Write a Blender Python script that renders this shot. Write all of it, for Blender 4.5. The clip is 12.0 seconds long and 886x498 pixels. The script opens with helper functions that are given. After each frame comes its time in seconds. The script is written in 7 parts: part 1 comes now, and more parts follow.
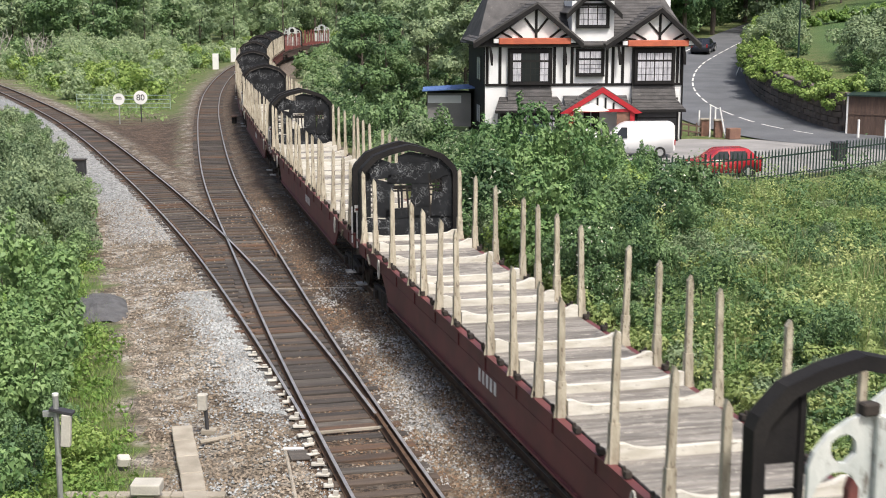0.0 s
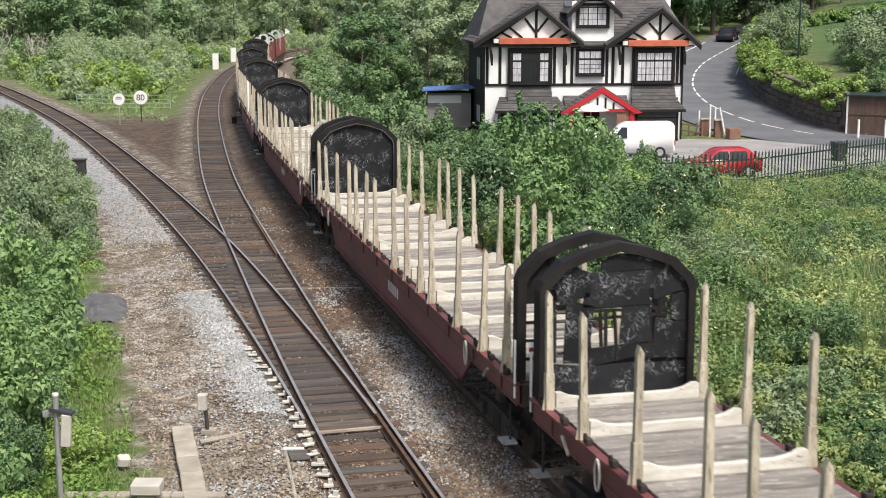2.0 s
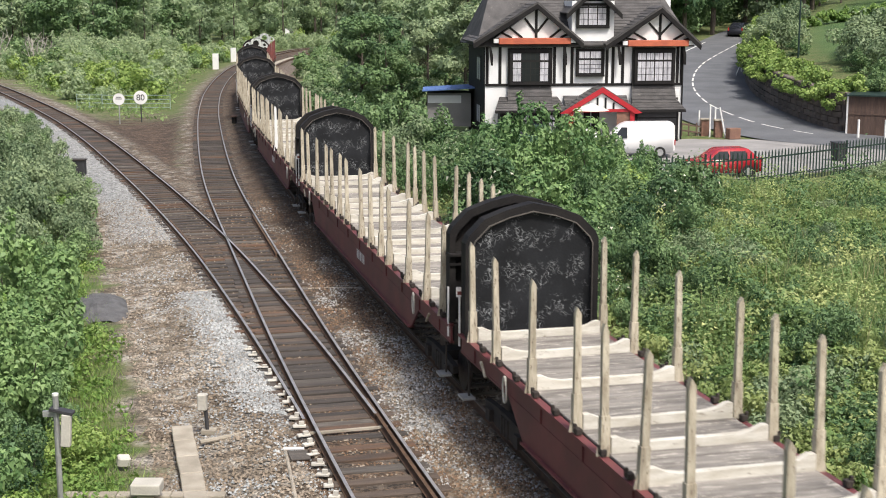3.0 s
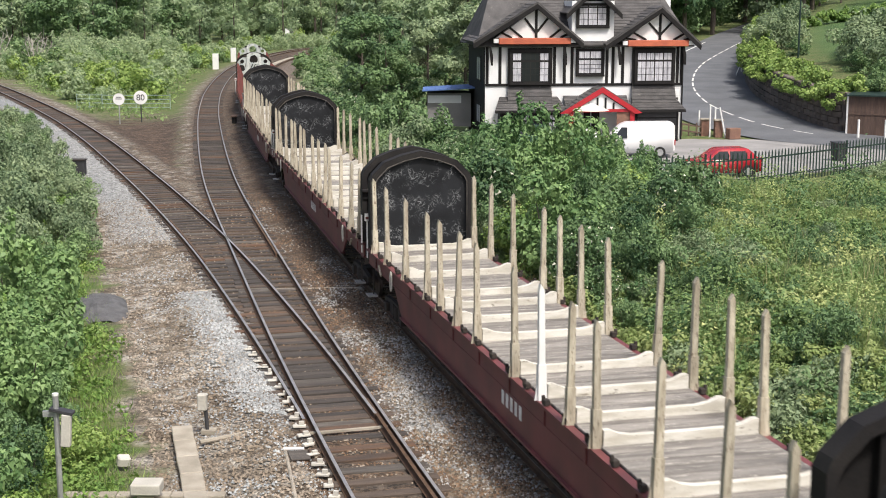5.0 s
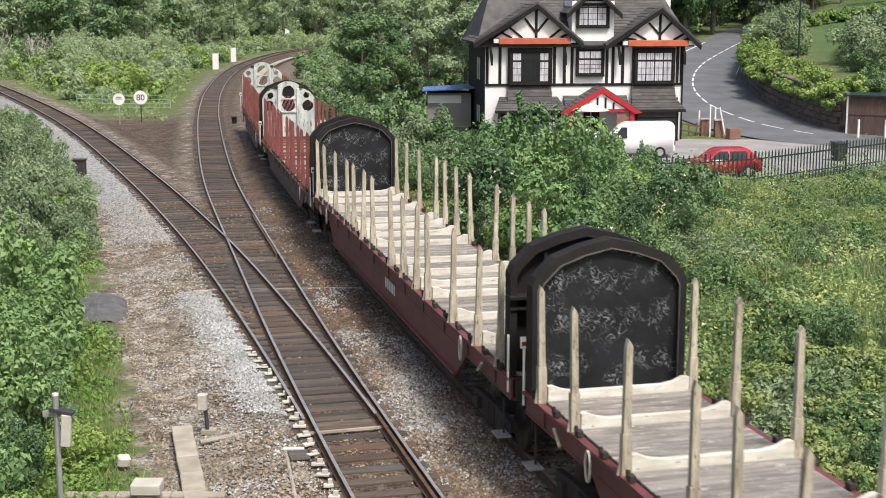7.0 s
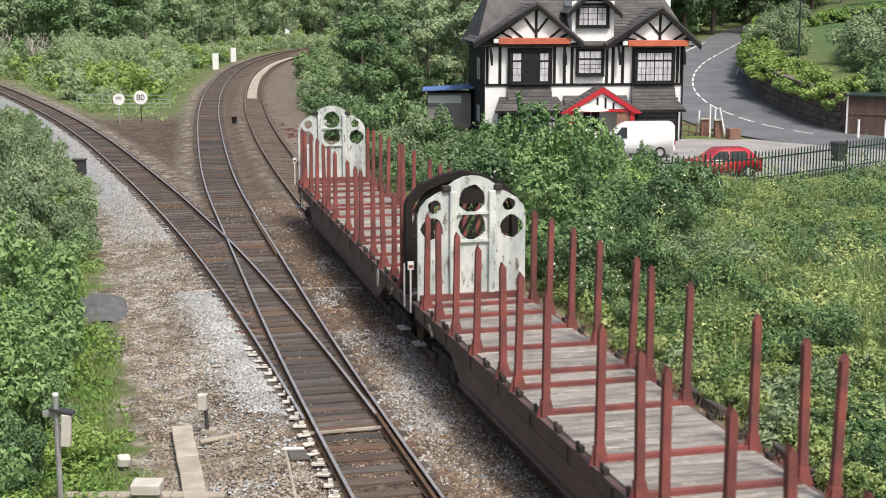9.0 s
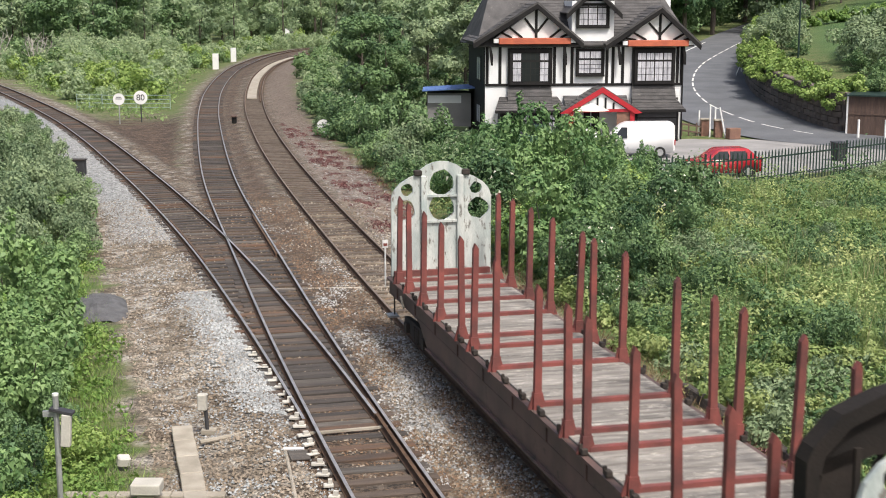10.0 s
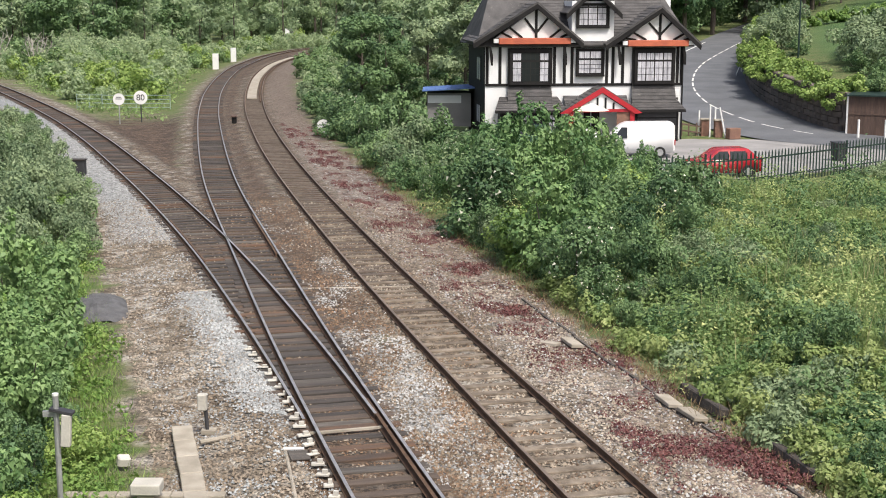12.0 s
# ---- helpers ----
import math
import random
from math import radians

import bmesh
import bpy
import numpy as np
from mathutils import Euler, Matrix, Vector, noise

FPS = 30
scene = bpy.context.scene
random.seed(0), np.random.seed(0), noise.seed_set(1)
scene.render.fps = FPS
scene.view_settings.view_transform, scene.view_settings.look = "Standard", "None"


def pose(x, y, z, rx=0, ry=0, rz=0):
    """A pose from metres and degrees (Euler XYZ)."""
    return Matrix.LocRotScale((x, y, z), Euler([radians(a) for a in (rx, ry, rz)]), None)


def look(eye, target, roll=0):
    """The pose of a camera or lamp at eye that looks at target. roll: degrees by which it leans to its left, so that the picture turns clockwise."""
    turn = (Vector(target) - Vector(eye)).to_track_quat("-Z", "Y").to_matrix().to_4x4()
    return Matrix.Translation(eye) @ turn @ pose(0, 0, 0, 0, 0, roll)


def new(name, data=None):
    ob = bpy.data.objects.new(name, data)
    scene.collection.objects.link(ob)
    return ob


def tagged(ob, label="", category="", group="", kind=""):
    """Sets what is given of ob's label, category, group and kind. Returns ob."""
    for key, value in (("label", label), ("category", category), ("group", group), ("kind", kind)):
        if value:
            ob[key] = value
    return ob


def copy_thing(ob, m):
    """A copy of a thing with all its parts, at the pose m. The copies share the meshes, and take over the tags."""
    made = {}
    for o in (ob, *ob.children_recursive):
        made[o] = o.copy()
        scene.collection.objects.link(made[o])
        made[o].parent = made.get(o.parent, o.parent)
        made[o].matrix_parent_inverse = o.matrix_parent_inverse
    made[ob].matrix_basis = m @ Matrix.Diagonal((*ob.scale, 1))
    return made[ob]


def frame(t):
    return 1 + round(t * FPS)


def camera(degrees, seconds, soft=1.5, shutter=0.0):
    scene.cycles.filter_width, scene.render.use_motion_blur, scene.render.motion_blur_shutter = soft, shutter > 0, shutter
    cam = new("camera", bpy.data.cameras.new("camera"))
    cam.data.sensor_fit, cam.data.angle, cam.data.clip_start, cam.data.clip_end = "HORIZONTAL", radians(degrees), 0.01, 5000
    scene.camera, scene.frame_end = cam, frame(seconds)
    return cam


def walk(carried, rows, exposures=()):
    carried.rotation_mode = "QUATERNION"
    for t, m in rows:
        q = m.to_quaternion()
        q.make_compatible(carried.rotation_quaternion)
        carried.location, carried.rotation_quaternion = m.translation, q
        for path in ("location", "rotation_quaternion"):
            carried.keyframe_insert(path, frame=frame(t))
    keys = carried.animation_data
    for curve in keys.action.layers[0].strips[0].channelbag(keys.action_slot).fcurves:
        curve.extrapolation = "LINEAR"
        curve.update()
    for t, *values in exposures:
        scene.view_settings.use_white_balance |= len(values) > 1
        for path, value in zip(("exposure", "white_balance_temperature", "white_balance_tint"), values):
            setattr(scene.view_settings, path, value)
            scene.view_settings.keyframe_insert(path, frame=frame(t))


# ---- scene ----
# camera: stands still on a bridge over the line
EYE_Z, TILT = 8.45, 10.204
cam = camera(35.49, 12.0, soft=1.0, shutter=0.12)
walk(cam, [(0.0, pose(0, 0, EYE_Z, 90 - TILT, 0, 0)), (12.0, pose(0, 0, EYE_Z, 90 - TILT, 0, 0))], exposures=[(0.0, 0.58), (12.0, 0.58)])

# bright overcast daylight
world = bpy.data.worlds.new("sky")
scene.world = world
world.use_nodes = True
wn = world.node_tree.nodes
sky = wn.new("ShaderNodeTexSky")
sky.sky_type, sky.sun_disc = "NISHITA", False
sky.sun_elevation, sky.sun_rotation = radians(58), radians(150)
sky.air_density, sky.dust_density, sky.ozone_density = 1.0, 6.0, 1.0
world.node_tree.links.new(sky.outputs[0], wn["Background"].inputs[0])
wn["Background"].inputs[1].default_value = 0.108
sun_data = bpy.data.lights.new("sun", "SUN")
sun_data.energy, sun_data.angle, sun_data.color = 2.5, radians(10), (1.0, 0.96, 0.9)
sun = new("sun", sun_data)
sun.matrix_world = look((26, -45, 83), (0, 0, 0))


# ---- materials ----
def mat(name, col, rough=0.7, metal=0.0, col2=None, scale=3.0, fine=40.0, bump=0.2, spread=0.15, island=0.0, col3=None, cut3=0.62, stretch=(1, 1, 1), spec=0.5):
    """Surface of two noise scales: col to col2 in patches, grain on top, col3 as wear above cut3."""
    m = bpy.data.materials.new(name)
    m.use_nodes = True
    n, lk = m.node_tree.nodes, m.node_tree.links
    b = n["Principled BSDF"]
    b.inputs["Roughness"].default_value, b.inputs["Metallic"].default_value = rough, metal
    b.inputs["Specular IOR Level"].default_value = spec
    tc = n.new("ShaderNodeTexCoord")
    mp = n.new("ShaderNodeMapping")
    mp.inputs["Scale"].default_value = stretch
    lk.new(tc.outputs["Object"], mp.inputs[0])
    big = n.new("ShaderNodeTexNoise")
    big.inputs["Scale"].default_value, big.inputs["Detail"].default_value = scale, 5
    lk.new(mp.outputs[0], big.inputs["Vector"])
    sm = n.new("ShaderNodeTexNoise")
    sm.inputs["Scale"].default_value, sm.inputs["Detail"].default_value = fine, 3
    lk.new(mp.outputs[0], sm.inputs["Vector"])
    info = n.new("ShaderNodeObjectInfo")
    off = n.new("ShaderNodeVectorMath")
    off.operation = "SCALE"
    off.inputs[0].default_value = (37, 17, 53)
    lk.new(info.outputs["Random"], off.inputs["Scale"])
    lk.new(off.outputs[0], mp.inputs["Location"])
    ramp = n.new("ShaderNodeMapRange")
    ramp.inputs[1].default_value, ramp.inputs[2].default_value = 0.35, 0.65
    lk.new(big.outputs[0], ramp.inputs[0])
    mix = n.new("ShaderNodeMix")
    mix.data_type = "RGBA"
    c2 = col2 or tuple(v * 0.7 for v in col)
    mix.inputs[6].default_value, mix.inputs[7].default_value = (*col, 1), (*c2, 1)
    lk.new(ramp.outputs[0], mix.inputs[0])
    last = mix.outputs[2]
    if col3:
        wear = n.new("ShaderNodeTexNoise")
        wear.inputs["Scale"].default_value, wear.inputs["Detail"].default_value = scale * 2.7, 8
        wear.inputs["Roughness"].default_value = 0.7
        lk.new(mp.outputs[0], wear.inputs["Vector"])
        wr = n.new("ShaderNodeMapRange")
        wr.inputs[1].default_value, wr.inputs[2].default_value = cut3, cut3 + 0.06
        lk.new(wear.outputs[0], wr.inputs[0])
        m3 = n.new("ShaderNodeMix")
        m3.data_type = "RGBA"
        m3.inputs[7].default_value = (*col3, 1)
        lk.new(wr.outputs[0], m3.inputs[0])
        lk.new(last, m3.inputs[6])
        last = m3.outputs[2]
    # grain and piece-to-piece spread of brightness
    hsv = n.new("ShaderNodeHueSaturation")
    val = n.new("ShaderNodeMath")
    val.operation = "MULTIPLY_ADD"
    val.inputs[1].default_value, val.inputs[2].default_value = 2 * spread, 1 - spread
    lk.new(sm.outputs[0], val.inputs[0])
    v2 = n.new("ShaderNodeMath")
    v2.operation = "MULTIPLY_ADD"
    v2.inputs[1].default_value, v2.inputs[2].default_value = max(spread, island), -max(spread, island) * 0.5
    if island:
        geo = n.new("ShaderNodeNewGeometry")
        lk.new(geo.outputs["Random Per Island"], v2.inputs[0])
    else:
        lk.new(info.outputs["Random"], v2.inputs[0])
    add = n.new("ShaderNodeMath")
    lk.new(val.outputs[0], add.inputs[0])
    lk.new(v2.outputs[0], add.inputs[1])
    lk.new(add.outputs[0], hsv.inputs["Value"])
    lk.new(last, hsv.inputs["Color"])
    lk.new(hsv.outputs[0], b.inputs["Base Color"])
    if bump:
        bp = n.new("ShaderNodeBump")
        bp.inputs["Strength"].default_value, bp.inputs["Distance"].default_value = bump, 0.02
        lk.new(sm.outputs[0], bp.inputs["Height"])
        lk.new(bp.outputs[0], b.inputs["Normal"])
    return m


def leaf_mat(name, col, col2, glow=0.28, island=0.7, patch=1.1):
    """Foliage: hue between two greens by leaf and by plant, some light through the blade."""
    m = bpy.data.materials.new(name)
    m.use_nodes = True
    n, lk = m.node_tree.nodes, m.node_tree.links
    b, out = n["Principled BSDF"], n["Material Output"]
    b.inputs["Roughness"].default_value = 0.55
    b.inputs["Specular IOR Level"].default_value = 0.35
    geo, info, tc = n.new("ShaderNodeNewGeometry"), n.new("ShaderNodeObjectInfo"), n.new("ShaderNodeTexCoord")
    nz = n.new("ShaderNodeTexNoise")
    nz.inputs["Scale"].default_value, nz.inputs["Detail"].default_value = patch, 3
    lk.new(tc.outputs["Object"], nz.inputs["Vector"])
    f1 = n.new("ShaderNodeMath")
    f1.operation = "MULTIPLY_ADD"
    f1.inputs[1].default_value, f1.inputs[2].default_value = island, -0.5 * island
    lk.new(geo.outputs["Random Per Island"], f1.inputs[0])
    f2 = n.new("ShaderNodeMath")
    f2.operation = "MULTIPLY_ADD"
    f2.inputs[1].default_value, f2.inputs[2].default_value = 1.6, -0.66
    lk.new(nz.outputs[0], f2.inputs[0])
    f3 = n.new("ShaderNodeMath")
    lk.new(f1.outputs[0], f3.inputs[0])
    lk.new(f2.outputs[0], f3.inputs[1])
    f4 = n.new("ShaderNodeMath")
    f4.operation = "MULTIPLY_ADD"
    f4.inputs[1].default_value, f4.use_clamp = 0.68, True
    lk.new(info.outputs["Random"], f4.inputs[0])
    lk.new(f3.outputs[0], f4.inputs[2])
    mix = n.new("ShaderNodeMix")
    mix.data_type = "RGBA"
    mix.inputs[6].default_value, mix.inputs[7].default_value = (*col, 1), (*col2, 1)
    lk.new(f4.outputs[0], mix.inputs[0])
    lk.new(mix.outputs[2], b.inputs["Base Color"])
    tr = n.new("ShaderNodeBsdfTranslucent")
    lk.new(mix.outputs[2], tr.inputs["Color"])
    ms = n.new("ShaderNodeMixShader")
    ms.inputs[0].default_value = glow
    lk.new(b.outputs[0], ms.inputs[1])
    lk.new(tr.outputs[0], ms.inputs[2])
    lk.new(ms.outputs[0], out.inputs["Surface"])
    return m


M_STEEL = mat("rail_side_rust", (0.135, 0.083, 0.054), 0.85, 0, (0.085, 0.055, 0.039), 4, 60, spec=0.2)
M_RAILTOP = mat("rail_head_worn", (0.42, 0.405, 0.41), 0.38, 0.45, (0.3, 0.29, 0.29), 3, 80, 0.05)
M_RAILDULL = mat("rail_head_dull_brown", (0.2, 0.155, 0.12), 0.6, 0.1, (0.13, 0.1, 0.08), 3, 60, 0.1)
M_SLEEPER = mat("sleeper_old_timber", (0.075, 0.064, 0.057), 0.9, 0, (0.04, 0.035, 0.032), 2.5, 30, 0.5, 0.3, stretch=(0.5, 4, 4))
M_SLEEPER_BROWN = mat("sleeper_brown_timber", (0.105, 0.08, 0.063), 0.9, 0, (0.07, 0.053, 0.043), 2.5, 30, 0.5, 0.3, stretch=(0.5, 4, 4))
M_SLEEPER_GREY = mat("sleeper_grey_weathered_timber", (0.125, 0.112, 0.1), 0.92, 0, (0.07, 0.06, 0.052), 2.5, 30, 0.5, 0.3, stretch=(0.5, 4, 4))
M_SLEEPER_RUST = mat("sleeper_rust_stained_timber", (0.13, 0.075, 0.046), 0.9, 0, (0.07, 0.052, 0.042), 1.5, 30, 0.5, 0.3, stretch=(0.7, 3, 3))
M_SLEEPER_DULL = mat("dirt_covered_sleeper", (0.13, 0.105, 0.085), 0.95, 0, (0.09, 0.07, 0.055), 3, 35, 0.4, 0.25)
M_CONC = mat("weathered_concrete", (0.4, 0.36, 0.3), 0.9, 0, (0.28, 0.25, 0.2), 2, 40, 0.3)
M_CONC_DULL = mat("dirty_concrete_sleeper", (0.24, 0.2, 0.155), 0.92, 0, (0.11, 0.086, 0.063), 3, 35, 0.4, 0.25)
M_MAROON = mat("maroon_wagon_paint", (0.16, 0.045, 0.047), 0.55, 0, (0.11, 0.036, 0.037), 1.2, 30, 0.08, 0.12, col3=(0.05, 0.03, 0.025), cut3=0.66)
M_BEIGE = mat("cream_stake_paint", (0.52, 0.475, 0.375), 0.75, 0, (0.32, 0.28, 0.21), 3.5, 25, 0.25, 0.24, col3=(0.16, 0.125, 0.09), cut3=0.56, stretch=(3, 3, 0.6))
M_WHITE_BOLSTER = mat("cream_white_bolster_paint", (0.68, 0.66, 0.6), 0.75, 0, (0.5, 0.47, 0.4), 2.5, 25, 0.25, 0.14, col3=(0.2, 0.17, 0.13), cut3=0.6, stretch=(0.7, 3, 3))
M_DECK = mat("grey_deck_boards", (0.28, 0.26, 0.235), 0.92, 0, (0.14, 0.128, 0.115), 1.6, 28, 0.5, 0.28, col3=(0.46, 0.43, 0.38), cut3=0.57, stretch=(0.6, 4, 2))
M_BLACK = mat("sooty_black_steel", (0.014, 0.013, 0.014), 0.7, 0, (0.024, 0.022, 0.021), 1.5, 30, 0.15, 0.3, spec=0.2)


def scribble_mat(name, col, mark):
    """Black paint with pale looping scrapes gathered in patches."""
    m = mat(name, col, 0.65, 0, tuple(v * 1.8 for v in col), 1.5, 30, 0.15, 0.3, spec=0.2)
    n, lk = m.node_tree.nodes, m.node_tree.links
    b = n["Principled BSDF"]
    paint = b.inputs["Base Color"].links[0].from_socket
    tc, mp = n.new("ShaderNodeTexCoord"), n.new("ShaderNodeMapping")
    lk.new(tc.outputs["Object"], mp.inputs[0])
    mp.inputs["Location"].default_value = (3.1, 0, 1.7)
    line, blot = n.new("ShaderNodeTexNoise"), n.new("ShaderNodeTexNoise")
    line.inputs["Scale"].default_value, line.inputs["Detail"].default_value, line.inputs["Distortion"].default_value = 6.0, 2, 1.6
    blot.inputs["Scale"].default_value, blot.inputs["Detail"].default_value = 2.6, 6
    for t in (line, blot):
        lk.new(mp.outputs[0], t.inputs["Vector"])
    sub, ab = n.new("ShaderNodeMath"), n.new("ShaderNodeMath")
    sub.operation, ab.operation = "SUBTRACT", "ABSOLUTE"
    sub.inputs[1].default_value = 0.5
    lk.new(line.outputs[0], sub.inputs[0])
    lk.new(sub.outputs[0], ab.inputs[0])
    thin, patch = n.new("ShaderNodeMapRange"), n.new("ShaderNodeMapRange")
    for r, v, lo, hi in ((thin, ab.outputs[0], 0.03, 0.006), (patch, blot.outputs[0], 0.47, 0.62)):
        r.inputs[1].default_value, r.inputs[2].default_value = lo, hi
        lk.new(v, r.inputs[0])
    both, mix = n.new("ShaderNodeMath"), n.new("ShaderNodeMix")
    both.operation, mix.data_type = "MULTIPLY", "RGBA"
    lk.new(thin.outputs[0], both.inputs[0])
    lk.new(patch.outputs[0], both.inputs[1])
    lk.new(both.outputs[0], mix.inputs[0])
    lk.new(paint, mix.inputs[6])
    mix.inputs[7].default_value = (*mark, 1)
    lk.new(mix.outputs[2], b.inputs["Base Color"])
    return m


M_BLACK_SCUFF = scribble_mat("black_steel_with_pale_scuffs", (0.012, 0.013, 0.015), (0.24, 0.25, 0.26))
M_LIP = mat("worn_steel_edge", (0.11, 0.1, 0.09), 0.7, 0, (0.06, 0.055, 0.05), 4, 40, 0.1)
M_UNDER = mat("underframe_brake_dust", (0.045, 0.036, 0.03), 0.85, 0.1, (0.028, 0.023, 0.02), 3, 40)
M_SOOT = mat("sooty_brown_steel", (0.028, 0.023, 0.02), 0.8, 0, (0.018, 0.016, 0.015), 2, 30, 0.2, 0.3, spec=0.2)
M_WHEEL = mat("wheel_steel", (0.12, 0.1, 0.09), 0.5, 0.7, (0.06, 0.05, 0.045), 4, 50, 0.1)
M_RED = mat("dull_red_stake_paint", (0.22, 0.06, 0.05), 0.7, 0, (0.12, 0.042, 0.038), 2, 25, 0.15, 0.2, col3=(0.09, 0.055, 0.045), cut3=0.64)
M_WHITE_END = mat("worn_white_bulkhead_paint", (0.6, 0.62, 0.59), 0.7, 0, (0.36, 0.41, 0.4), 1.6, 22, 0.3, 0.14, col3=(0.17, 0.16, 0.14), cut3=0.56, stretch=(1.9, 1, 0.6))
M_REDBROWN = mat("brown_wagon_paint", (0.13, 0.08, 0.07), 0.6, 0, (0.08, 0.055, 0.048), 1.2, 30, 0.1, 0.2, col3=(0.05, 0.04, 0.034), cut3=0.6)
M_LETTER = mat("white_lettering", (0.75, 0.74, 0.72), 0.6, 0, None, 3, 30, 0)
M_LEAF = leaf_mat("bramble_leaves", (0.07, 0.145, 0.056), (0.26, 0.37, 0.16))
M_LEAF_DARK = leaf_mat("sycamore_leaves", (0.042, 0.098, 0.042), (0.2, 0.31, 0.13))
M_LEAF_FRESH = leaf_mat("fresh_sapling_leaves", (0.08, 0.17, 0.06), (0.27, 0.4, 0.155))
M_LEAF_PALE = leaf_mat("pale_shrub_and_haze_leaves", (0.125, 0.19, 0.098), (0.32, 0.4, 0.22))
M_LEAF_LIME = leaf_mat("lime_green_weeds", (0.135, 0.245, 0.055), (0.32, 0.42, 0.12))
M_WEED = leaf_mat("bank_weed_leaves", (0.125, 0.22, 0.07), (0.36, 0.46, 0.18), 0.35, 0.4, 0.5)
M_WEED_OLIVE = leaf_mat("bank_straw_green_weeds", (0.21, 0.29, 0.095), (0.5, 0.55, 0.23), 0.35, 0.5, 0.45)
M_DRY = leaf_mat("dry_brown_grass", (0.2, 0.14, 0.075), (0.34, 0.26, 0.14), 0.25, 0.6, 0.8)
M_STRAW = leaf_mat("seeding_grass_stems", (0.3, 0.3, 0.13), (0.48, 0.45, 0.24), 0.3, 0.6, 0.8)
# distance haze put into the leaf colour, for far scrub and woods
M_LEAF_HAZE = leaf_mat("haze_paled_far_leaves", (0.27, 0.37, 0.2), (0.52, 0.6, 0.36), 0.5, 0.3)
M_BLOSSOM = mat("cream_blossom", (0.62, 0.62, 0.5), 0.8, 0, None, 3, 20, 0)
M_BARK = mat("bark", (0.12, 0.1, 0.08), 0.95, 0, (0.07, 0.06, 0.05), 5, 30, 0.6, 0.2, stretch=(3, 3, 0.6))
M_WHITE_WALL = mat("white_render", (0.8, 0.81, 0.82), 0.85, 0, (0.74, 0.745, 0.74), 0.8, 30, 0.1, 0.05)
M_TIMBER = mat("black_painted_timber", (0.012, 0.011, 0.012), 0.65, 0, (0.02, 0.019, 0.018), 2, 20, 0.2, spec=0.2)
M_SLATE = mat("grey_slate", (0.105, 0.1, 0.1), 0.75, 0, (0.06, 0.058, 0.058), 1.2, 20, 0.3, 0.3, col3=(0.15, 0.145, 0.13), cut3=0.62, spec=0.3)
M_ORANGE = mat("orange_red_fascia_paint", (0.5, 0.13, 0.065), 0.6, 0, (0.4, 0.1, 0.055), 2, 20, 0.1)
M_PORCH_RED = mat("bright_red_porch_paint", (0.42, 0.02, 0.035), 0.45, 0, (0.38, 0.016, 0.022), 2, 20, 0.05)
M_ASPHALT = mat("asphalt", (0.135, 0.142, 0.155), 0.9, 0, (0.1, 0.105, 0.114), 0.5, 60, 0.3, 0.12)
M_YARD = mat("pale_yard_tarmac", (0.3, 0.29, 0.285), 0.9, 0, (0.22, 0.215, 0.21), 0.5, 40, 0.3, 0.12)
M_ROADPAINT = mat("white_road_paint", (0.72, 0.72, 0.7), 0.8, 0, (0.55, 0.55, 0.53), 3, 30, 0.1)
M_STONE = mat("brown_wall_stone", (0.14, 0.115, 0.1), 0.95, 0, (0.085, 0.072, 0.065), 1.5, 18, 0.6, 0.3)
M_GREENSTEEL = mat("green_painted_steel", (0.025, 0.05, 0.042), 0.5, 0.2, None, 3, 30, 0.05)
M_GALV = mat("galvanised_steel", (0.45, 0.46, 0.46), 0.5, 0.5, (0.34, 0.34, 0.34), 3, 40, 0.05)
M_WHITE = mat("white_paint", (0.8, 0.8, 0.79), 0.4, 0, (0.74, 0.74, 0.73), 2, 30, 0.03, 0.04)
M_CARWHITE = mat("white_car_paint", (0.8, 0.8, 0.8), 0.25, 0, (0.76, 0.76, 0.76), 1, 30, 0, 0.03)
M_CARRED = mat("red_car_paint", (0.36, 0.02, 0.03), 0.25, 0, (0.32, 0.018, 0.026), 1, 30, 0, 0.03)
M_CARDARK = mat("dark_car_paint", (0.02, 0.022, 0.03), 0.25, 0, None, 1, 30, 0, 0.03)
M_CARGREEN = mat("dark_green_car_paint", (0.02, 0.06, 0.05), 0.25, 0, None, 1, 30, 0, 0.03)
M_GLASS = mat("dark_window_glass", (0.02, 0.024, 0.028), 0.08, 0, None, 1, 30, 0, 0.02)
M_TYRE = mat("tyre_rubber", (0.02, 0.02, 0.02), 0.85, 0, None, 3, 30, 0.1)
M_BLUE = mat("blue_roof_sheet", (0.1, 0.18, 0.42), 0.5, 0, (0.08, 0.14, 0.33), 2, 20, 0.05)
M_BRICK = mat("brown_brick", (0.22, 0.12, 0.085), 0.9, 0, (0.15, 0.085, 0.065), 3, 25, 0.4, 0.25)


# ---- mesh helpers ----
def part(name, bm, material, parent=None, label="", smooth=False):
    me = bpy.data.meshes.new(name)
    bmesh.ops.recalc_face_normals(bm, faces=bm.faces)
    bm.to_mesh(me)
    bm.free()
    me.materials.append(material)
    if smooth:
        me.shade_smooth()
    ob = new(name, me)
    if parent:
        ob.parent = parent
    return tagged(ob, label)


def share(name, data, parent, m=None):
    """Another piece on one mesh."""
    ob = new(name, data)
    ob.parent = parent
    if m is not None:
        ob.matrix_basis = m
    return ob


def thing(name, label, category, m=None, group="", kind=""):
    ob = new(name)
    ob.empty_display_size = 0.2
    if m is not None:
        ob.matrix_basis = m
    return tagged(ob, label, category, group, kind)


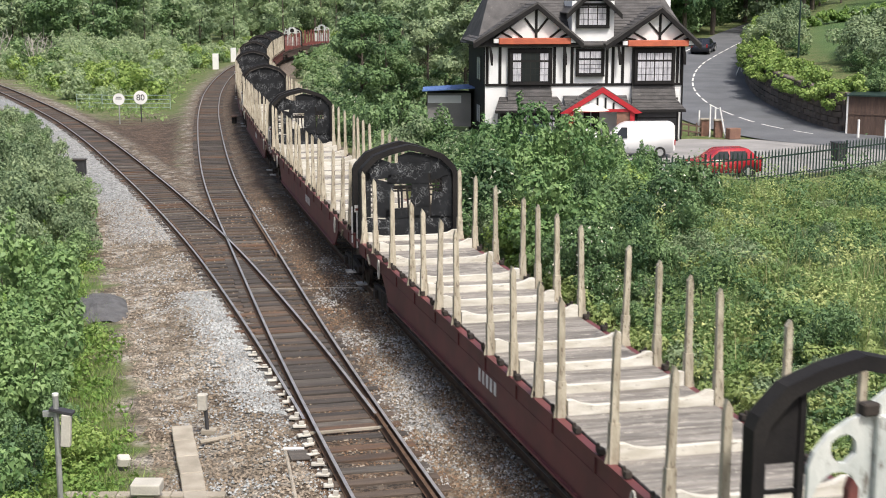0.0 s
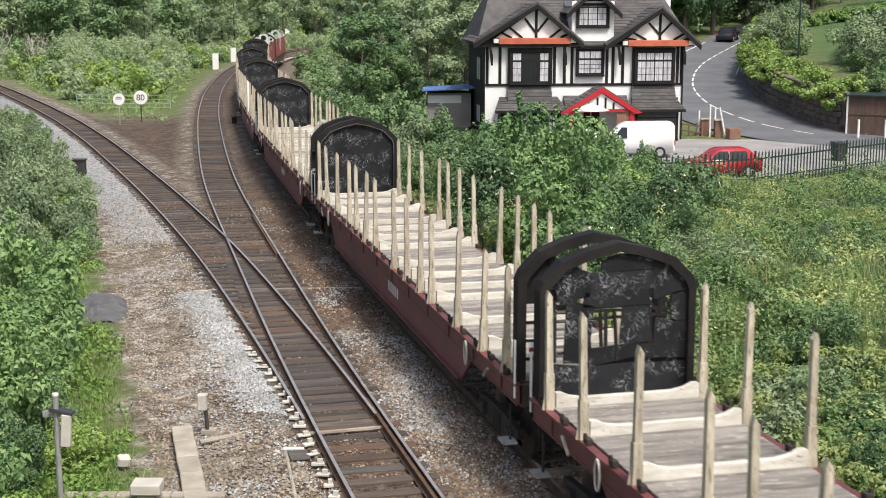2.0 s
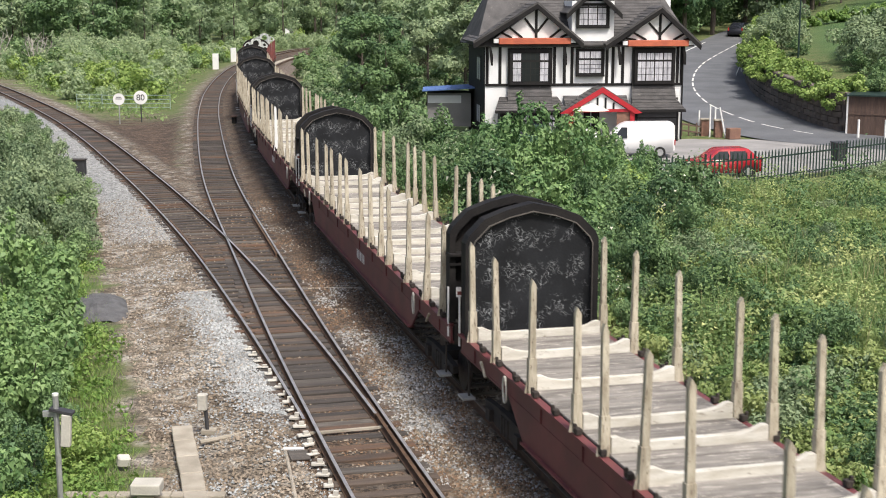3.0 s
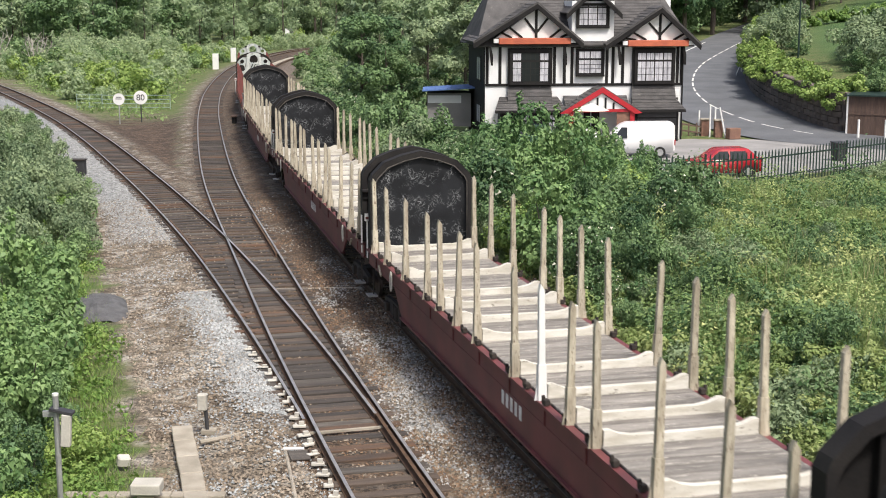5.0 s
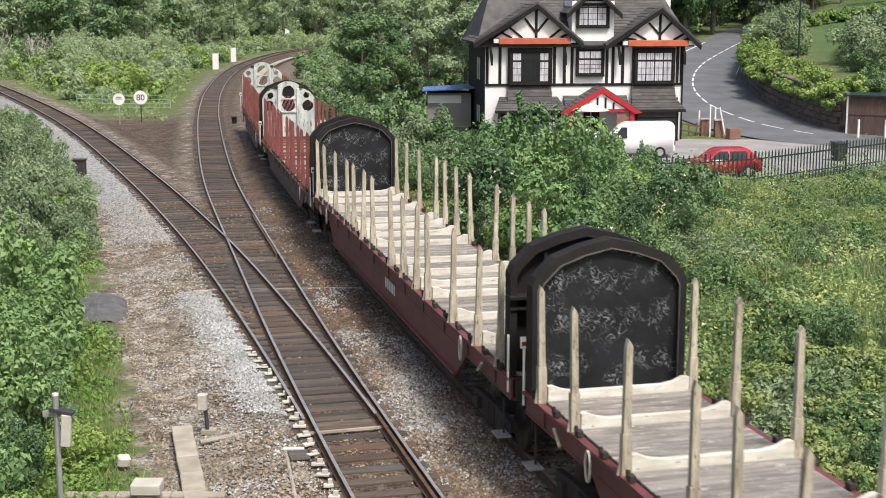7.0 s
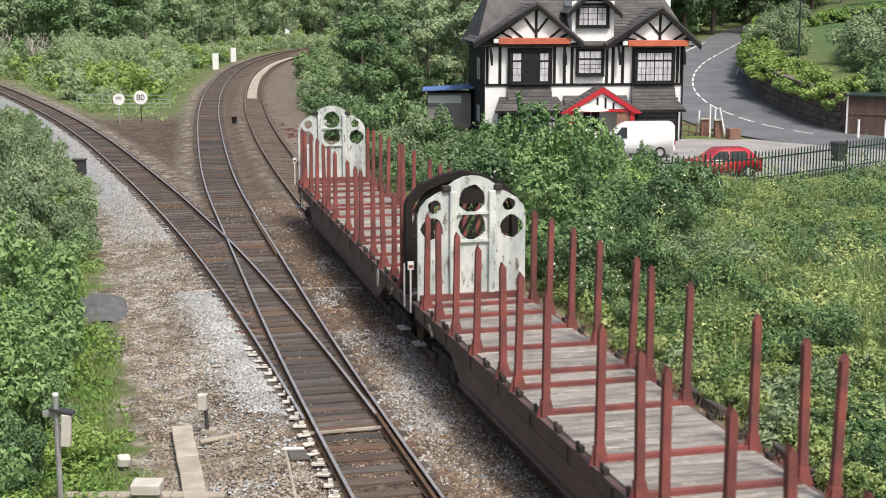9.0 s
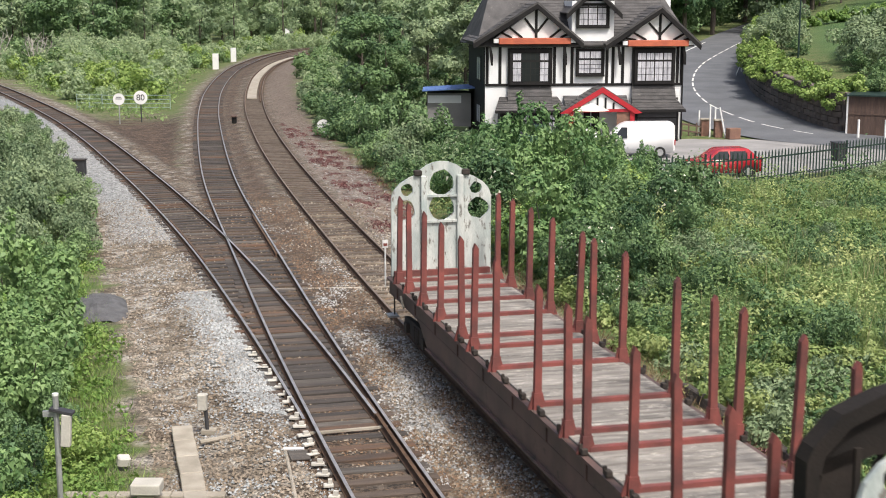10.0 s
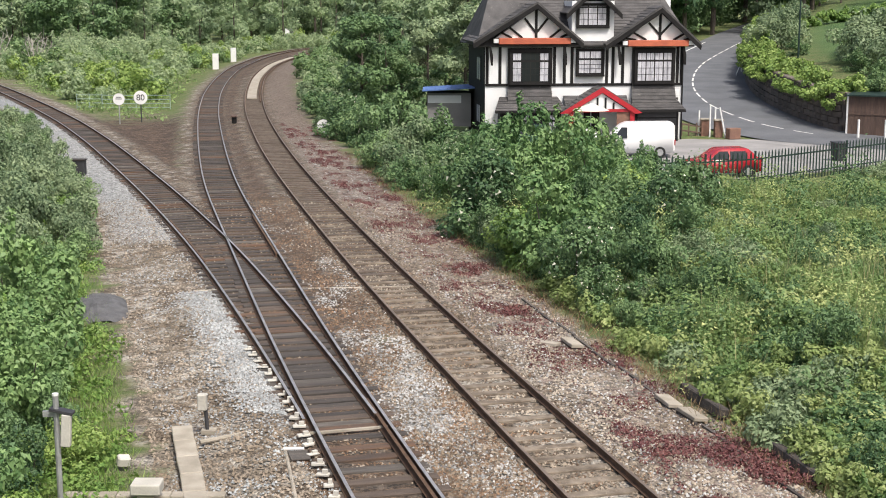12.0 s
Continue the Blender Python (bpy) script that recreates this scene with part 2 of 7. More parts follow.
def box(bm, x, y, z, sx, sy, sz, rot=None, bevel=0.0):
    """A box centred at x, y, z, of full sizes sx, sy, sz; rot in degrees."""
    m = Matrix.Translation((x, y, z))
    if rot:
        m = m @ pose(0, 0, 0, *rot)
    r = bmesh.ops.create_cube(bm, size=1.0, matrix=m @ Matrix.Diagonal((sx, sy, sz, 1)))
    if bevel:
        es = list({e for v in r["verts"] for e in v.link_edges})
        bmesh.ops.bevel(bm, geom=es, offset=bevel, segments=1, affect="EDGES")
    return bm


def cyl(bm, a, b, r, r2=None, seg=10, caps=True):
    a, b = Vector(a), Vector(b)
    d = b - a
    m = Matrix.Translation((a + b) / 2) @ d.to_track_quat("Z", "Y").to_matrix().to_4x4()
    bmesh.ops.create_cone(bm, cap_ends=caps, segments=seg, radius1=r, radius2=r if r2 is None else r2, depth=d.length, matrix=m)
    return bm


def B():
    return bmesh.new()


def prism(bm, pts, axis, a, b):
    """Polygon pts extruded from a to b along axis; pts are the two other coordinates in order."""
    def put(p, c):
        return {"x": (c, p[0], p[1]), "y": (p[0], c, p[1]), "z": (p[0], p[1], c)}[axis]
    lo = [bm.verts.new(put(p, a)) for p in pts]
    hi = [bm.verts.new(put(p, b)) for p in pts]
    bm.faces.new(lo)
    bm.faces.new(hi)
    for i in range(len(pts)):
        j = (i + 1) % len(pts)
        bm.faces.new((lo[i], lo[j], hi[j], hi[i]))
    return bm


# ---- lines of the railway ----
class Line:
    """A smooth way in plan, by arc length."""

    def __init__(self, pts, soft=25):
        p = np.array(pts, float)
        d = np.r_[0, np.cumsum(np.hypot(*np.diff(p, axis=0).T))]
        s = np.arange(0, d[-1], 0.5)
        q = np.c_[np.interp(s, d, p[:, 0]), np.interp(s, d, p[:, 1])]
        for _ in range(3):
            pad = np.r_[2 * q[0] - q[1:soft + 1][::-1], q, 2 * q[-1] - q[-soft - 1:-1][::-1]]
            k = np.ones(2 * soft + 1) / (2 * soft + 1)
            q = np.c_[np.convolve(pad[:, 0], k, "valid"), np.convolve(pad[:, 1], k, "valid")]
        self.q = q
        self.s = np.r_[0, np.cumsum(np.hypot(*np.diff(q, axis=0).T))]

    def at(self, s):
        return np.array([np.interp(s, self.s, self.q[:, 0]), np.interp(s, self.s, self.q[:, 1])])

    def way(self, s):
        d = self.at(s + 0.6) - self.at(s - 0.6)
        return d / np.hypot(*d)

    def side(self, s, off):
        """The point off metres to the right of the line."""
        d = self.way(s)
        return self.at(s) + off * np.array([d[1], -d[0]])

    def s_at_y(self, y):
        return float(np.interp(y, self.q[:, 1], self.s))


RIGHT = Line([(61.3, -200), (35.1, -100), (8.9, 0), (2.94, 22.71), (0.08, 34.16), (-2.68, 45.97), (-5.65, 59.54), (-7.8, 69.72), (-10.56, 83.97), (-14.27, 105.34),
              (-17.5, 128), (-20.6, 155), (-22.7, 184), (-22.9, 206), (-21.4, 225), (-16, 250), (-5, 277), (12, 303), (38, 330), (70, 350)], 12)
MAIN = Line([(57.6, -200), (31.4, -100), (5.2, 0), (-0.8, 22.71), (-3.62, 34.1), (-6.9, 48.8), (-9.85, 61.3), (-11.5, 69.7), (-14.15, 84), (-17.86, 105.3),
             (-21.28, 128), (-24, 151), (-26.4, 176.6), (-27.4, 210), (-26.2, 236), (-22, 258), (-11, 285), (8, 312), (34, 339), (66, 359)], 12)
BRANCH = Line([(-0.55, 21.6), (-2.4, 28.6), (-3.95, 34.1), (-6.05, 41.2), (-7.5, 46), (-9.78, 52.9), (-12.65, 61.3), (-16.5, 72), (-20.9, 84), (-26.4, 98),
               (-32, 111), (-39.2, 127), (-50, 150), (-66, 178)], 6)


# ---- land ----
def near(line, X, Y):
    """Distance to a line and the side on which a point lies (positive: right)."""
    q = line.q[(line.q[:, 1] > -120)][::3]
    best = np.full(X.shape, 1e9)
    sgn = np.zeros(X.shape)
    d = np.gradient(q, axis=0)
    for (px, py), (dx, dy) in zip(q, d):
        r = np.hypot(X - px, Y - py)
        k = r < best
        best[k] = r[k]
        sgn[k] = ((X - px) * dy - (Y - py) * dx)[k]
    return best * np.sign(sgn)


def ramp(v, a, b):
    k = np.clip((v - a) / (b - a), 0, 1)
    return k * k * (3 - 2 * k)


WALL_FOOT = Line([(44, 81), (33, 84.5), (27.4, 87.2), (25.3, 89.9), (24.4, 95.4), (23.9, 100.2), (23.9, 106.6), (24.7, 113.3), (26.1, 120.8), (28.1, 128.4), (29.9, 135), (32.8, 144.6), (38, 158), (46, 175)], 3)
ROAD_MID = Line([(44, 72), (33, 80), (23.7, 88.4), (21.3, 92), (20.2, 96.2), (19.5, 100.7), (19.5, 105.1), (19.8, 109.9), (20.6, 115.1), (22, 121.6), (24, 128.4), (26.5, 135), (29.9, 143.5), (35, 156), (43, 173)], 3)


def road_z(y):
    """The road climbs away from the yard."""
    return -0.25 + 0.07 * np.clip(y - 86, 0, 90)


def land_z(X, Y, dr, dm, dl):
    """Height of the ground: level track bed, low shoulders, yard, hill behind the road."""
    bed = np.minimum(np.minimum(np.abs(dr), np.abs(dm)), np.abs(dl))
    z = -0.2 + 0.03 * ramp(bed, 1.1, 1.45) - 0.22 * ramp(bed, 1.75, 3.2)
    right = np.where(dr > 0, dr, 0)
    z = z + 0.75 * ramp(right, 4.5, 10) * (1 - ramp(Y, 50, 66))
    left = np.where(dl < 0, -dl, 0) * (Y > 15)
    z = z + 0.9 * ramp(left, 5, 12)
    k = ramp(X, 4, 9) * ramp(Y, 62, 68)
    z = z * (1 - k) + (road_z(Y) - 0.03) * k
    dw = near(WALL_FOOT, X, Y)
    dw = np.where((dw > 0) & (Y > 70) & (X > 20), dw, 0)
    z = z + 2.35 * ramp(dw, 0.75, 1.3) + 0.13 * np.clip(dw - 1, 0, 60)
    z = z + 14 * ramp(Y, 330, 700) + 10 * ramp(np.abs(X + 20), 120, 400)
    return z


def make_ground():
    def axis(lo, a, b, hi, step):
        mid = np.arange(a, b + step, step)
        out = [mid]
        up, w = [b + step], step
        while up[-1] < hi:
            w *= 1.25
            up.append(up[-1] + w)
        dn, w = [a - step], step
        while dn[-1] > lo:
            w *= 1.25
            dn.append(dn[-1] - w)
        return np.r_[np.array(dn)[::-1], mid, np.array(up)]
    xs, ys = axis(-1500, -36, 30, 1500, 0.5), axis(-600, 18, 130, 2200, 0.5)
    X, Y = np.meshgrid(xs, ys)
    dr, dm, dl = near(RIGHT, X, Y), near(MAIN, X, Y), near(BRANCH, X, Y)
    Z = land_z(X, Y, dr, dm, dl)
    rough = np.array([noise.noise(Vector((x * 0.9, y * 0.9, 0))) for x, y in zip(X.ravel(), Y.ravel())]).reshape(X.shape)
    bed = np.minimum(np.minimum(np.abs(dr), np.abs(dm)), np.abs(dl))
    Z = Z + rough * np.where(bed < 1.6, 0.012, 0.05)
    n, m = X.shape
    verts = np.c_[X.ravel(), Y.ravel(), Z.ravel()]
    i = np.arange(n * m).reshape(n, m)
    faces = np.c_[i[:-1, :-1].ravel(), i[:-1, 1:].ravel(), i[1:, 1:].ravel(), i[1:, :-1].ravel()]
    me = bpy.data.meshes.new("ground")
    me.from_pydata(verts.tolist(), [], faces.tolist())
    me.shade_smooth()
    # zones: r ballast, g bare brown soil, b rusty pink verge
    wob = rough * 0.7
    ball = 1 - ramp(np.minimum(np.abs(dm), np.where(dr > 0, dr - 1.9, -dr)) + wob, 1.7, 2.5)
    left_bank = np.where(dl < 0, -dl - (1.4 - 1.0 * ramp(Y, 40, 80)), dl)
    ball = np.maximum(ball, (1 - ramp(left_bank + wob, 2.65, 2.85)) * (Y > 12))
    between = (dl > 0) & (dm < 0) & (Y < 112)
    soil = between * ramp(dl, 1.6, 2.4) * ramp(-dm, 1.5, 2.3) * (1 - ramp(Y + wob * 12, 99, 113))
    soil = np.maximum(soil, ((dr < 0) & (dm > 0)) * ramp(-dr, 1.2, 1.8) * ramp(dm, 1.1, 1.6) * (0.2 + 0.8 * ramp(Y + wob * 4, 31, 38)))
    soil = np.maximum(soil, 0.85 * (1 - ramp(np.abs(dm), 1.2, 1.6)))
    soil = np.maximum(soil, 0.8 * (1 - ramp(np.abs(dr), 1.1, 1.5)) * ramp(Y + wob * 5, 32, 44))
    soil = np.maximum(soil, 0.8 * (1 - ramp(np.abs(dl), 1.1, 1.5)) * (Y > 30))
    pink = ramp(dr, 1.1, 1.7) * (1 - ramp(dr + wob, 4.1, 4.4))
    soil = np.maximum(soil, 0.6 * pink * ramp(Y + wob * 6, 74, 100))
    pink = pink * (1 - 0.5 * ramp(Y + wob * 6, 74, 100))
    ball = np.maximum(ball, np.maximum(soil, pink))
    col = me.color_attributes.new("zone", "FLOAT_COLOR", "POINT")
    col.data.foreach_set("color", np.c_[ball.ravel(), soil.ravel(), pink.ravel(), np.ones(n * m)].ravel())
    # fresh pale stone tipped beside the branch and between the lines
    fresh = (dl < 0) * ramp(-dl, 0.85, 1.0) * (1 - ramp(-dl + wob * 0.25, 1.85 + 0.8 * ramp(Y, 42, 50), 2.05 + 0.9 * ramp(Y, 42, 50))) * (ramp(Y, 27, 29) * (1 - ramp(Y + wob * 2, 39.8, 40.8)) + ramp(Y + wob * 2, 49, 51))
    fresh = np.maximum(fresh, 0.7 * (dr < 0) * ramp(-dr, 1.2, 1.5) * (1 - ramp(-dr + wob, 2.2, 2.7)) * (1 - ramp(Y + wob * 3, 31, 36)))
    pale = me.color_attributes.new("fresh", "FLOAT_COLOR", "POINT")
    pale.data.foreach_set("color", np.repeat(fresh.ravel(), 4))
    lawn = ramp(near(WALL_FOOT, X, Y), 4, 7) * (X > 20) * (Y > 95) * (Y < 170)
    mown = me.color_attributes.new("lawn", "FLOAT_COLOR", "POINT")
    mown.data.foreach_set("color", np.repeat(lawn.ravel(), 4))
    me.materials.append(ground_mat())
    ob = new("ground", me)
    return tagged(ob, "brown ballast track bed edged by grass and weeds", "ground", kind="structure")


def ground_mat():
    m = bpy.data.materials.new("ballast_soil_grass")
    m.use_nodes = True
    n, lk = m.node_tree.nodes, m.node_tree.links
    b = n["Principled BSDF"]
    b.inputs["Roughness"].default_value = 0.95
    tc = n.new("ShaderNodeTexCoord")

    def tex(kind, scale, detail=4):
        t = n.new(kind)
        t.inputs["Scale"].default_value = scale
        if kind == "ShaderNodeTexNoise":
            t.inputs["Detail"].default_value = detail
        lk.new(tc.outputs["Object"], t.inputs["Vector"])
        return t

    def mixc(fac, a, b_):
        x = n.new("ShaderNodeMix")
        x.data_type = "RGBA"
        for sock, v in ((0, fac), (6, a), (7, b_)):
            if isinstance(v, tuple):
                x.inputs[sock].default_value = (*v, 1)
            elif isinstance(v, (int, float)):
                x.inputs[sock].default_value = v
            else:
                lk.new(v, x.inputs[sock])
        return x.outputs[2]

    def rng(v, a, b_):
        r = n.new("ShaderNodeMapRange")
        r.inputs[1].default_value, r.inputs[2].default_value = a, b_
        lk.new(v, r.inputs[0])
        return r.outputs[0]
    stone = tex("ShaderNodeTexVoronoi", 17)
    sep = n.new("ShaderNodeSeparateColor")
    lk.new(stone.outputs["Color"], sep.inputs[0])
    big, mid = tex("ShaderNodeTexNoise", 0.28, 5), tex("ShaderNodeTexNoise", 1.7, 6)
    at = n.new("ShaderNodeAttribute")
    at.attribute_name = "zone"
    zone = n.new("ShaderNodeSeparateColor")
    lk.new(at.outputs["Color"], zone.inputs[0])
    base = mixc(rng(big.outputs[0], 0.4, 0.6), (0.225, 0.19, 0.148), (0.15, 0.113, 0.078))
    base = mixc(rng(mid.outputs[0], 0.48, 0.6), base, (0.38, 0.35, 0.3))
    base = mixc(zone.outputs[1], base, mixc(rng(mid.outputs[0], 0.4, 0.6), (0.14, 0.094, 0.064), (0.068, 0.047, 0.033)))
    base = mixc(zone.outputs[2], base, mixc(rng(mid.outputs[0], 0.42, 0.58), (0.27, 0.235, 0.2), (0.19, 0.128, 0.105)))
    pale = n.new("ShaderNodeAttribute")
    pale.attribute_name = "fresh"
    base = mixc(pale.outputs["Fac"], base, (0.33, 0.34, 0.34))
    # stone to stone spread
    hs = n.new("ShaderNodeHueSaturation")
    lk.new(base, hs.inputs["Color"])
    grit = tex("ShaderNodeTexNoise", 4.2, 8)
    spread = n.new("ShaderNodeMapRange")
    for sock, v in ((1, 0.36), (2, 0.64), (3, 0.62), (4, 1.3)):
        spread.inputs[sock].default_value = v
    lk.new(grit.outputs[0], spread.inputs[0])
    tone = n.new("ShaderNodeMath")
    tone.operation = "MULTIPLY"
    lk.new(rng(sep.outputs[0], -0.22, 0.62), tone.inputs[0])
    lk.new(spread.outputs[0], tone.inputs[1])
    lk.new(tone.outputs[0], hs.inputs["Value"])
    grass = mixc(rng(mid.outputs[0], 0.38, 0.62), (0.08, 0.125, 0.032), (0.13, 0.14, 0.055))
    mown = n.new("ShaderNodeAttribute")
    mown.attribute_name = "lawn"
    grass = mixc(mown.outputs["Fac"], grass, mixc(rng(big.outputs[0], 0.35, 0.65), (0.055, 0.11, 0.03), (0.08, 0.14, 0.04)))
    final = mixc(zone.outputs[0], grass, hs.outputs[0])
    lk.new(final, b.inputs["Base Color"])
    bp = n.new("ShaderNodeBump")
    bp.inputs["Strength"].default_value, bp.inputs["Distance"].default_value = 0.9, 0.05
    lk.new(stone.outputs["Distance"], bp.inputs["Height"])
    bp.invert = True
    lk.new(bp.outputs[0], b.inputs["Normal"])
    return m


ground = make_ground()


# ---- tracks ----
def sweep(line, s0, s1, off, prof, step=1.0):
    """A rail section swept along a line at an offset; prof in (across, up)."""
    ss = np.arange(s0, s1, step)
    bm = B()
    rings = []
    for s in ss:
        p, d = line.side(s, off), line.way(s)
        rings.append([bm.verts.new((p[0] + d[1] * a, p[1] - d[0] * a, h)) for a, h in prof])
    k = len(prof)
    for r0, r1 in zip(rings, rings[1:]):
        for i in range(k):
            bm.faces.new((r0[i], r0[(i + 1) % k], r1[(i + 1) % k], r1[i]))
    bm.faces.new(rings[0])
    bm.faces.new(rings[-1])
    return bm


FOOT = [(-0.07, -0.15), (0.07, -0.15), (0.07, -0.135), (0.012, -0.12), (0.012, -0.045), (0.034, -0.035), (0.034, -0.006), (-0.034, -0.006), (-0.034, -0.035), (-0.012, -0.045), (-0.012, -0.12), (-0.07, -0.135)]
HEAD = [(-0.034, -0.006), (0.034, -0.006), (0.03, 0.0), (-0.03, 0.0)]


def lay_rail(line, s0, s1, off, track, head=M_RAILTOP):
    r = part("rail", sweep(line, s0, s1, off, FOOT), M_STEEL, track, "rust-brown running rail")
    part("rail_head", sweep(line, s0, s1, off, HEAD), head, r, "bright worn rail head" if head is M_RAILTOP else "dull brown rail head")


def sleeper_mesh(length, width, mat_):
    bm = box(B(), 0, 0, -0.2, length, width, 0.12, bevel=0.012)
    ob = part("sleeper", bm, mat_)
    me = ob.data
    bpy.data.objects.remove(ob)
    return me


def lay_track(name, line, s0, s1, label, sleeper_mats, length=2.6, width=0.25, pitch=0.66, limit=290, head=M_RAILTOP, far=None):
    track = thing(name, label, "railway track", kind="structure")
    lay_rail(line, s0, s1, -0.7525, track, head)
    lay_rail(line, s0, s1, 0.7525, track, head)
    rr = random.Random(name)
    s, count = line.s_at_y(17) if s0 < line.s_at_y(17) else s0, 0
    while s < s1 and count < limit:
        p, d = line.at(s), line.way(s)
        me = far if far and p[1] > 46 + rr.uniform(-10, 10) else rr.choice(sleeper_mats)
        ob = new("sleeper", me)
        ob.parent = track
        ob.matrix_basis = pose(p[0] + rr.uniform(-.02, .02), p[1], -0.012 + rr.uniform(-0.012, 0.006), 0, 0, math.degrees(math.atan2(-d[0], d[1])) + rr.uniform(-0.8, 0.8))
        s += pitch * rr.uniform(0.96, 1.04)
        count += 1
    return track


WOOD = [sleeper_mesh(*q) for q in ((2.1, 0.28, M_SLEEPER), (2.2, 0.26, M_SLEEPER), (2.05, 0.3, M_SLEEPER), (2.15, 0.27, M_SLEEPER), (2.1, 0.28, M_SLEEPER_BROWN), (2.2, 0.26, M_SLEEPER_BROWN), (2.1, 0.29, M_SLEEPER_GREY), (2.1, 0.28, M_SLEEPER_RUST), (2.15, 0.28, M_SLEEPER), (2.1, 0.27, M_SLEEPER))]
CONC = [sleeper_mesh(1.8, 0.24, M_CONC_DULL)]
track_right = lay_track("railway_track", RIGHT, RIGHT.s_at_y(-60), RIGHT.s[-1] - 2, "dull rusty running line on pale half-buried sleepers", CONC, head=M_RAILDULL, far=sleeper_mesh(1.8, 0.22, M_SLEEPER_DULL))
track_main = lay_track("railway_track", MAIN, MAIN.s_at_y(-60), MAIN.s[-1] - 2, "main line of bright rails on dark timber sleepers", WOOD)
track_branch = lay_track("railway_track", BRANCH, BRANCH.s_at_y(27.5), BRANCH.s[-1] - 2, "branch line diverging at a turnout on timber sleepers", WOOD)


# ---- train ----
S_REF = RIGHT.s_at_y(35.2)
FLOOR, FLOOR_RED = 1.85, 1.55


def stake_mesh(mat_, h, low=0.62, thick=1.0, flare=0.0):
    """A tapered upright with a thicker sleeve below and a slanted top."""
    k, f = thick, flare
    bm = B()
    prism(bm, [(-0.075 * k, 0), (0.075 * k, 0), (0.07 * k, low), (-0.07 * k, low)], "y", -0.065 * k, 0.065 * k)
    prism(bm, [(-0.055 * k, low), (0.055 * k, low), (0.05 * k, h - 0.12), (0.02, h), (-0.045 * k, h - 0.1)], "y", -0.05 * k, 0.05 * k)
    prism(bm, [(-0.13 - f, 0), (-0.07, 0), (-0.07, 0.34)], "y", -0.012 - f * 0.3, 0.012 + f * 0.3)
    prism(bm, [(0.07, 0), (0.13 + f, 0), (0.07, 0.34)], "y", -0.012 - f * 0.3, 0.012 + f * 0.3)
    ob = part("stake", bm, mat_)
    me = ob.data
    bpy.data.objects.remove(ob)
    return me


def bolster_mesh(mat_, w, h=0.2, lift=0.12):
    """A cross beam that sweeps up at both ends."""
    pts = [(-w, 0), (w, 0), (w, h + lift), (w - 0.1, h + lift), (w - 0.26, h + lift * 0.35), (w - 0.48, h), (-w + 0.48, h), (-w + 0.26, h + lift * 0.35), (-w + 0.1, h + lift), (-w, h + lift)]
    bm = prism(B(), pts, "y", -0.065, 0.065)
    ob = part("bolster", bm, mat_)
    me = ob.data
    bpy.data.objects.remove(ob)
    return me


def arch_pts(w, side, top):
    """Half-width w, upright to side, then a faceted arch up to a blunt peak at top."""
    half = [(1.0, 0.0), (0.95, 0.2), (0.72, 0.62), (0.38, 0.85)]
    ring = half + [(0.0, 1.0)] + [(-x, h) for x, h in reversed(half)]
    return [(-w, 0), (w, 0)] + [(w * x, side + (top - side) * h) for x, h in ring]


def arch_ring(bm, outer, inner, y0, y1):
    """A frame between two arch outlines."""
    for k in range(1, len(outer) - 1):
        a, b, c, d = outer[k], outer[k + 1], inner[k + 1], inner[k]
        prism(bm, [a, b, c, d], "y", y0, y1)
    prism(bm, [outer[-1], outer[0], inner[0], inner[-1]], "y", y0, y1)


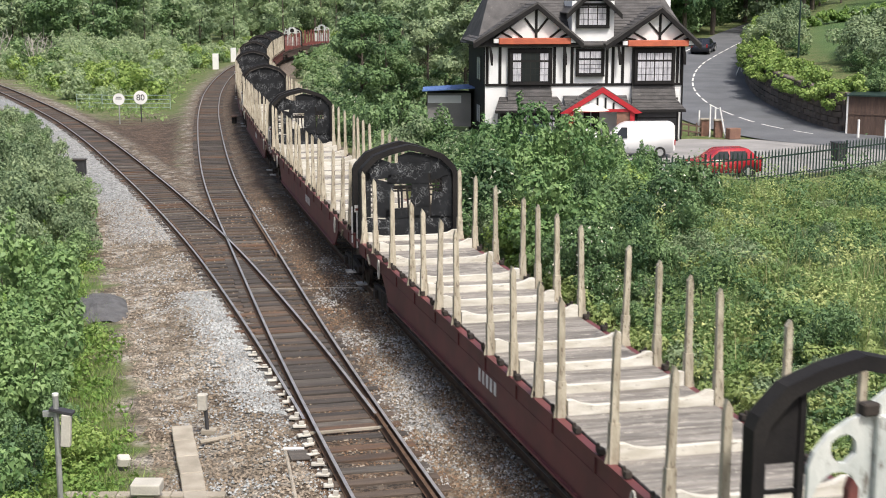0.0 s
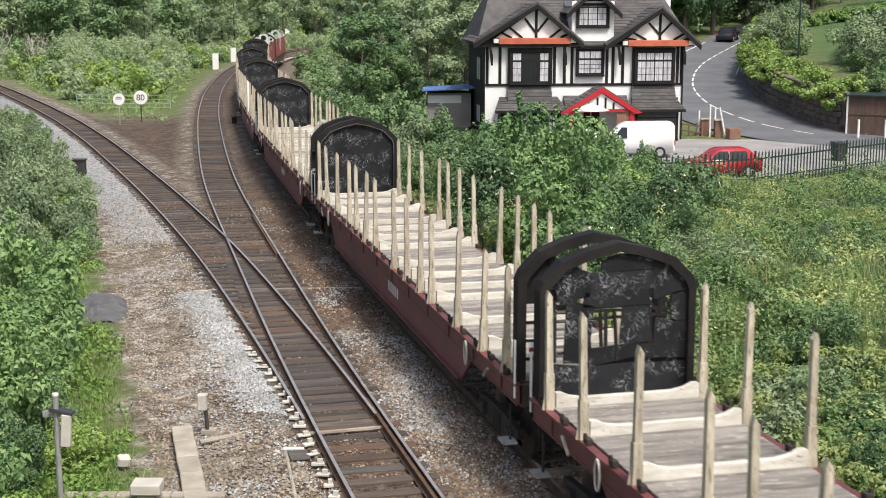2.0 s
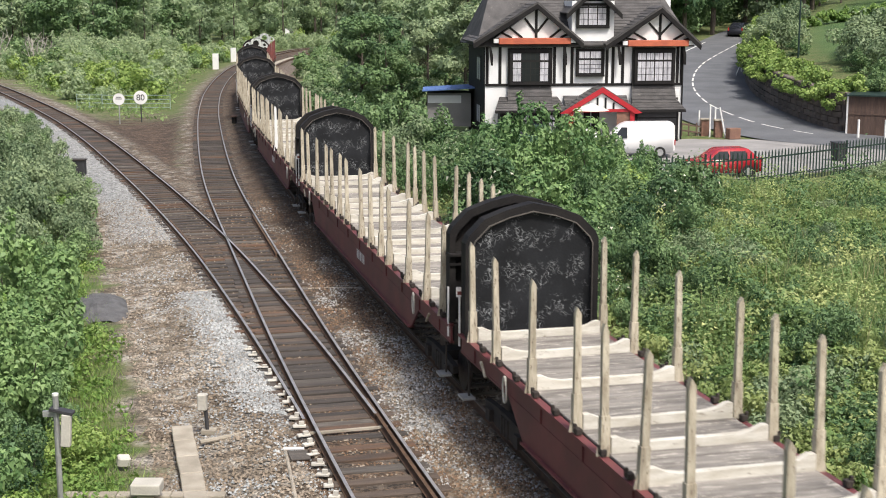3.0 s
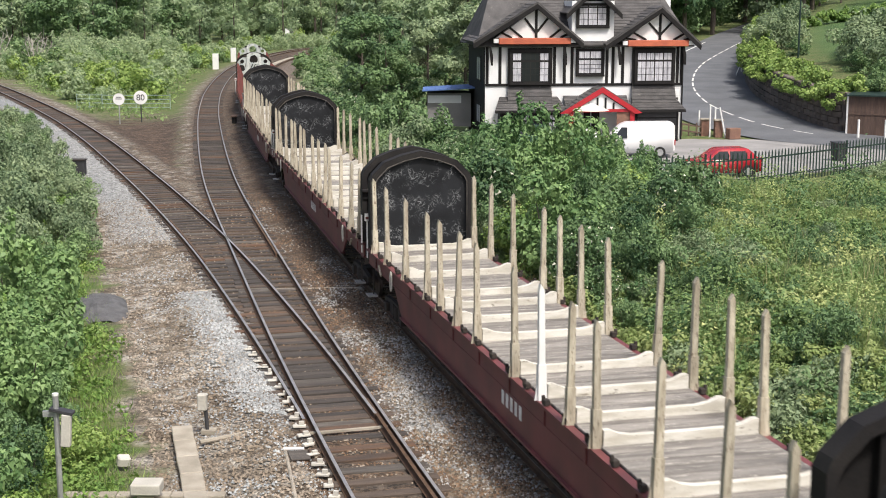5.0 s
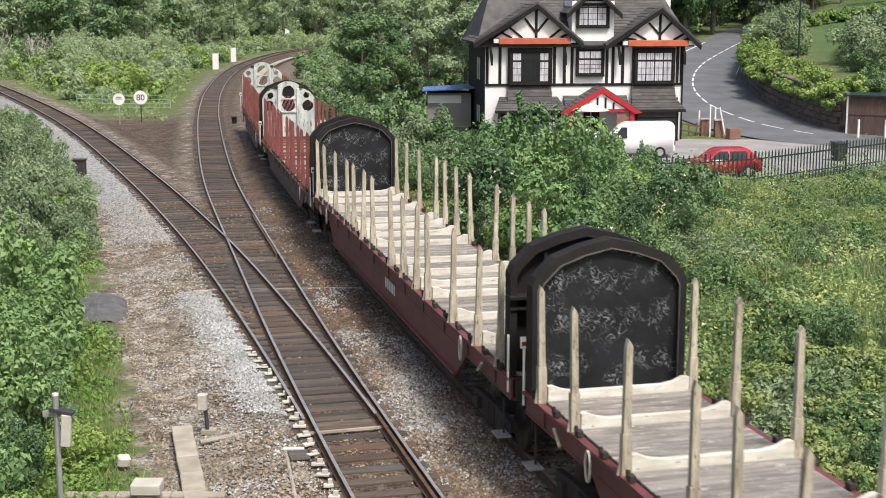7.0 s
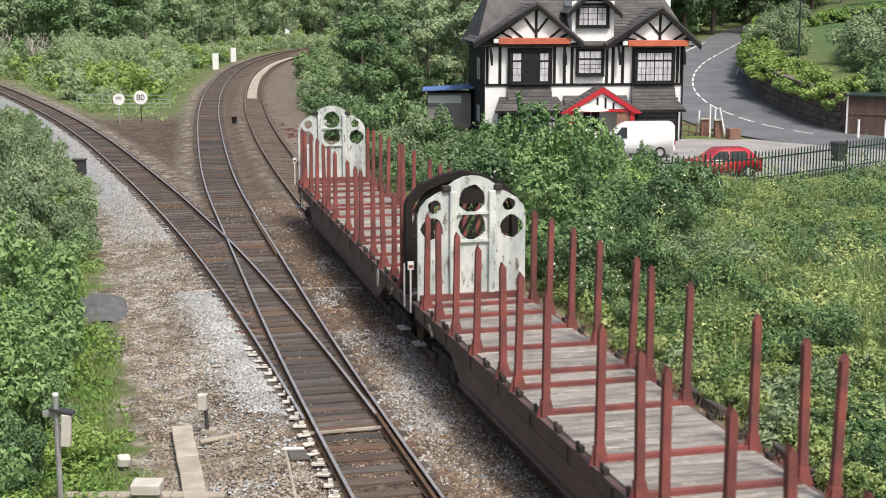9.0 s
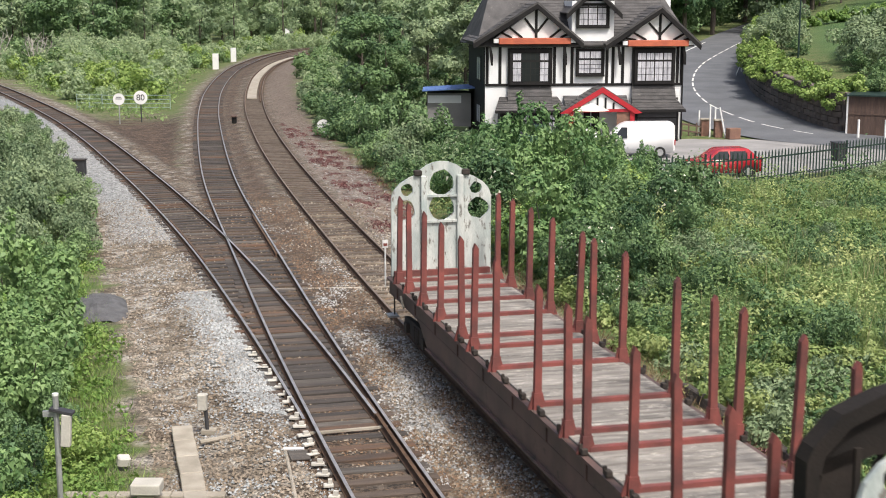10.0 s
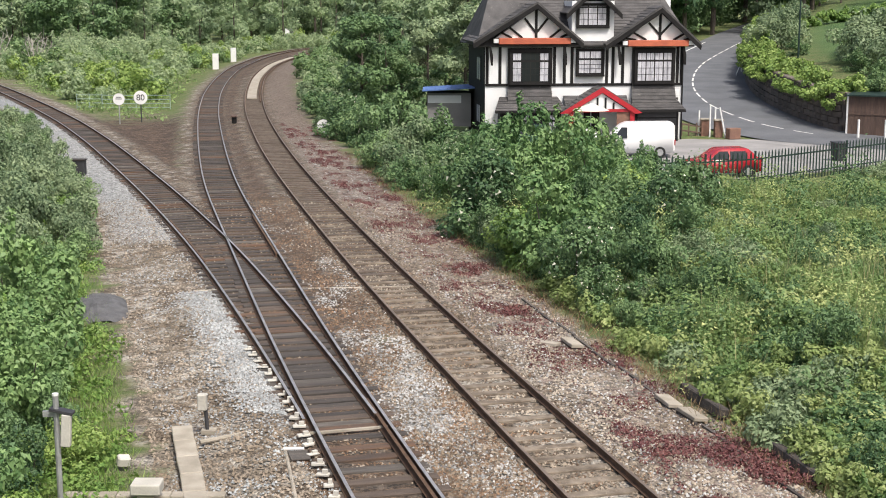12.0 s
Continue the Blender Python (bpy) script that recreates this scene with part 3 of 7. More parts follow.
def arch_end(w_parent, y, out, solid, face):
    """A black end with an arched rim; out: +1 when its outer side looks along +y."""
    outer, inner = arch_pts(1.4, 1.85, 2.62), arch_pts(1.27, 1.76, 2.46)
    bm = B()
    arch_ring(bm, outer, inner, y - 0.16, y + 0.16)
    rim = part("end_frame", bm, M_BLACK, w_parent, "black arched end frame")
    rim.location.z = FLOOR
    f = y - out * 0.06
    if solid:
        pl = part("end_panel", prism(B(), arch_pts(1.28, 1.77, 2.48), "y", f - 0.02, f + 0.02), face, w_parent, "scuffed black end panel")
        pl.location.z = FLOOR
        bm = B()
        arch_ring(bm, arch_pts(1.275, 1.765, 2.465), arch_pts(1.255, 1.752, 2.442), y - out * 0.17 - 0.01, y - out * 0.17 + 0.01)
        part("lip", bm, M_LIP, rim, "worn bright steel lip")
    else:
        # a burnt-out end: plates, louvres and bent bars round ragged openings
        rr = random.Random(6)
        plates = ([(-1.27, 0), (1.27, 0), (1.27, 0.55), (0.3, 0.62), (-0.5, 0.5), (-1.27, 0.6)], [(-1.27, 0.6), (-1.08, 0.6), (-1.08, 1.85), (-1.24, 1.9)], [(0.62, 0.5), (1.27, 0.5), (1.27, 1.2), (0.7, 1.28)],
                  [(-0.62, 1.52), (0.6, 1.5), (0.56, 1.8), (-0.58, 1.78)], [(-1.24, 1.62), (-0.5, 1.7), (-0.45, 2.1), (-0.85, 2.25), (-1.24, 1.9)], [(0.66, 1.6), (1.24, 1.72), (1.22, 1.95), (0.9, 2.22), (0.62, 2.3)],
                  [(-0.95, 0.58), (-0.5, 0.56), (-0.42, 1.54), (-0.9, 1.66)], [(-0.66, 0.5), (0.64, 0.55), (0.62, 0.88), (-0.66, 0.8)], [(0.05, 0.85), (0.64, 0.85), (0.6, 1.52), (0.1, 1.52)], [(-0.5, 1.78), (0.64, 1.8), (0.62, 2.14), (-0.46, 2.1)], [(0.98, 1.2), (1.27, 1.2), (1.24, 1.75), (0.98, 1.7)],
                  [(-0.3, 2.1), (0.62, 2.12), (0.62, 2.3), (0.05, 2.42), (-0.3, 2.3)])
        for pts in plates:
            part("end_plate", prism(B(), pts, "y", f - 0.02, f + 0.02), face, w_parent, "scuffed black end plate").location.z = FLOOR
        for z in (0.72, 1.32, 1.44, 1.86, 1.95, 2.04):
            part("louvre", box(B(), rr.uniform(-0.1, 0.1), f + 0.03, FLOOR + z, 2.2 if z < 1.5 else 1.25, 0.05, 0.045, (0, rr.uniform(-2, 2), 0)), M_BLACK, w_parent)
        for k in range(9):
            part("bar", box(B(), -0.62 + 0.16 * k + rr.uniform(-0.05, 0.05), f + rr.uniform(-0.03, 0.05), FLOOR + 1.02, rr.uniform(0.03, 0.06), 0.04, 0.9, (0, rr.uniform(-9, 9), 0)), M_BLACK_SCUFF if k % 2 else M_BLACK, w_parent)
        for k in range(6):
            part("rung", box(B(), -1.02, f, FLOOR + 0.72 + 0.15 * k, 0.2, 0.03, 0.035), M_LIP, w_parent)
        for k in range(5):
            part("strap", box(B(), 0.7 + 0.1 * k, f + 0.01, FLOOR + 1.4 + rr.uniform(-0.1, 0.1), 0.035, 0.03, 0.55, (0, rr.uniform(-40, 40), 0)), M_BLACK, w_parent)


def open_arch(w_parent, y, floor, mat_, tall=0.0):
    """The open end of a wagon: an arched frame with side lockers and rungs."""
    outer, inner = arch_pts(1.38, 1.8 + tall, 2.6 + tall), arch_pts(1.22, 1.7 + tall, 2.42 + tall)
    bm = B()
    arch_ring(bm, outer, inner, y - 0.14, y + 0.14)
    fr = part("end_frame", bm, mat_, w_parent, "black arched open end frame")
    fr.location.z = floor
    for sx in (-1, 1):
        part("upright", box(B(), sx * 0.72, y, floor + 1.35, 0.08, 0.1, 1.7), mat_, w_parent)
        part("locker_plate", prism(B(), [(sx * 1.24, 1.35), (sx * 0.72, 1.35), (sx * 0.72, 2.2), (sx * 1.1, 2.1)], "y", y - 0.02, y + 0.02), mat_, w_parent).location.z = floor
        for k in range(3):
            part("rung", box(B(), sx * 0.98, y, floor + 0.35 + 0.33 * k, 0.5, 0.05, 0.05), mat_, w_parent)
    part("cross_bar", box(B(), 0, y, floor + 1.25, 1.4, 0.06, 0.1), mat_, w_parent)


def bogie(w_parent, y):
    bm = B()
    for sx in (-1, 1):
        prism(bm, [(y - 1.35, 0.5), (y - 0.6, 0.32), (y + 0.6, 0.32), (y + 1.35, 0.5), (y + 1.35, 0.66), (y + 0.5, 0.72), (y - 0.5, 0.72), (y - 1.35, 0.66)], "x", sx * 1.06 - 0.06, sx * 1.06 + 0.06)
        for dy in (-0.9, 0.9):
            box(bm, sx * 1.13, y + dy, 0.48, 0.16, 0.26, 0.24)
        for dy in (-0.18, 0, 0.18):
            cyl(bm, (sx * 1.1, y + dy, 0.3), (sx * 1.1, y + dy, 0.66), 0.07, seg=6)
    box(bm, 0, y, 0.62, 2.0, 0.5, 0.22)
    bg = part("bogie", bm, M_UNDER, w_parent, "dusty brown bogie frame")
    for dy in (-0.9, 0.9):
        bm = B()
        for sx in (-1, 1):
            cyl(bm, (sx * 0.69, y + dy, 0.46), (sx * 0.79, y + dy, 0.46), 0.46, seg=20)
        cyl(bm, (-0.8, y + dy, 0.46), (0.8, y + dy, 0.46), 0.07, seg=8)
        part("wheelset", bm, M_WHEEL, bg)


def underframe(w_parent, half, mat_, deep, FLOOR, side_x=1.3):
    """Side girders that deepen between the bogies, headstocks and buffers."""
    top, edge, low = FLOOR - 0.04, FLOOR - 0.45, deep
    a, b = half - 3.2, half - 4.1
    for sx in (-1, 1):
        bm = B()
        prism(bm, [(-half, edge), (-a, edge), (-b, low), (b, low), (a, edge), (half, edge), (half, top), (-half, top)], "x", sx * side_x - 0.02, sx * side_x + 0.02)
        box(bm, sx * (side_x + 0.03), 0, top - 0.02, 0.14, 2 * half, 0.05)
        prism(bm, [(-b, low), (b, low), (b, low + 0.04), (-b, low + 0.04)], "x", sx * side_x - 0.08, sx * side_x + 0.08)
        prism(bm, [(-half, edge), (half, edge), (half, edge + 0.04), (-half, edge + 0.04)], "x", sx * side_x - 0.03, sx * side_x + 0.07)
        n = int(half * 2 / 1.9)
        for k in range(n):
            y = -half + (k + 0.5) * 2 * half / n
            box(bm, sx * (side_x + 0.035), y, FLOOR - 0.24, 0.03, 0.06, 0.32)
        part("side_girder", bm, mat_, w_parent)
    bm = B()
    for e in (-1, 1):
        box(bm, 0, e * (half - 0.06), FLOOR - 0.27, 2.6, 0.12, 0.42)
    box(bm, 0, 0, FLOOR - 0.3, 0.5, 2 * half - 0.2, 0.3)
    part("centre_sill", bm, M_UNDER, w_parent)
    for e in (-1, 1):
        for sx in (-0.87, 0.87):
            bm = B()
            cyl(bm, (sx, e * half, 1.05), (sx, e * (half + 0.33), 1.05), 0.09, seg=10)
            cyl(bm, (sx, e * (half + 0.33), 1.05), (sx, e * (half + 0.38), 1.05), 0.23, seg=16)
            part("buffer", bm, M_UNDER, w_parent)


def deck(w_parent, half, mat_, floor, width=1.3):
    """Boards laid across, each its own piece."""
    n = int(half * 2 / 0.34)
    base = part("deck", box(B(), 0, 0, floor - 0.06, 2 * width - 0.04, 2 * half, 0.04), M_UNDER, w_parent)
    tmp = part("board", box(B(), 0, 0, 0, 2 * width, 2 * half / n - 0.025, 0.05, bevel=0.008), mat_)
    me = tmp.data
    bpy.data.objects.remove(tmp)
    for k in range(n):
        share("board", me, base, pose(0, -half + (k + 0.5) * 2 * half / n, floor - 0.022))


def hoop(w_parent, y, floor, side_x):
    """A pale securing ring hung on the side girder."""
    bm = B()
    pts = [(0.1 * math.cos(a * math.pi / 8), 0.24 * math.sin(a * math.pi / 8)) for a in range(17)]
    for a, b in zip(pts, pts[1:]):
        cyl(bm, (-side_x - 0.12, y + a[0], floor - 0.3 + a[1]), (-side_x - 0.12, y + b[0], floor - 0.3 + b[1]), 0.022, seg=5)
    part("ring", bm, M_CONC_LIGHT, w_parent, "pale securing ring")


def side_fittings(w_parent, half, floor, side_x, mat_):
    """Ratchets along the side rail, corner handrails, label plate, steps."""
    tmp = part("ratchet", box(box(B(), 0, 0, 0, 0.1, 0.14, 0.1, bevel=0.01), -0.04, 0.03, 0.05, 0.05, 0.05, 0.12), M_UNDER)
    me = tmp.data
    bpy.data.objects.remove(tmp)
    n = int(half * 2 / 1.05)
    for k in range(n):
        share("ratchet", me, w_parent, pose(-side_x - 0.04, -half + 0.6 + k * 1.05, floor + 0.03))
        share("ratchet", me, w_parent, pose(side_x + 0.04, -half + 0.6 + k * 1.05, floor + 0.03, 0, 0, 180))
    for e in (-1, 1):
        part("handrail", cyl(B(), (-1.43, e * (half - 0.02), floor - 0.3), (-1.43, e * (half - 0.02), floor + 0.75), 0.022, seg=6), M_WHITE, w_parent, "white corner handrail")
        part("step", box(B(), -side_x - 0.05, e * (half - 0.5), 0.62, 0.26, 0.4, 0.04), M_GALV, w_parent)
        part("step_hanger", box(B(), -side_x, e * (half - 0.5), 0.95, 0.03, 0.05, 0.7), M_UNDER, w_parent)
        part("brake_handle", cyl(B(), (-side_x - 0.1, e * (half - 2.0), floor - 0.42), (-side_x - 0.1, e * (half - 1.7), floor - 0.2), 0.03, seg=6), M_BEIGE, w_parent)
    part("label_plate", box(B(), -1.43, half - 0.03, floor + 0.82, 0.14, 0.02, 0.2), M_WHITE, w_parent, "white and red warning plate")
    part("label_mark", box(B(), -1.43, half - 0.045, floor + 0.8, 0.1, 0.01, 0.07), M_RED, w_parent)


def text_part(s, size, mat_, parent, m, name="lettering"):
    cu = bpy.data.curves.new(name, "FONT")
    cu.body, cu.size, cu.extrude, cu.align_x = s, size, 0.004, "CENTER"
    tmp = new(name, cu)
    me = bpy.data.meshes.new_from_object(tmp.evaluated_get(bpy.context.evaluated_depsgraph_get()))
    bpy.data.objects.remove(tmp)
    me.materials.append(mat_)
    ob = new(name, me)
    ob.parent = parent
    ob.matrix_basis = m
    return ob


M_CONC_LIGHT = mat("pale_ring_paint", (0.6, 0.58, 0.52), 0.6, 0, None, 3, 30, 0)
STAKE_BEIGE, STAKE_RED = stake_mesh(M_BEIGE, 2.0), stake_mesh(M_RED, 2.2, 0.3, 1.15, 0.04)
STAKE_WHITE = stake_mesh(M_WHITE, 2.0)
BOLSTER_CREAM, BOLSTER_RED = bolster_mesh(M_WHITE_BOLSTER, 1.27, 0.14, 0.11), bolster_mesh(M_RED, 1.24, 0.08, 0.0)


def uprights(w, half, spots, floor, side, bolster, stake, fresh=False):
    """Cross bolsters with a stake at each end, mirrored about the middle."""
    ys, rr = [], random.Random(spots[1])
    for d in spots:
        ys += [half - 0.45 - d, -(half - 0.45 - d)]
    for y in ys:
        share("bolster", bolster, w, pose(0, y, floor))
        for sx in (-1, 1):
            # one wagon has a single freshly painted stake
            me = STAKE_WHITE if fresh and sx < 0 and -3.2 < y < -2.5 else stake
            share("stake", me, w, pose(sx * side, y + rr.uniform(-0.03, 0.03), floor - 0.04, rr.uniform(-1.3, 1.3), rr.uniform(-1.2, 1.2), 0 if sx > 0 else 180))


CREAM_HALF, RED_HALF = 12.15, 10.7


def cream_wagon(open_far, open_near, fresh=False):
    """Bogie log wagon, maroon with cream stakes and black arched ends; +y is the far end."""
    half = CREAM_HALF
    w = thing("log_wagon", "empty maroon bogie log wagon with cream stakes and black arched ends", "freight wagon", group="log train")
    underframe(w, half, M_MAROON, 0.78, FLOOR, 1.36)
    deck(w, half - 0.1, M_DECK, FLOOR, 1.3)
    uprights(w, half, (0.35, 1.93, 3.99, 6.27, 7.47, 8.89, 10.45), FLOOR, 1.36, BOLSTER_CREAM, STAKE_BEIGE, fresh)
    arch_end(w, half - 0.2, 1, not open_far, M_BLACK_SCUFF)
    if open_near:
        open_arch(w, -half + 0.18, FLOOR, M_BLACK)
    else:
        arch_end(w, -half + 0.18, -1, True, M_BLACK)
        for x in (-0.72, 0.72):
            part("rib", box(B(), x, -half + 0.14, FLOOR + 1.1, 0.07, 0.1, 2.2), M_BLACK, w)
            part("ledge", box(B(), x * 1.46, -half + 0.06, FLOOR + 1.42, 0.76, 0.3, 0.07, None, 0.01), M_BLACK, w)
            part("ledge", box(B(), x * 1.46, -half + 0.08, FLOOR + 1.22, 0.72, 0.2, 0.05), M_BLACK, w)
    for y in (-half + 2.2, half - 2.2):
        bogie(w, y)
    for y in (-half + 3.3, half - 3.3):
        hoop(w, y, FLOOR, 1.36)
    side_fittings(w, half, FLOOR, 1.36, M_MAROON)
    # the lessor's mark on the side as plain white bars
    for k in range(5):
        part("mark", box(B(), -1.385, -0.6 - k * 0.27, FLOOR - 0.6, 0.006, 0.15, 0.26), M_LETTER, w)
    return w


def red_wagon():
    """Bogie log wagon with red stakes in groups and white holed bulkheads."""
    half = RED_HALF
    w = thing("log_wagon", "empty brown bogie log wagon with red stakes and white end bulkheads", "freight wagon", group="log train")
    underframe(w, half, M_REDBROWN, 0.62, FLOOR_RED, 1.3)
    deck(w, half - 0.1, M_DECK, FLOOR_RED, 1.28)
    uprights(w, half, (0.5, 1.62, 3.06, 4.64, 6.5, 7.4, 9.0), FLOOR_RED, 1.27, BOLSTER_RED, STAKE_RED)
    white_end(w, half - 0.2)
    open_arch(w, -half + 0.2, FLOOR_RED, M_SOOT, 0.32)
    part("hood_plate", prism(B(), [(-1.22, 1.9), (-0.5, 2.1), (0.5, 2.1), (1.22, 1.9), (0.9, 2.42), (0.4, 2.66), (-0.4, 2.66), (-0.9, 2.42)], "y", -half + 0.18, -half + 0.22), M_SOOT, w, "sooty plate under the arch").location.z = FLOOR_RED
    part("side_locker", box(B(), -1.0, -half + 0.3, FLOOR_RED + 0.75, 0.5, 0.3, 1.3, None, 0.02), M_SOOT, w, "sooty corner locker")
    for k in range(7):
        part("slat", box(B(), -0.6 + 0.2 * k, -half + 0.24, FLOOR_RED + 1.7, 0.07, 0.03, 1.15, (0, 28, 0)), M_SOOT, w)
    for y in (-half + 2.2, half - 2.2):
        bogie(w, y)
    hoop(w, -half + 3.6, FLOOR_RED, 1.3)
    side_fittings(w, half, FLOOR_RED, 1.3, M_UNDER)
    return w


def white_end(w_parent, y):
    """A steel plate with a stepped arch and six ragged holes."""
    rr = random.Random(4)
    half = [(1.3, 0.0), (1.3, 2.0), (1.24, 2.18), (1.08, 2.36), (0.85, 2.5), (0.62, 2.58), (0.6, 2.66), (0.4, 2.8), (0.2, 2.88), (0, 2.9)]
    outline = half + [(-x, z) for x, z in half[-2::-1]]
    loops = [outline]
    for cx, cz, r in ((0, 2.36, 0.33), (0, 1.72, 0.33), (-0.9, 2.2, 0.16), (0.9, 2.2, 0.16), (-0.96, 1.68, 0.27), (0.96, 1.68, 0.27)):
        loops.append([(cx + r * rr.uniform(0.9, 1.08) * math.cos(a * math.pi / 7), cz + r * rr.uniform(0.9, 1.08) * math.sin(a * math.pi / 7)) for a in range(14)])
    bm = B()
    edges = []
    for lp in loops:
        vs = [bm.verts.new((x, 0, z)) for x, z in lp]
        edges += [bm.edges.new((vs[i], vs[(i + 1) % len(vs)])) for i in range(len(vs))]
    bmesh.ops.triangle_fill(bm, use_beauty=True, edges=edges)
    ext = bmesh.ops.extrude_face_region(bm, geom=bm.faces[:])
    bmesh.ops.translate(bm, vec=(0, 0.07, 0), verts=[v for v in ext["geom"] if isinstance(v, bmesh.types.BMVert)])
    p = part("end_panel", bm, M_WHITE_END, w_parent, "worn white steel end bulkhead with cut holes")
    p.location = (0, y, FLOOR_RED)
    for x in (-0.47, 0.47):
        r = part("rib", box(B(), x, y - 0.05, FLOOR_RED + 1.3, 0.16, 0.09, 2.5, bevel=0.015), M_WHITE_END, w_parent)
    for z, wd in ((1.38, 0.8), (2.03, 0.8)):
        part("rib", box(B(), 0, y - 0.03, FLOOR_RED + z, wd, 0.06, 0.06), M_WHITE_END, w_parent)
    part("sill", box(B(), 0, y - 0.08, FLOOR_RED + 0.07, 2.5, 0.12, 0.16), M_RED, w_parent, "red bulkhead sill")
    for x in (-0.62, 0.62):
        part("lug", box(B(), x, y, FLOOR_RED + 2.62, 0.2, 0.16, 0.14, bevel=0.02), M_UNDER, w_parent)


TRAIN = []
for k, ahead in enumerate((-21.5, 3.6, 28.7, 53.8, 78.9, 104.0, 129.1, 154.2, 176.5, 198.5)):
    red = k in (0, 8, 9)
    wagon = red_wagon() if red else cream_wagon(k in (1, 2), k in (1, 2, 3), k == 5)
    TRAIN.append((wagon, ahead, RED_HALF if red else CREAM_HALF))


def motions():
    """The train comes on along the right-hand line, slowing a little; a car drives off up the road."""
    times = [0.25 * i for i in range(49)]
    for wagon, ahead, half in TRAIN:
        rows = []
        for t in times:
            c = S_REF + ahead - (20.9 * t - 0.1 * t * t) - (half - 0.2)
            a, b = RIGHT.at(c - half + 2.4), RIGHT.at(c + half - 2.4)
            rows.append((t, pose((a[0] + b[0]) / 2, (a[1] + b[1]) / 2, 0, 0, 0, math.degrees(math.atan2(-(b[0] - a[0]), b[1] - a[1])))))
        walk(wagon, rows)
    rows = []
    for t in [0.5 * i for i in range(25)]:
        s = ROAD_MID.s_at_y(136.2) + 6.3 * t
        s = min(s, ROAD_MID.s_at_y(171))
        p, d = ROAD_MID.side(s, -1.6), ROAD_MID.way(s)
        rows.append((t, pose(p[0], p[1], float(road_z(p[1])) + 0.06, 0, -4, math.degrees(math.atan2(d[1], d[0])))))
    walk(passing_car, rows)


# ---- plants ----
def leaf_cloud(centres, radii, count, size, seed, shell=0.7, droop=0.3, pts_up=0.5, corners=3):
    """Corner points of small leaves spread over lobes, three or four corners each."""
    r = np.random.RandomState(seed)
    c, ra = np.array(centres, float), np.array(radii, float)
    area = (ra[:, 0] * ra[:, 1] + ra[:, 0] * ra[:, 2])
    k = r.choice(len(c), count, p=area / area.sum())
    d = r.normal(size=(count, 3))
    d /= np.linalg.norm(d, axis=1)[:, None]
    rad = shell + (1 - shell) * r.rand(count) ** 0.5
    rad *= 1 + 0.16 * np.sin(d[:, 0] * 7 + k) * np.cos(d[:, 1] * 6 + 2 * k)
    p = c[k] + d * ra[k] * rad[:, None]
    nrm = d + r.normal(scale=0.42, size=(count, 3)) + np.array([0, 0, pts_up])
    nrm /= np.linalg.norm(nrm, axis=1)[:, None]
    t = np.cross(nrm, r.normal(size=(count, 3)))
    t /= np.linalg.norm(t, axis=1)[:, None]
    t[:, 2] -= droop * 0.5
    s = np.cross(nrm, t)
    L = (size * r.uniform(0.6, 1.35, count))[:, None]
    W = L * (0.46 if corners == 3 else 0.36)
    if corners == 3:
        v = [p - t * L * 0.5 + s * W, p + t * L * 0.6, p - t * L * 0.5 - s * W]
    else:
        v = [p - t * L * 0.5, p + s * W + nrm * W * 0.3, p + t * L * 0.5, p - s * W + nrm * W * 0.3]
    return np.stack(v, 1)


def leaf_part(name, cloud, mat_, parent, label=""):
    v = cloud[cloud[:, :, 2].min(1) > -0.9]
    n, k = v.shape[:2]
    me = bpy.data.meshes.new(name)
    me.vertices.add(k * n)
    me.vertices.foreach_set("co", v.ravel())
    me.loops.add(k * n)
    me.loops.foreach_set("vertex_index", np.arange(k * n))
    me.polygons.add(n)
    me.polygons.foreach_set("loop_start", np.arange(0, k * n, k))
    me.update(calc_edges=True)
    me.materials.append(mat_)
    ob = new(name, me)
    if parent:
        ob.parent = parent
    return tagged(ob, label)


def lobes(r, wide, high, n=20):
    """Rounded leaf masses of a bush, taller in the middle."""
    cs, rs = [], []
    for k in range(n):
        a, q = r.uniform(0, 6.28), r.uniform(0.05, 0.8) ** 0.8 * wide
        rad = r.uniform(0.2, 0.4) * wide
        hz = r.uniform(0.12, 0.86) * high * (1.08 - 0.5 * (q / wide) ** 2)
        cs.append((q * math.cos(a), q * math.sin(a), hz))
        rs.append((rad, rad, rad * r.uniform(0.6, 0.95)))
    # young shoots that stand out of the outline
    for k in range(n // 2):
        c, q = cs[k], rs[k]
        a, w = r.uniform(0, 6.28), r.uniform(0.3, 0.9)
        cs.append((c[0] + q[0] * w * math.cos(a), c[1] + q[0] * w * math.sin(a), c[2] + q[2] * r.uniform(0.7, 1.1)))
        rs.append((0.07 * wide, 0.07 * wide, high * r.uniform(0.09, 0.17)))
    return cs, rs


def bush(seed, wide, high, leaves, size, mat_, label, blossom=0):
    r = random.Random(seed)
    th = thing("bush", label, "bush", group="lineside bushes")
    cs, rs = lobes(r, wide, high)
    bm = B()
    for c in cs[:7]:
        cyl(bm, (c[0] * 0.15, c[1] * 0.15, -0.3), c, 0.035, 0.012, 5)
    part("stem", bm, M_BARK, th)
    leaf_part("crown", leaf_cloud(cs, rs, leaves, size, seed), mat_, th)
    if blossom:
        leaf_part("blossom", leaf_cloud(cs, [tuple(v * 1.05 for v in q) for q in rs], blossom, size * 0.8, seed + 9, 0.97), M_BLOSSOM, th, "flat cream blossom heads")
    return th


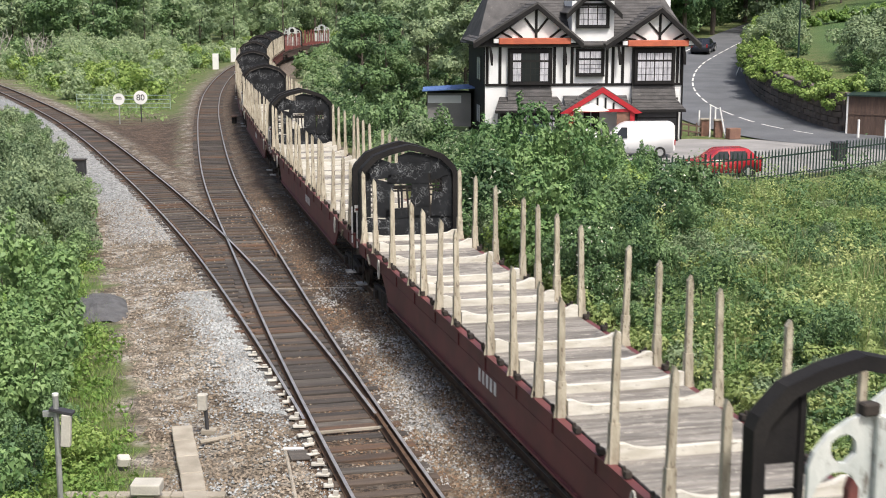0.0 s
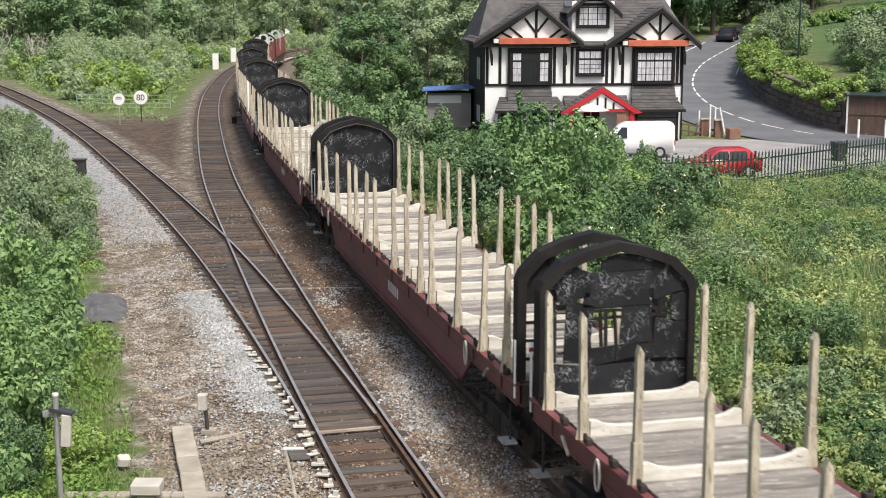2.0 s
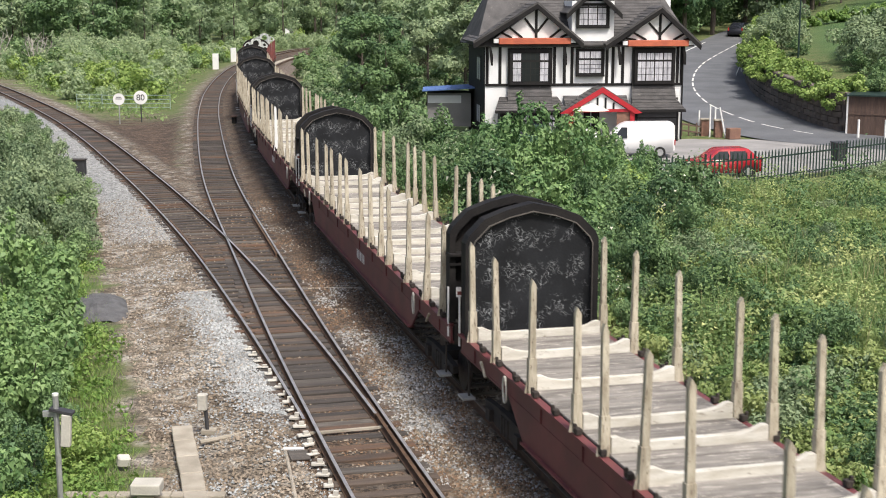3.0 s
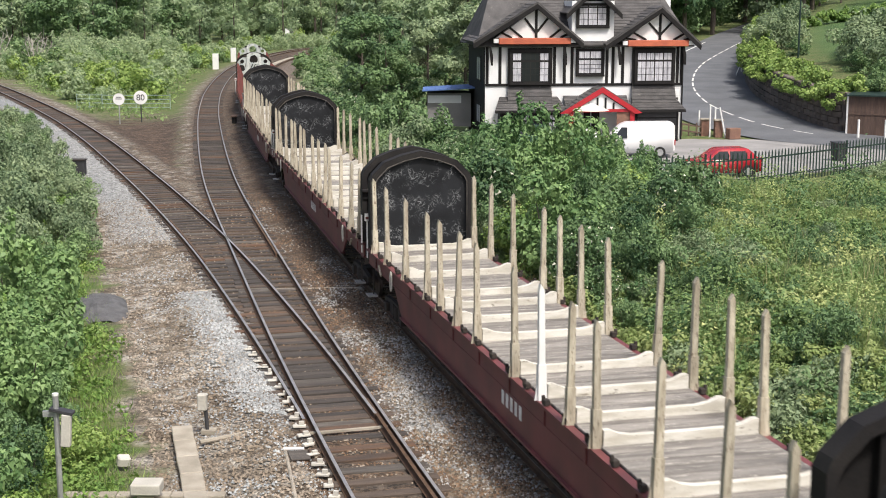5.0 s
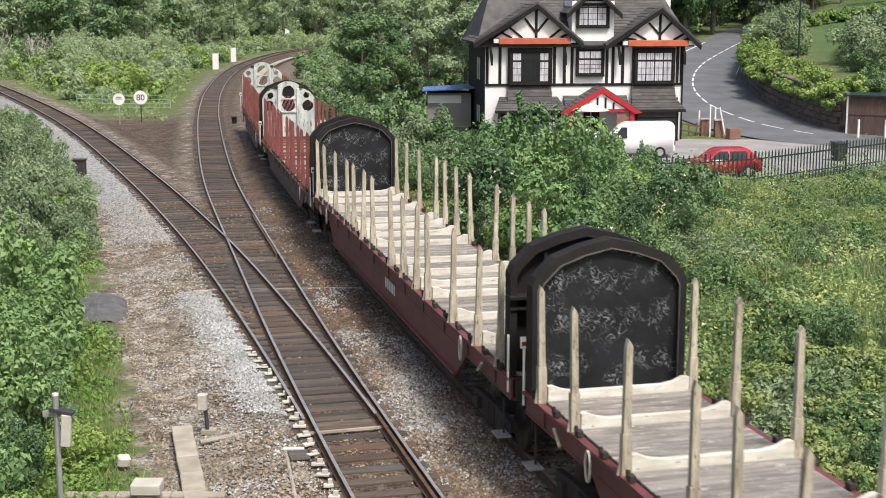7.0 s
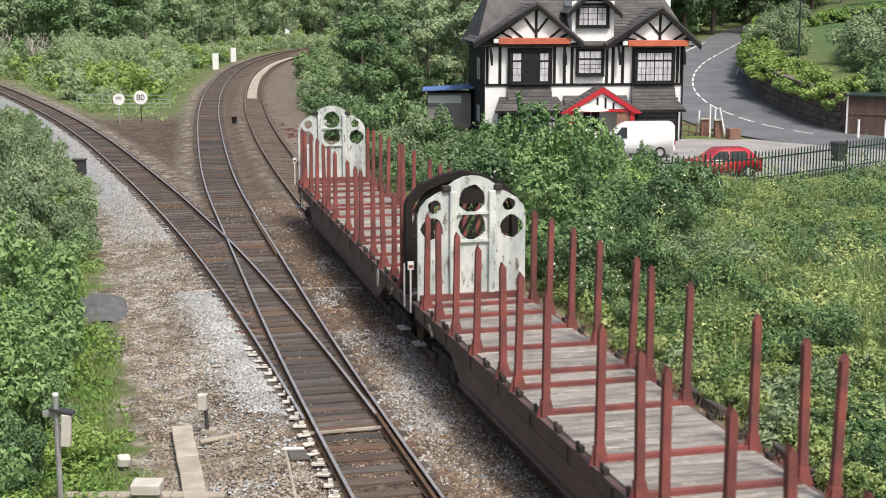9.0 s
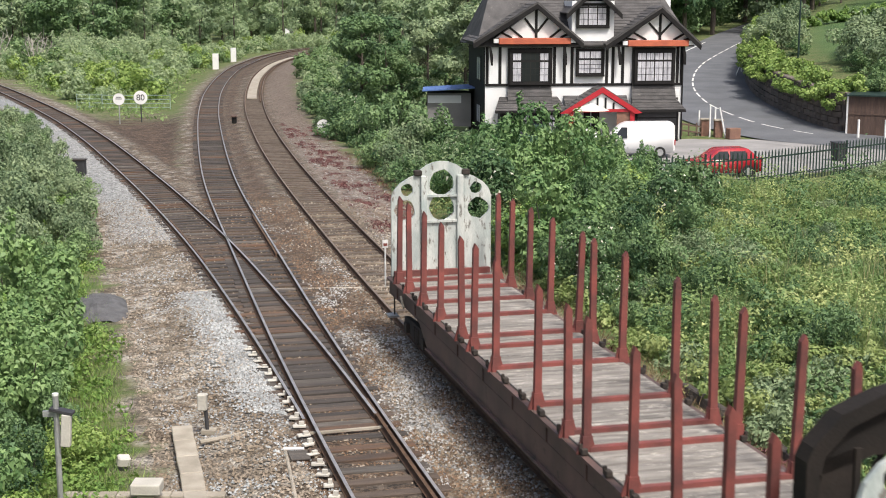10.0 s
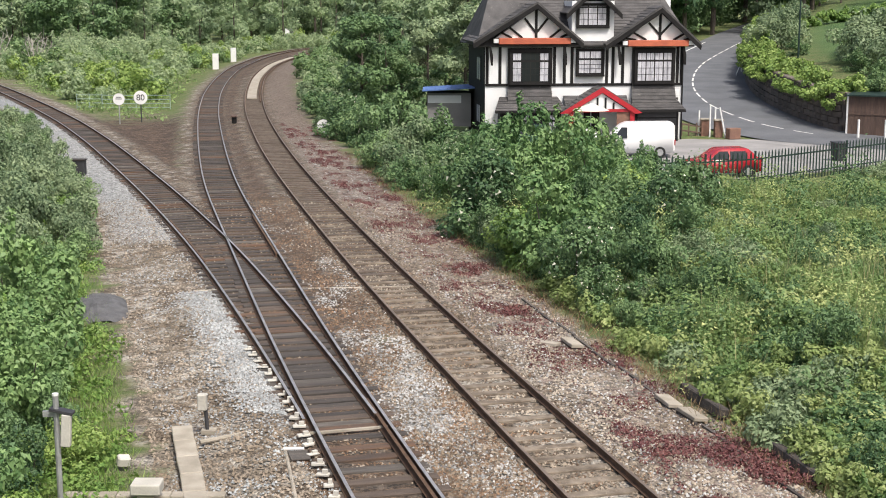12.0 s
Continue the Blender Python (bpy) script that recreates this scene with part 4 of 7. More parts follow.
def thicket(name, label, spots, leaves, size, mat_, seed, wide=1.7, high=2.1, kind="stuff", n=12):
    """Many far bushes as one mesh; spots are (x, y, z, scale)."""
    r = random.Random(seed)
    C, R = [], []
    for x, y, z, s in spots:
        cs, rs = lobes(r, wide * s, high * s, n)
        C += [(c[0] + x, c[1] + y, c[2] + z) for c in cs]
        R += rs
    ob = leaf_part(name, leaf_cloud(C, R, leaves * len(spots), size, seed), mat_, None)
    return tagged(ob, label, name.replace("_", " "), kind=kind)


def far_wood(name, label, spots, leaves, size, mat_, seed, bare=0.08):
    """Far trees as one mesh of crowns and one of trunks; spots are (x, y, z, height)."""
    r = random.Random(seed)
    C, R = [], []
    bm = B()
    for x, y, z, h in spots:
        wide = h * 0.32
        cyl(bm, (x, y, z - 0.4), (x, y, z + h * 0.85), 0.018 * h, 0.05, 5)
        for k in range(16):
            t = r.uniform(bare, 0.97)
            env = math.sin(min(1, (t - bare * 0.7) / (1.02 - bare * 0.7)) * math.pi) ** 0.6
            a, q = k * 2.4 + r.uniform(-.5, .5), r.uniform(0.25, 0.85) * wide * env
            rad = r.uniform(0.2, 0.4) * wide
            C.append((x + q * math.cos(a), y + q * math.sin(a), z + t * h))
            R.append((rad, rad, rad * 0.75))
    tagged(part(name + "_trunks", bm, M_BARK), "slim brown trunks of the far wood", "tree trunks", kind="stuff")
    ob = leaf_part(name, leaf_cloud(C, R, leaves * len(spots), size, seed, 0.6), mat_, None)
    return tagged(ob, label, "wood", kind="stuff")


def tree(seed, high, wide, leaves, size, mat_, label, bare=0.3):
    r = random.Random(seed)
    th = thing("tree", label, "tree", group="trackside trees")
    bm = B()
    cyl(bm, (0, 0, -0.4), (0.1, 0, high * 0.55), 0.02 * high, 0.012 * high, 8)
    cyl(bm, (0.1, 0, high * 0.55), (0, 0.1, high * 0.92), 0.012 * high, 0.03, 6)
    cs, rs = [], []
    for k in range(22):
        h = r.uniform(bare, 0.95)
        env = math.sin(min(1, (h - bare * 0.7) / (1.02 - bare * 0.7)) * math.pi) ** 0.6
        a, q = k * 2.4 + r.uniform(-.5, .5), r.uniform(0.35, 0.85) * wide * env
        c = (q * math.cos(a), q * math.sin(a), h * high)
        cs.append(c)
        rad = r.uniform(0.24, 0.42) * wide
        rs.append((rad, rad, rad * 0.75))
        cyl(bm, (0.05, 0, h * high * 0.8), c, 0.006 * high, 0.015, 5)
    part("trunk", bm, M_BARK, th)
    leaf_part("crown", leaf_cloud(cs, rs, leaves, size, seed, 0.55), mat_, th)
    return th


def put(src, x, y, z, s, turn, sz=None, used=[]):
    """src itself at first use, copies of it after that."""
    m = Matrix.LocRotScale((x, y, z), Euler((0, 0, turn)), (s, s, sz or s))
    if src.name in used:
        return copy_thing(src, m)
    used.append(src.name)
    src.matrix_basis = m
    return src


def height(x, y):
    X, Y = np.array([[x]]), np.array([[y]])
    return float(land_z(X, Y, near(RIGHT, X, Y), near(MAIN, X, Y), near(BRANCH, X, Y))[0, 0])


def in_sight(x, y):
    """Within the ground that the lens takes in, with a margin."""
    return abs(x) < 0.335 * y + 3.0


BUSHES = [bush(11, 1.6, 2.1, 5000, 0.1, M_LEAF, "dense mid-green bramble and sapling bush"),
          bush(12, 1.6, 2.6, 5000, 0.108, M_LEAF_DARK, "dark green broadleaf bush beside the line"),
          bush(13, 1.5, 2.0, 5200, 0.09, M_LEAF_PALE, "pale grey-green willow-like bush beside the line"),
          bush(14, 1.6, 2.3, 5000, 0.105, M_LEAF_DARK, "dark green elder bush flecked with cream blossom", 190),
          bush(15, 1.5, 2.5, 5000, 0.118, M_LEAF_FRESH, "mid-green sycamore sapling bush with broad leaves")]
LIME = bush(16, 1.4, 1.7, 5000, 0.09, M_LEAF_LIME, "bright yellow-green young bush")
MID_BUSHES = [bush(24, 1.6, 2.2, 2900, 0.13, M_LEAF, "mid-green bush beside the line"), bush(25, 1.7, 2.5, 2900, 0.135, M_LEAF_DARK, "dark green bush beside the line"),
              bush(26, 1.5, 2.1, 3000, 0.12, M_LEAF_PALE, "pale grey-green bush beside the line"), bush(27, 1.6, 2.3, 2900, 0.13, M_LEAF_DARK, "dark green elder bush with cream blossom", 120)]
TREES = [tree(21, 9.5, 3.2, 8000, 0.25, M_LEAF, "tall mid-green broadleaf tree in full leaf", 0.1),
         tree(22, 10, 3.2, 8000, 0.26, M_LEAF_DARK, "dark green broadleaf tree in full leaf", 0.15),
         tree(23, 9, 3.0, 8000, 0.24, M_LEAF_PALE, "pale green broadleaf tree in full leaf", 0.1)]
pr = random.Random(5)

# right-hand thicket between the line and the yard
y = 44.0
while y < 94:
    c = RIGHT.side(RIGHT.s_at_y(y), 6.1)
    for k in range(7):
        x = c[0] + k * 2.45 - 0.3 + pr.uniform(-0.9, 0.9)
        yy = y + pr.uniform(-1.0, 1.0) + k * 0.45
        # before y 62 cut to the camera's view; beyond, yard and fence clear
        if x > 0.185 * yy - 0.6 and yy < 62 or x > 10.9 - 0.33 * (yy - 62) and yy >= 62 or yy > 93:
            continue
        src = LIME if pr.random() < 0.05 else pr.choice(BUSHES + [BUSHES[4]] if yy < 60 else MID_BUSHES)
        s = pr.uniform(0.65, 1.4)
        up = pr.uniform(0.95, 1.45) if k < 3 else pr.uniform(0.85, 1.2)
        if yy > 54 and x > 6.4:
            s = min(s, 0.7)
        elif yy > 66 and x > 2:
            s = min(s, 0.85)
        # caps each bush by camera sight line, so yard and house show behind
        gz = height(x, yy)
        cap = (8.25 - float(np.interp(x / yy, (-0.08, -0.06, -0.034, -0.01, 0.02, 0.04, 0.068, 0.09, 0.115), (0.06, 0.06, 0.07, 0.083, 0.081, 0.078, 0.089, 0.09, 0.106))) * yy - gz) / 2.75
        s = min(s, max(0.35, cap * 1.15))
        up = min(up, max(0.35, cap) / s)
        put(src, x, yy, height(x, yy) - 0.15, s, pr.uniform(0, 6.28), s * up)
    y += 2.9
for x, y, s in ((9.2, 51.0, 0.76), (10.7, 55.0, 0.5), (8.6, 56.5, 0.72), (9.9, 60.5, 0.62), (6.9, 61.5, 0.95), (7.9, 48.0, 0.72), (8.6, 30.9, 0.62), (9.2, 31.5, 0.66), (10.6, 39.5, 0.6), (12.6, 45.5, 0.62), (14.5, 52.0, 0.55), (7.6, 37.4, 0.66), (7.9, 23.9, 0.5), (8.6, 25.0, 0.55), (6.9, 38.0, 0.5), (7.6, 38.6, 0.45)):
    put(BUSHES[3] if s > 0.7 else BUSHES[2] if y > 45 else BUSHES[1], x, y, height(x, y) - 0.15, s, pr.uniform(0, 6.28))
low_spots = {0: [], 1: [], 2: [], 3: [], 4: []}
for k in range(900):
    yy = 19 + 46 * pr.random() ** 0.9
    x = pr.uniform(float(RIGHT.side(RIGHT.s_at_y(yy), 4.9)[0]), 0.33 * yy + 1)
    if x > 0.16 * yy - 1.5 or yy < 44:
        # kinds keep together in drifts
        kind = 1.25 * noise.noise(Vector((x * 0.38, yy * 0.26, 4))) + pr.gauss(0, 0.11)
        pick = 1 if kind < -0.5 else 0 if kind < -0.24 else 3 if kind < 0.06 else 4 if kind < 0.38 else 2
        low_spots[pick].append((x, yy, height(x, yy) - 0.15, pr.uniform(0.26, 0.5)))
for k in range(22):
    yy = 36.5 + 0.45 * k + pr.uniform(-0.5, 0.5)
    x = float(RIGHT.side(RIGHT.s_at_y(yy), 5.5 + pr.random() ** 1.3 * (2.0 + 0.35 * max(0, yy - 34)))[0])
    sc = pr.uniform(0.5, 0.85) * (0.65 if yy < 39 else 1)
    put(pr.choice((BUSHES[0], BUSHES[1], BUSHES[1], BUSHES[3], BUSHES[2])), x, yy, height(x, yy) - 0.1, sc, pr.uniform(0, 6.28), sc * pr.uniform(0.9, 1.2))
# dark-leaved bushes stand in for the shaded hollow at the bank foot
for x, yy, s in ((3.5, 43.2, 0.7), (4.4, 41.2, 0.6), (2.5, 46.2, 0.8), (1.5, 49.4, 0.85)):
    put(BUSHES[1], x, yy, height(x, yy) - 0.2, s, pr.uniform(0, 6.28))
for x, yy, s in ((6.5, 62.5, 0.7), (5.4, 64.0, 0.72), (7.4, 60.0, 0.62)):
    put(BUSHES[4], x, yy, height(x, yy) - 0.15, s, pr.uniform(0, 6.28), s * 1.35)
for k, (x, yy, s) in enumerate(((-5.6, 88, 1.3), (-4.3, 84, 1.25), (-3.2, 80, 1.2), (-2.0, 76, 1.1), (-0.9, 72, 1.0), (0.6, 74, 0.95), (-1.0, 80, 1.05), (-2.4, 86, 1.1), (1.2, 79, 0.85), (-6.4, 97, 1.3), (2.2, 70, 0.9), (3.4, 73, 0.75), (-3.6, 90, 1.2))):
    put(MID_BUSHES[(0, 3, 1, 2)[k % 4]], x, yy, height(x, yy) - 0.15, s, k * 1.7, s * (1.3 if x < -1.5 else 1.1))
far_spots = {0: [], 1: []}
for k in range(26):
    yy = 84 + 1.7 * k
    p = RIGHT.side(RIGHT.s_at_y(yy), pr.uniform(4.9, 6.2) + (2.2 if yy < 94 else 0))
    sc = pr.uniform(0.6, 0.95)
    far_spots[k % 2].append((p[0], p[1], height(p[0], p[1]) - 0.15, sc))
thicket("brambles", "mid-green bushes crowding the far cess", far_spots[0], 1700, 0.17, M_LEAF, 91)
thicket("brambles", "pale green bushes crowding the far cess", far_spots[1], 1700, 0.17, M_LEAF_PALE, 92)
for k, label, leaf in ((0, "low mid-green brambles on the bank", M_LEAF), (1, "low dark green brambles on the bank", M_LEAF_DARK), (2, "low pale grey-green shrubs on the bank", M_LEAF_PALE),
                       (3, "low fresh green weeds on the bank", M_WEED), (4, "low yellow-green weeds on the bank", M_WEED_OLIVE)):
    thicket("brambles", label, low_spots[k], 560, 0.085, leaf, 93 + k, 1.7, 1.9, "stuff", 8)
# left-hand bank
y = 20.0
while y < 100:
    c = BRANCH.side(max(BRANCH.s_at_y(y), 1.0), -(6.9 - 2.6 * float(ramp(y, 32, 62))))
    if y < 21.5:
        c = c + np.array([-0.4, 0])
    for k in range(6):
        x = c[0] - k * 1.9 + pr.uniform(-0.5, 0.5)
        yy = y + pr.uniform(-0.9, 0.9)
        if not in_sight(x, yy) or (k == 0 and 38 < yy < 43) or (k == 0 and yy < 29):
            continue
        s = pr.uniform(0.75, 1.15) * (0.8 if k == 0 else 1.0) * (0.75 if yy < 24 else 1)
        src = LIME if pr.random() < 0.08 and yy < 44 else pr.choice((BUSHES[1], BUSHES[4], BUSHES[4], BUSHES[4]) if yy < 27 else (BUSHES[0], BUSHES[4], BUSHES[4]) if yy < 35 else (BUSHES[2], BUSHES[0], BUSHES[1]) if yy < 44 else (MID_BUSHES[0], MID_BUSHES[2], MID_BUSHES[2], MID_BUSHES[2]))
        put(src, x, yy, height(x, yy) - 0.15, s, pr.uniform(0, 6.28), s * pr.uniform(0.9, 1.25))
    y += 2.4
for x, yy, sc in ((-10.1, 33.6, 0.75), (-9.7, 31.6, 0.7), (-9.2, 29.6, 0.7), (-8.8, 27.6, 0.66), (-8.5, 25.4, 0.58), (-7.55, 23.6, 0.62), (-8.0, 21.6, 0.7), (-7.3, 25.6, 0.5), (-7.0, 21.2, 0.5), (-6.6, 20.6, 0.4), (-7.9, 27.2, 0.6)):
    put(BUSHES[4] if sc > 0.64 else BUSHES[1] if sc > 0.55 else LIME, x, yy, height(x, yy) - 0.15, sc, pr.uniform(0, 6.28))
# scrub beyond the signs and along both sides of the far line
groups = {0: [], 1: [], 2: []}
for k in range(150):
    yy = pr.uniform(116, 185)
    edge = MAIN.at(MAIN.s_at_y(yy))[0] - 5.5
    x = edge - pr.random() ** 1.2 * 36
    lim = BRANCH.at(BRANCH.s_at_y(min(yy, 176)))[0] + 5 if yy < 150 else -1e9
    if x < lim or not in_sight(x, yy) or (x < -21 and x > -31 and yy < 122):
        continue
    groups[pr.choice((0, 1, 1, 2))].append((x, yy, height(x, yy) - 0.2, pr.uniform(0.7, 1.5)))
for k in range(46):
    yy = pr.uniform(96, 235)
    p = RIGHT.side(RIGHT.s_at_y(yy), pr.uniform(5.5, 9))
    groups[pr.choice((0, 0, 1))].append((p[0], p[1], height(p[0], p[1]) - 0.2, pr.uniform(0.9, 1.4)))
for k in range(60):
    yy = pr.uniform(180, 282)
    x = MAIN.at(MAIN.s_at_y(yy))[0] - pr.uniform(5, 12)
    groups[pr.choice((0, 1, 1, 2))].append((x, yy, height(x, yy) - 0.2, pr.uniform(0.9, 1.5)))
for k in range(58):
    x = -86 + 1.05 * k + pr.uniform(-1.5, 1.5)
    yy = pr.uniform(168, 196)
    if x < MAIN.at(MAIN.s_at_y(yy))[0] - 8:
        groups[1 if k % 3 else 0].append((x, yy, height(x, yy) - 0.3, pr.uniform(1.5, 2.5)))
thicket("scrub", "rounded mid-green scrub at the wood edge", groups[0], 1150, 0.26, M_LEAF, 81)
# this batch takes the haze-lightened leaf colour
thicket("scrub", "green scrub at the wood edge, paled for haze", groups[1], 1150, 0.26, M_LEAF_HAZE, 82)
thicket("scrub", "yellow-green scrub at the wood edge", groups[2], 1150, 0.26, M_LEAF_LIME, 83)
def bare_shrub(x, y, high, seed):
    """A leafless shrub: stems that fork twice."""
    r = random.Random(seed)
    g = thing("bare_shrub", "leafless pale grey shrub before the wood", "shrub", pose(x, y, height(x, y) - 0.2))
    stems, twigs = B(), B()
    for k in range(11):
        a, out = r.uniform(0, 6.28), r.uniform(0.15, 0.5) * high
        top = Vector((out * math.cos(a), out * math.sin(a), high * r.uniform(0.55, 0.8)))
        cyl(stems, (0.1 * math.cos(a), 0.1 * math.sin(a), 0), top, 0.07, 0.04, 5)
        for j in range(5):
            base = top * r.uniform(0.45, 1.0)
            tip = base + Vector((r.uniform(-0.25, 0.25), r.uniform(-0.25, 0.25), r.uniform(0.1, 0.3))) * high
            cyl(twigs, base, tip, 0.035, 0.012, 4)
    part("stem", stems, M_GREYTWIG, g)
    part("twig", twigs, M_GREYTWIG, g)


M_GREYTWIG = mat("pale_grey_dead_wood", (0.4, 0.38, 0.34), 0.9, 0, (0.28, 0.26, 0.23), 4, 30, 0.3)
bare_shrub(-55.5, 172, 6.5, 1)
bare_shrub(-51.5, 176, 5.5, 2)
# woods behind
groups = {0: [], 1: [], 2: []}
for k in range(80):
    x, yy = pr.uniform(-82, -28), pr.uniform(178, 262)
    if x > MAIN.at(MAIN.s_at_y(yy))[0] - 9 or not in_sight(x, yy):
        continue
    groups[1 if -58 < x < -38 and pr.random() < 0.8 and yy < 215 else pr.choice((0, 2, 2))].append((x, yy, height(x, yy), pr.uniform(8, 13)))
for k in range(64):
    x, yy = pr.uniform(-100, 45), pr.uniform(290, 350)
    groups[pr.choice((0, 2, 2))].append((x, yy, height(x, yy), pr.uniform(10, 17)))
for k in range(22):
    x, yy = pr.uniform(-12, 20), pr.uniform(138, 200)
    if x > RIGHT.at(RIGHT.s_at_y(yy))[0] + 8:
        groups[pr.choice((0, 0, 2))].append((x, yy, height(x, yy), pr.uniform(8.5, 12)))
for k in range(12):
    x = 36 + k * 2.6
    groups[k % 3].append((x, 160 + pr.uniform(-6, 8), height(x, 160), 8))
for k in range(34):
    x, yy = -62 + 2.3 * k + pr.uniform(-2, 2), pr.uniform(292, 330)
    groups[2 if k % 3 else 0].append((x, yy, height(x, yy), pr.uniform(14, 19)))
# first and third wood wear paler leaves that imitate distance haze
far_wood("far_wood", "mid-green broadleaf wood in the distance, paled for haze", groups[0], 1750, 0.44, M_LEAF_PALE, 84)
far_wood("far_wood", "tall dark trees with bare lower trunks", groups[1], 2400, 0.38, M_LEAF_DARK, 85, 0.36)
far_wood("far_wood", "light green far wood, its leaves paled for haze", groups[2], 1750, 0.44, M_LEAF_HAZE, 86)
for k in range(18):
    x, yy = pr.uniform(-10.5, 4.5), pr.uniform(99, 132)
    if x < RIGHT.at(RIGHT.s_at_y(yy))[0] + 7:
        continue
    put(pr.choice((TREES[0], TREES[2], TREES[1], TREES[2])), x, yy, height(x, yy), pr.uniform(0.72, 1.0), pr.uniform(0, 6.28))
# dark trees that roof the road where it runs into the wood
# crowns sit above the view, put there to shade the road end
TALL = tree(28, 14, 4.6, 5200, 0.42, M_LEAF_DARK, "tall dark tree overhanging the road", 0.3)
for x, yy, s in ((21.5, 147, 0.95), (26, 151, 1.0), (30, 156, 1.05), (39, 152, 1.0), (42, 160, 1.1), (25, 160, 1.1), (32, 166, 1.15), (37, 172, 1.2), (28, 172, 1.2), (46, 170, 1.2), (20, 156, 1.0)):
    put(TALL, x, yy, height(x, yy) - 0.1, s, pr.uniform(0, 6.28))
thicket("dark_thicket", "deep dark undergrowth where the road enters the wood", [(12 + 1.9 * k, 146 + 1.7 * k + (k % 3), height(12 + 1.9 * k, 146 + 1.7 * k) - 0.3, 2.6) for k in range(9)] + [(17 + 2.1 * k, 151 + 1.2 * k, height(17 + 2.1 * k, 151) - 0.3, 3.0) for k in range(5)] + [(30 + 2.2 * k, 171 + 1.2 * k, height(30, 171) - 0.3, 2.8) for k in range(9)], 2200, 0.3, M_LEAF_DARK, 89)
# hedge on the retaining wall and garden shrubs
k0 = int(np.argmin(np.hypot(WALL_FOOT.q[:, 0] - 25.3, WALL_FOOT.q[:, 1] - 89.9)))
s, spots = WALL_FOOT.s[k0], []
while s < WALL_FOOT.s[-1] - 4:
    for off in (0.25, 1.5):
        p = WALL_FOOT.side(s, off + pr.uniform(-0.25, 0.2))
        spots.append((p[0], p[1], float(road_z(p[1])) + 1.45 + 0.35 * off, pr.uniform(0.85, 1.2)))
    s += 1.3
thicket("hedge", "overgrown yellow-green hedge along the wall top", spots, 700, 0.19, M_LEAF_LIME, 87, 1.1, 1.45, "", 10)
for x, yy, sc in ((30.5, 104, 1.7), (33.5, 107, 1.9), (36, 110, 2.0), (30, 100.5, 1.5), (34, 92.5, 1.6), (37, 98, 1.8), (31.5, 87.5, 1.4), (29.0, 92.5, 1.2), (31, 95.5, 1.4), (33.5, 97.5, 1.3), (29.5, 98.5, 1.1), (32.5, 101, 1.1), (35.5, 103, 1.3), (28.2, 116.0, 1.5), (29.5, 122.0, 1.6), (31.0, 126.5, 1.6), (28.2, 110.5, 1.0), (28.2, 90.0, 1.0), (30.5, 90.5, 1.2), (27.9, 121, 1.3), (33, 132, 1.5), (34.5, 99.5, 1.5), (37.5, 104, 1.7), (32, 93, 1.3)):
    put(MID_BUSHES[2] if sc > 1.25 else MID_BUSHES[0], x, yy, height(x, yy) - 0.1, sc, pr.uniform(0, 6.28))
thicket("hedge", "low clipped green hedge across the lawn", [(34 + k * 1.5, 133 + 0.4 * k, height(34 + k * 1.5, 133), 1.0) for k in range(10)], 1200, 0.2, M_LEAF_LIME, 88, 1.1, 1.3, "", 10)


# ---- ground cover ----
def scatter(n, y0, y1, pick, seed):
    """Random points of the plan for which pick(x, y, dr, dm, dl) holds, with their heights."""
    r = np.random.RandomState(seed)
    Y = y0 + (y1 - y0) * r.rand(n) ** 1.25
    X = r.uniform(-0.34, 0.34, n) * Y + r.uniform(-1.5, 1.5, n)
    dr, dm, dl = near(RIGHT, X, Y), near(MAIN, X, Y), near(BRANCH, X, Y)
    k = pick(X, Y, dr, dm, dl, r)
    X, Y, dr, dm, dl = X[k], Y[k], dr[k], dm[k], dl[k]
    return np.c_[X, Y, land_z(X, Y, dr, dm, dl)]


def blades(name, pts, mat_, h, w, label, seed, lean=0.5):
    """Leaning grass blades, one pointed face each."""
    r = np.random.RandomState(seed)
    n = len(pts)
    a = r.uniform(0, 6.28, n)
    H = h * r.uniform(0.5, 1.4, n)
    side = np.c_[np.cos(a), np.sin(a), np.zeros(n)] * w
    tip = pts + np.c_[r.normal(scale=lean, size=n) * H, r.normal(scale=lean, size=n) * H, H]
    v = np.stack([pts - side, pts + side, tip], 1)
    return tagged(leaf_part(name, v, mat_, None), label, name.replace("_", " "), kind="stuff")


def weed_patch(name, pts, mat_, rad, high, per, size, label, seed):
    """Low leafy clumps."""
    r = np.random.RandomState(seed)
    q = rad * r.uniform(0.6, 1.4, len(pts))
    lump = np.array([0.5 + noise.noise(Vector((a * 0.22, b * 0.22, seed))) + 0.5 * noise.noise(Vector((a * 0.7, b * 0.7, seed))) for a, b, _ in pts])
    hz = high * r.uniform(0.6, 1.3, len(pts)) * np.clip(lump, 0.12, 1.3) ** 1.2 * 1.5
    cs = pts + np.c_[np.zeros((len(pts), 2)), hz * 0.35]
    return tagged(leaf_part(name, leaf_cloud(cs, np.c_[q, q, hz * 0.7], per * len(pts), size, seed, 0.5), mat_, None), label, name.replace("_", " "), kind="stuff")


def right_bank(x, y, dr, dm, dl, r):
    return (dr > 4.4 + r.rand(len(x)) * 0.9) & (y < 66) & ~((y > 60) & (x > 0.16 * y + 2.5) & (y > 64))


def patches(x, y, low, high, seed):
    """Drifts a few metres across where one kind of weed grows."""
    f = np.array([noise.noise(Vector((a * 0.42, b * 0.3, seed))) for a, b in zip(x, y)])
    return (f > low) & (f < high)


def olive_drift(x, y, dr, dm, dl, r):
    return right_bank(x, y, dr, dm, dl, r) & patches(x, y, 0.02, 9, 7)


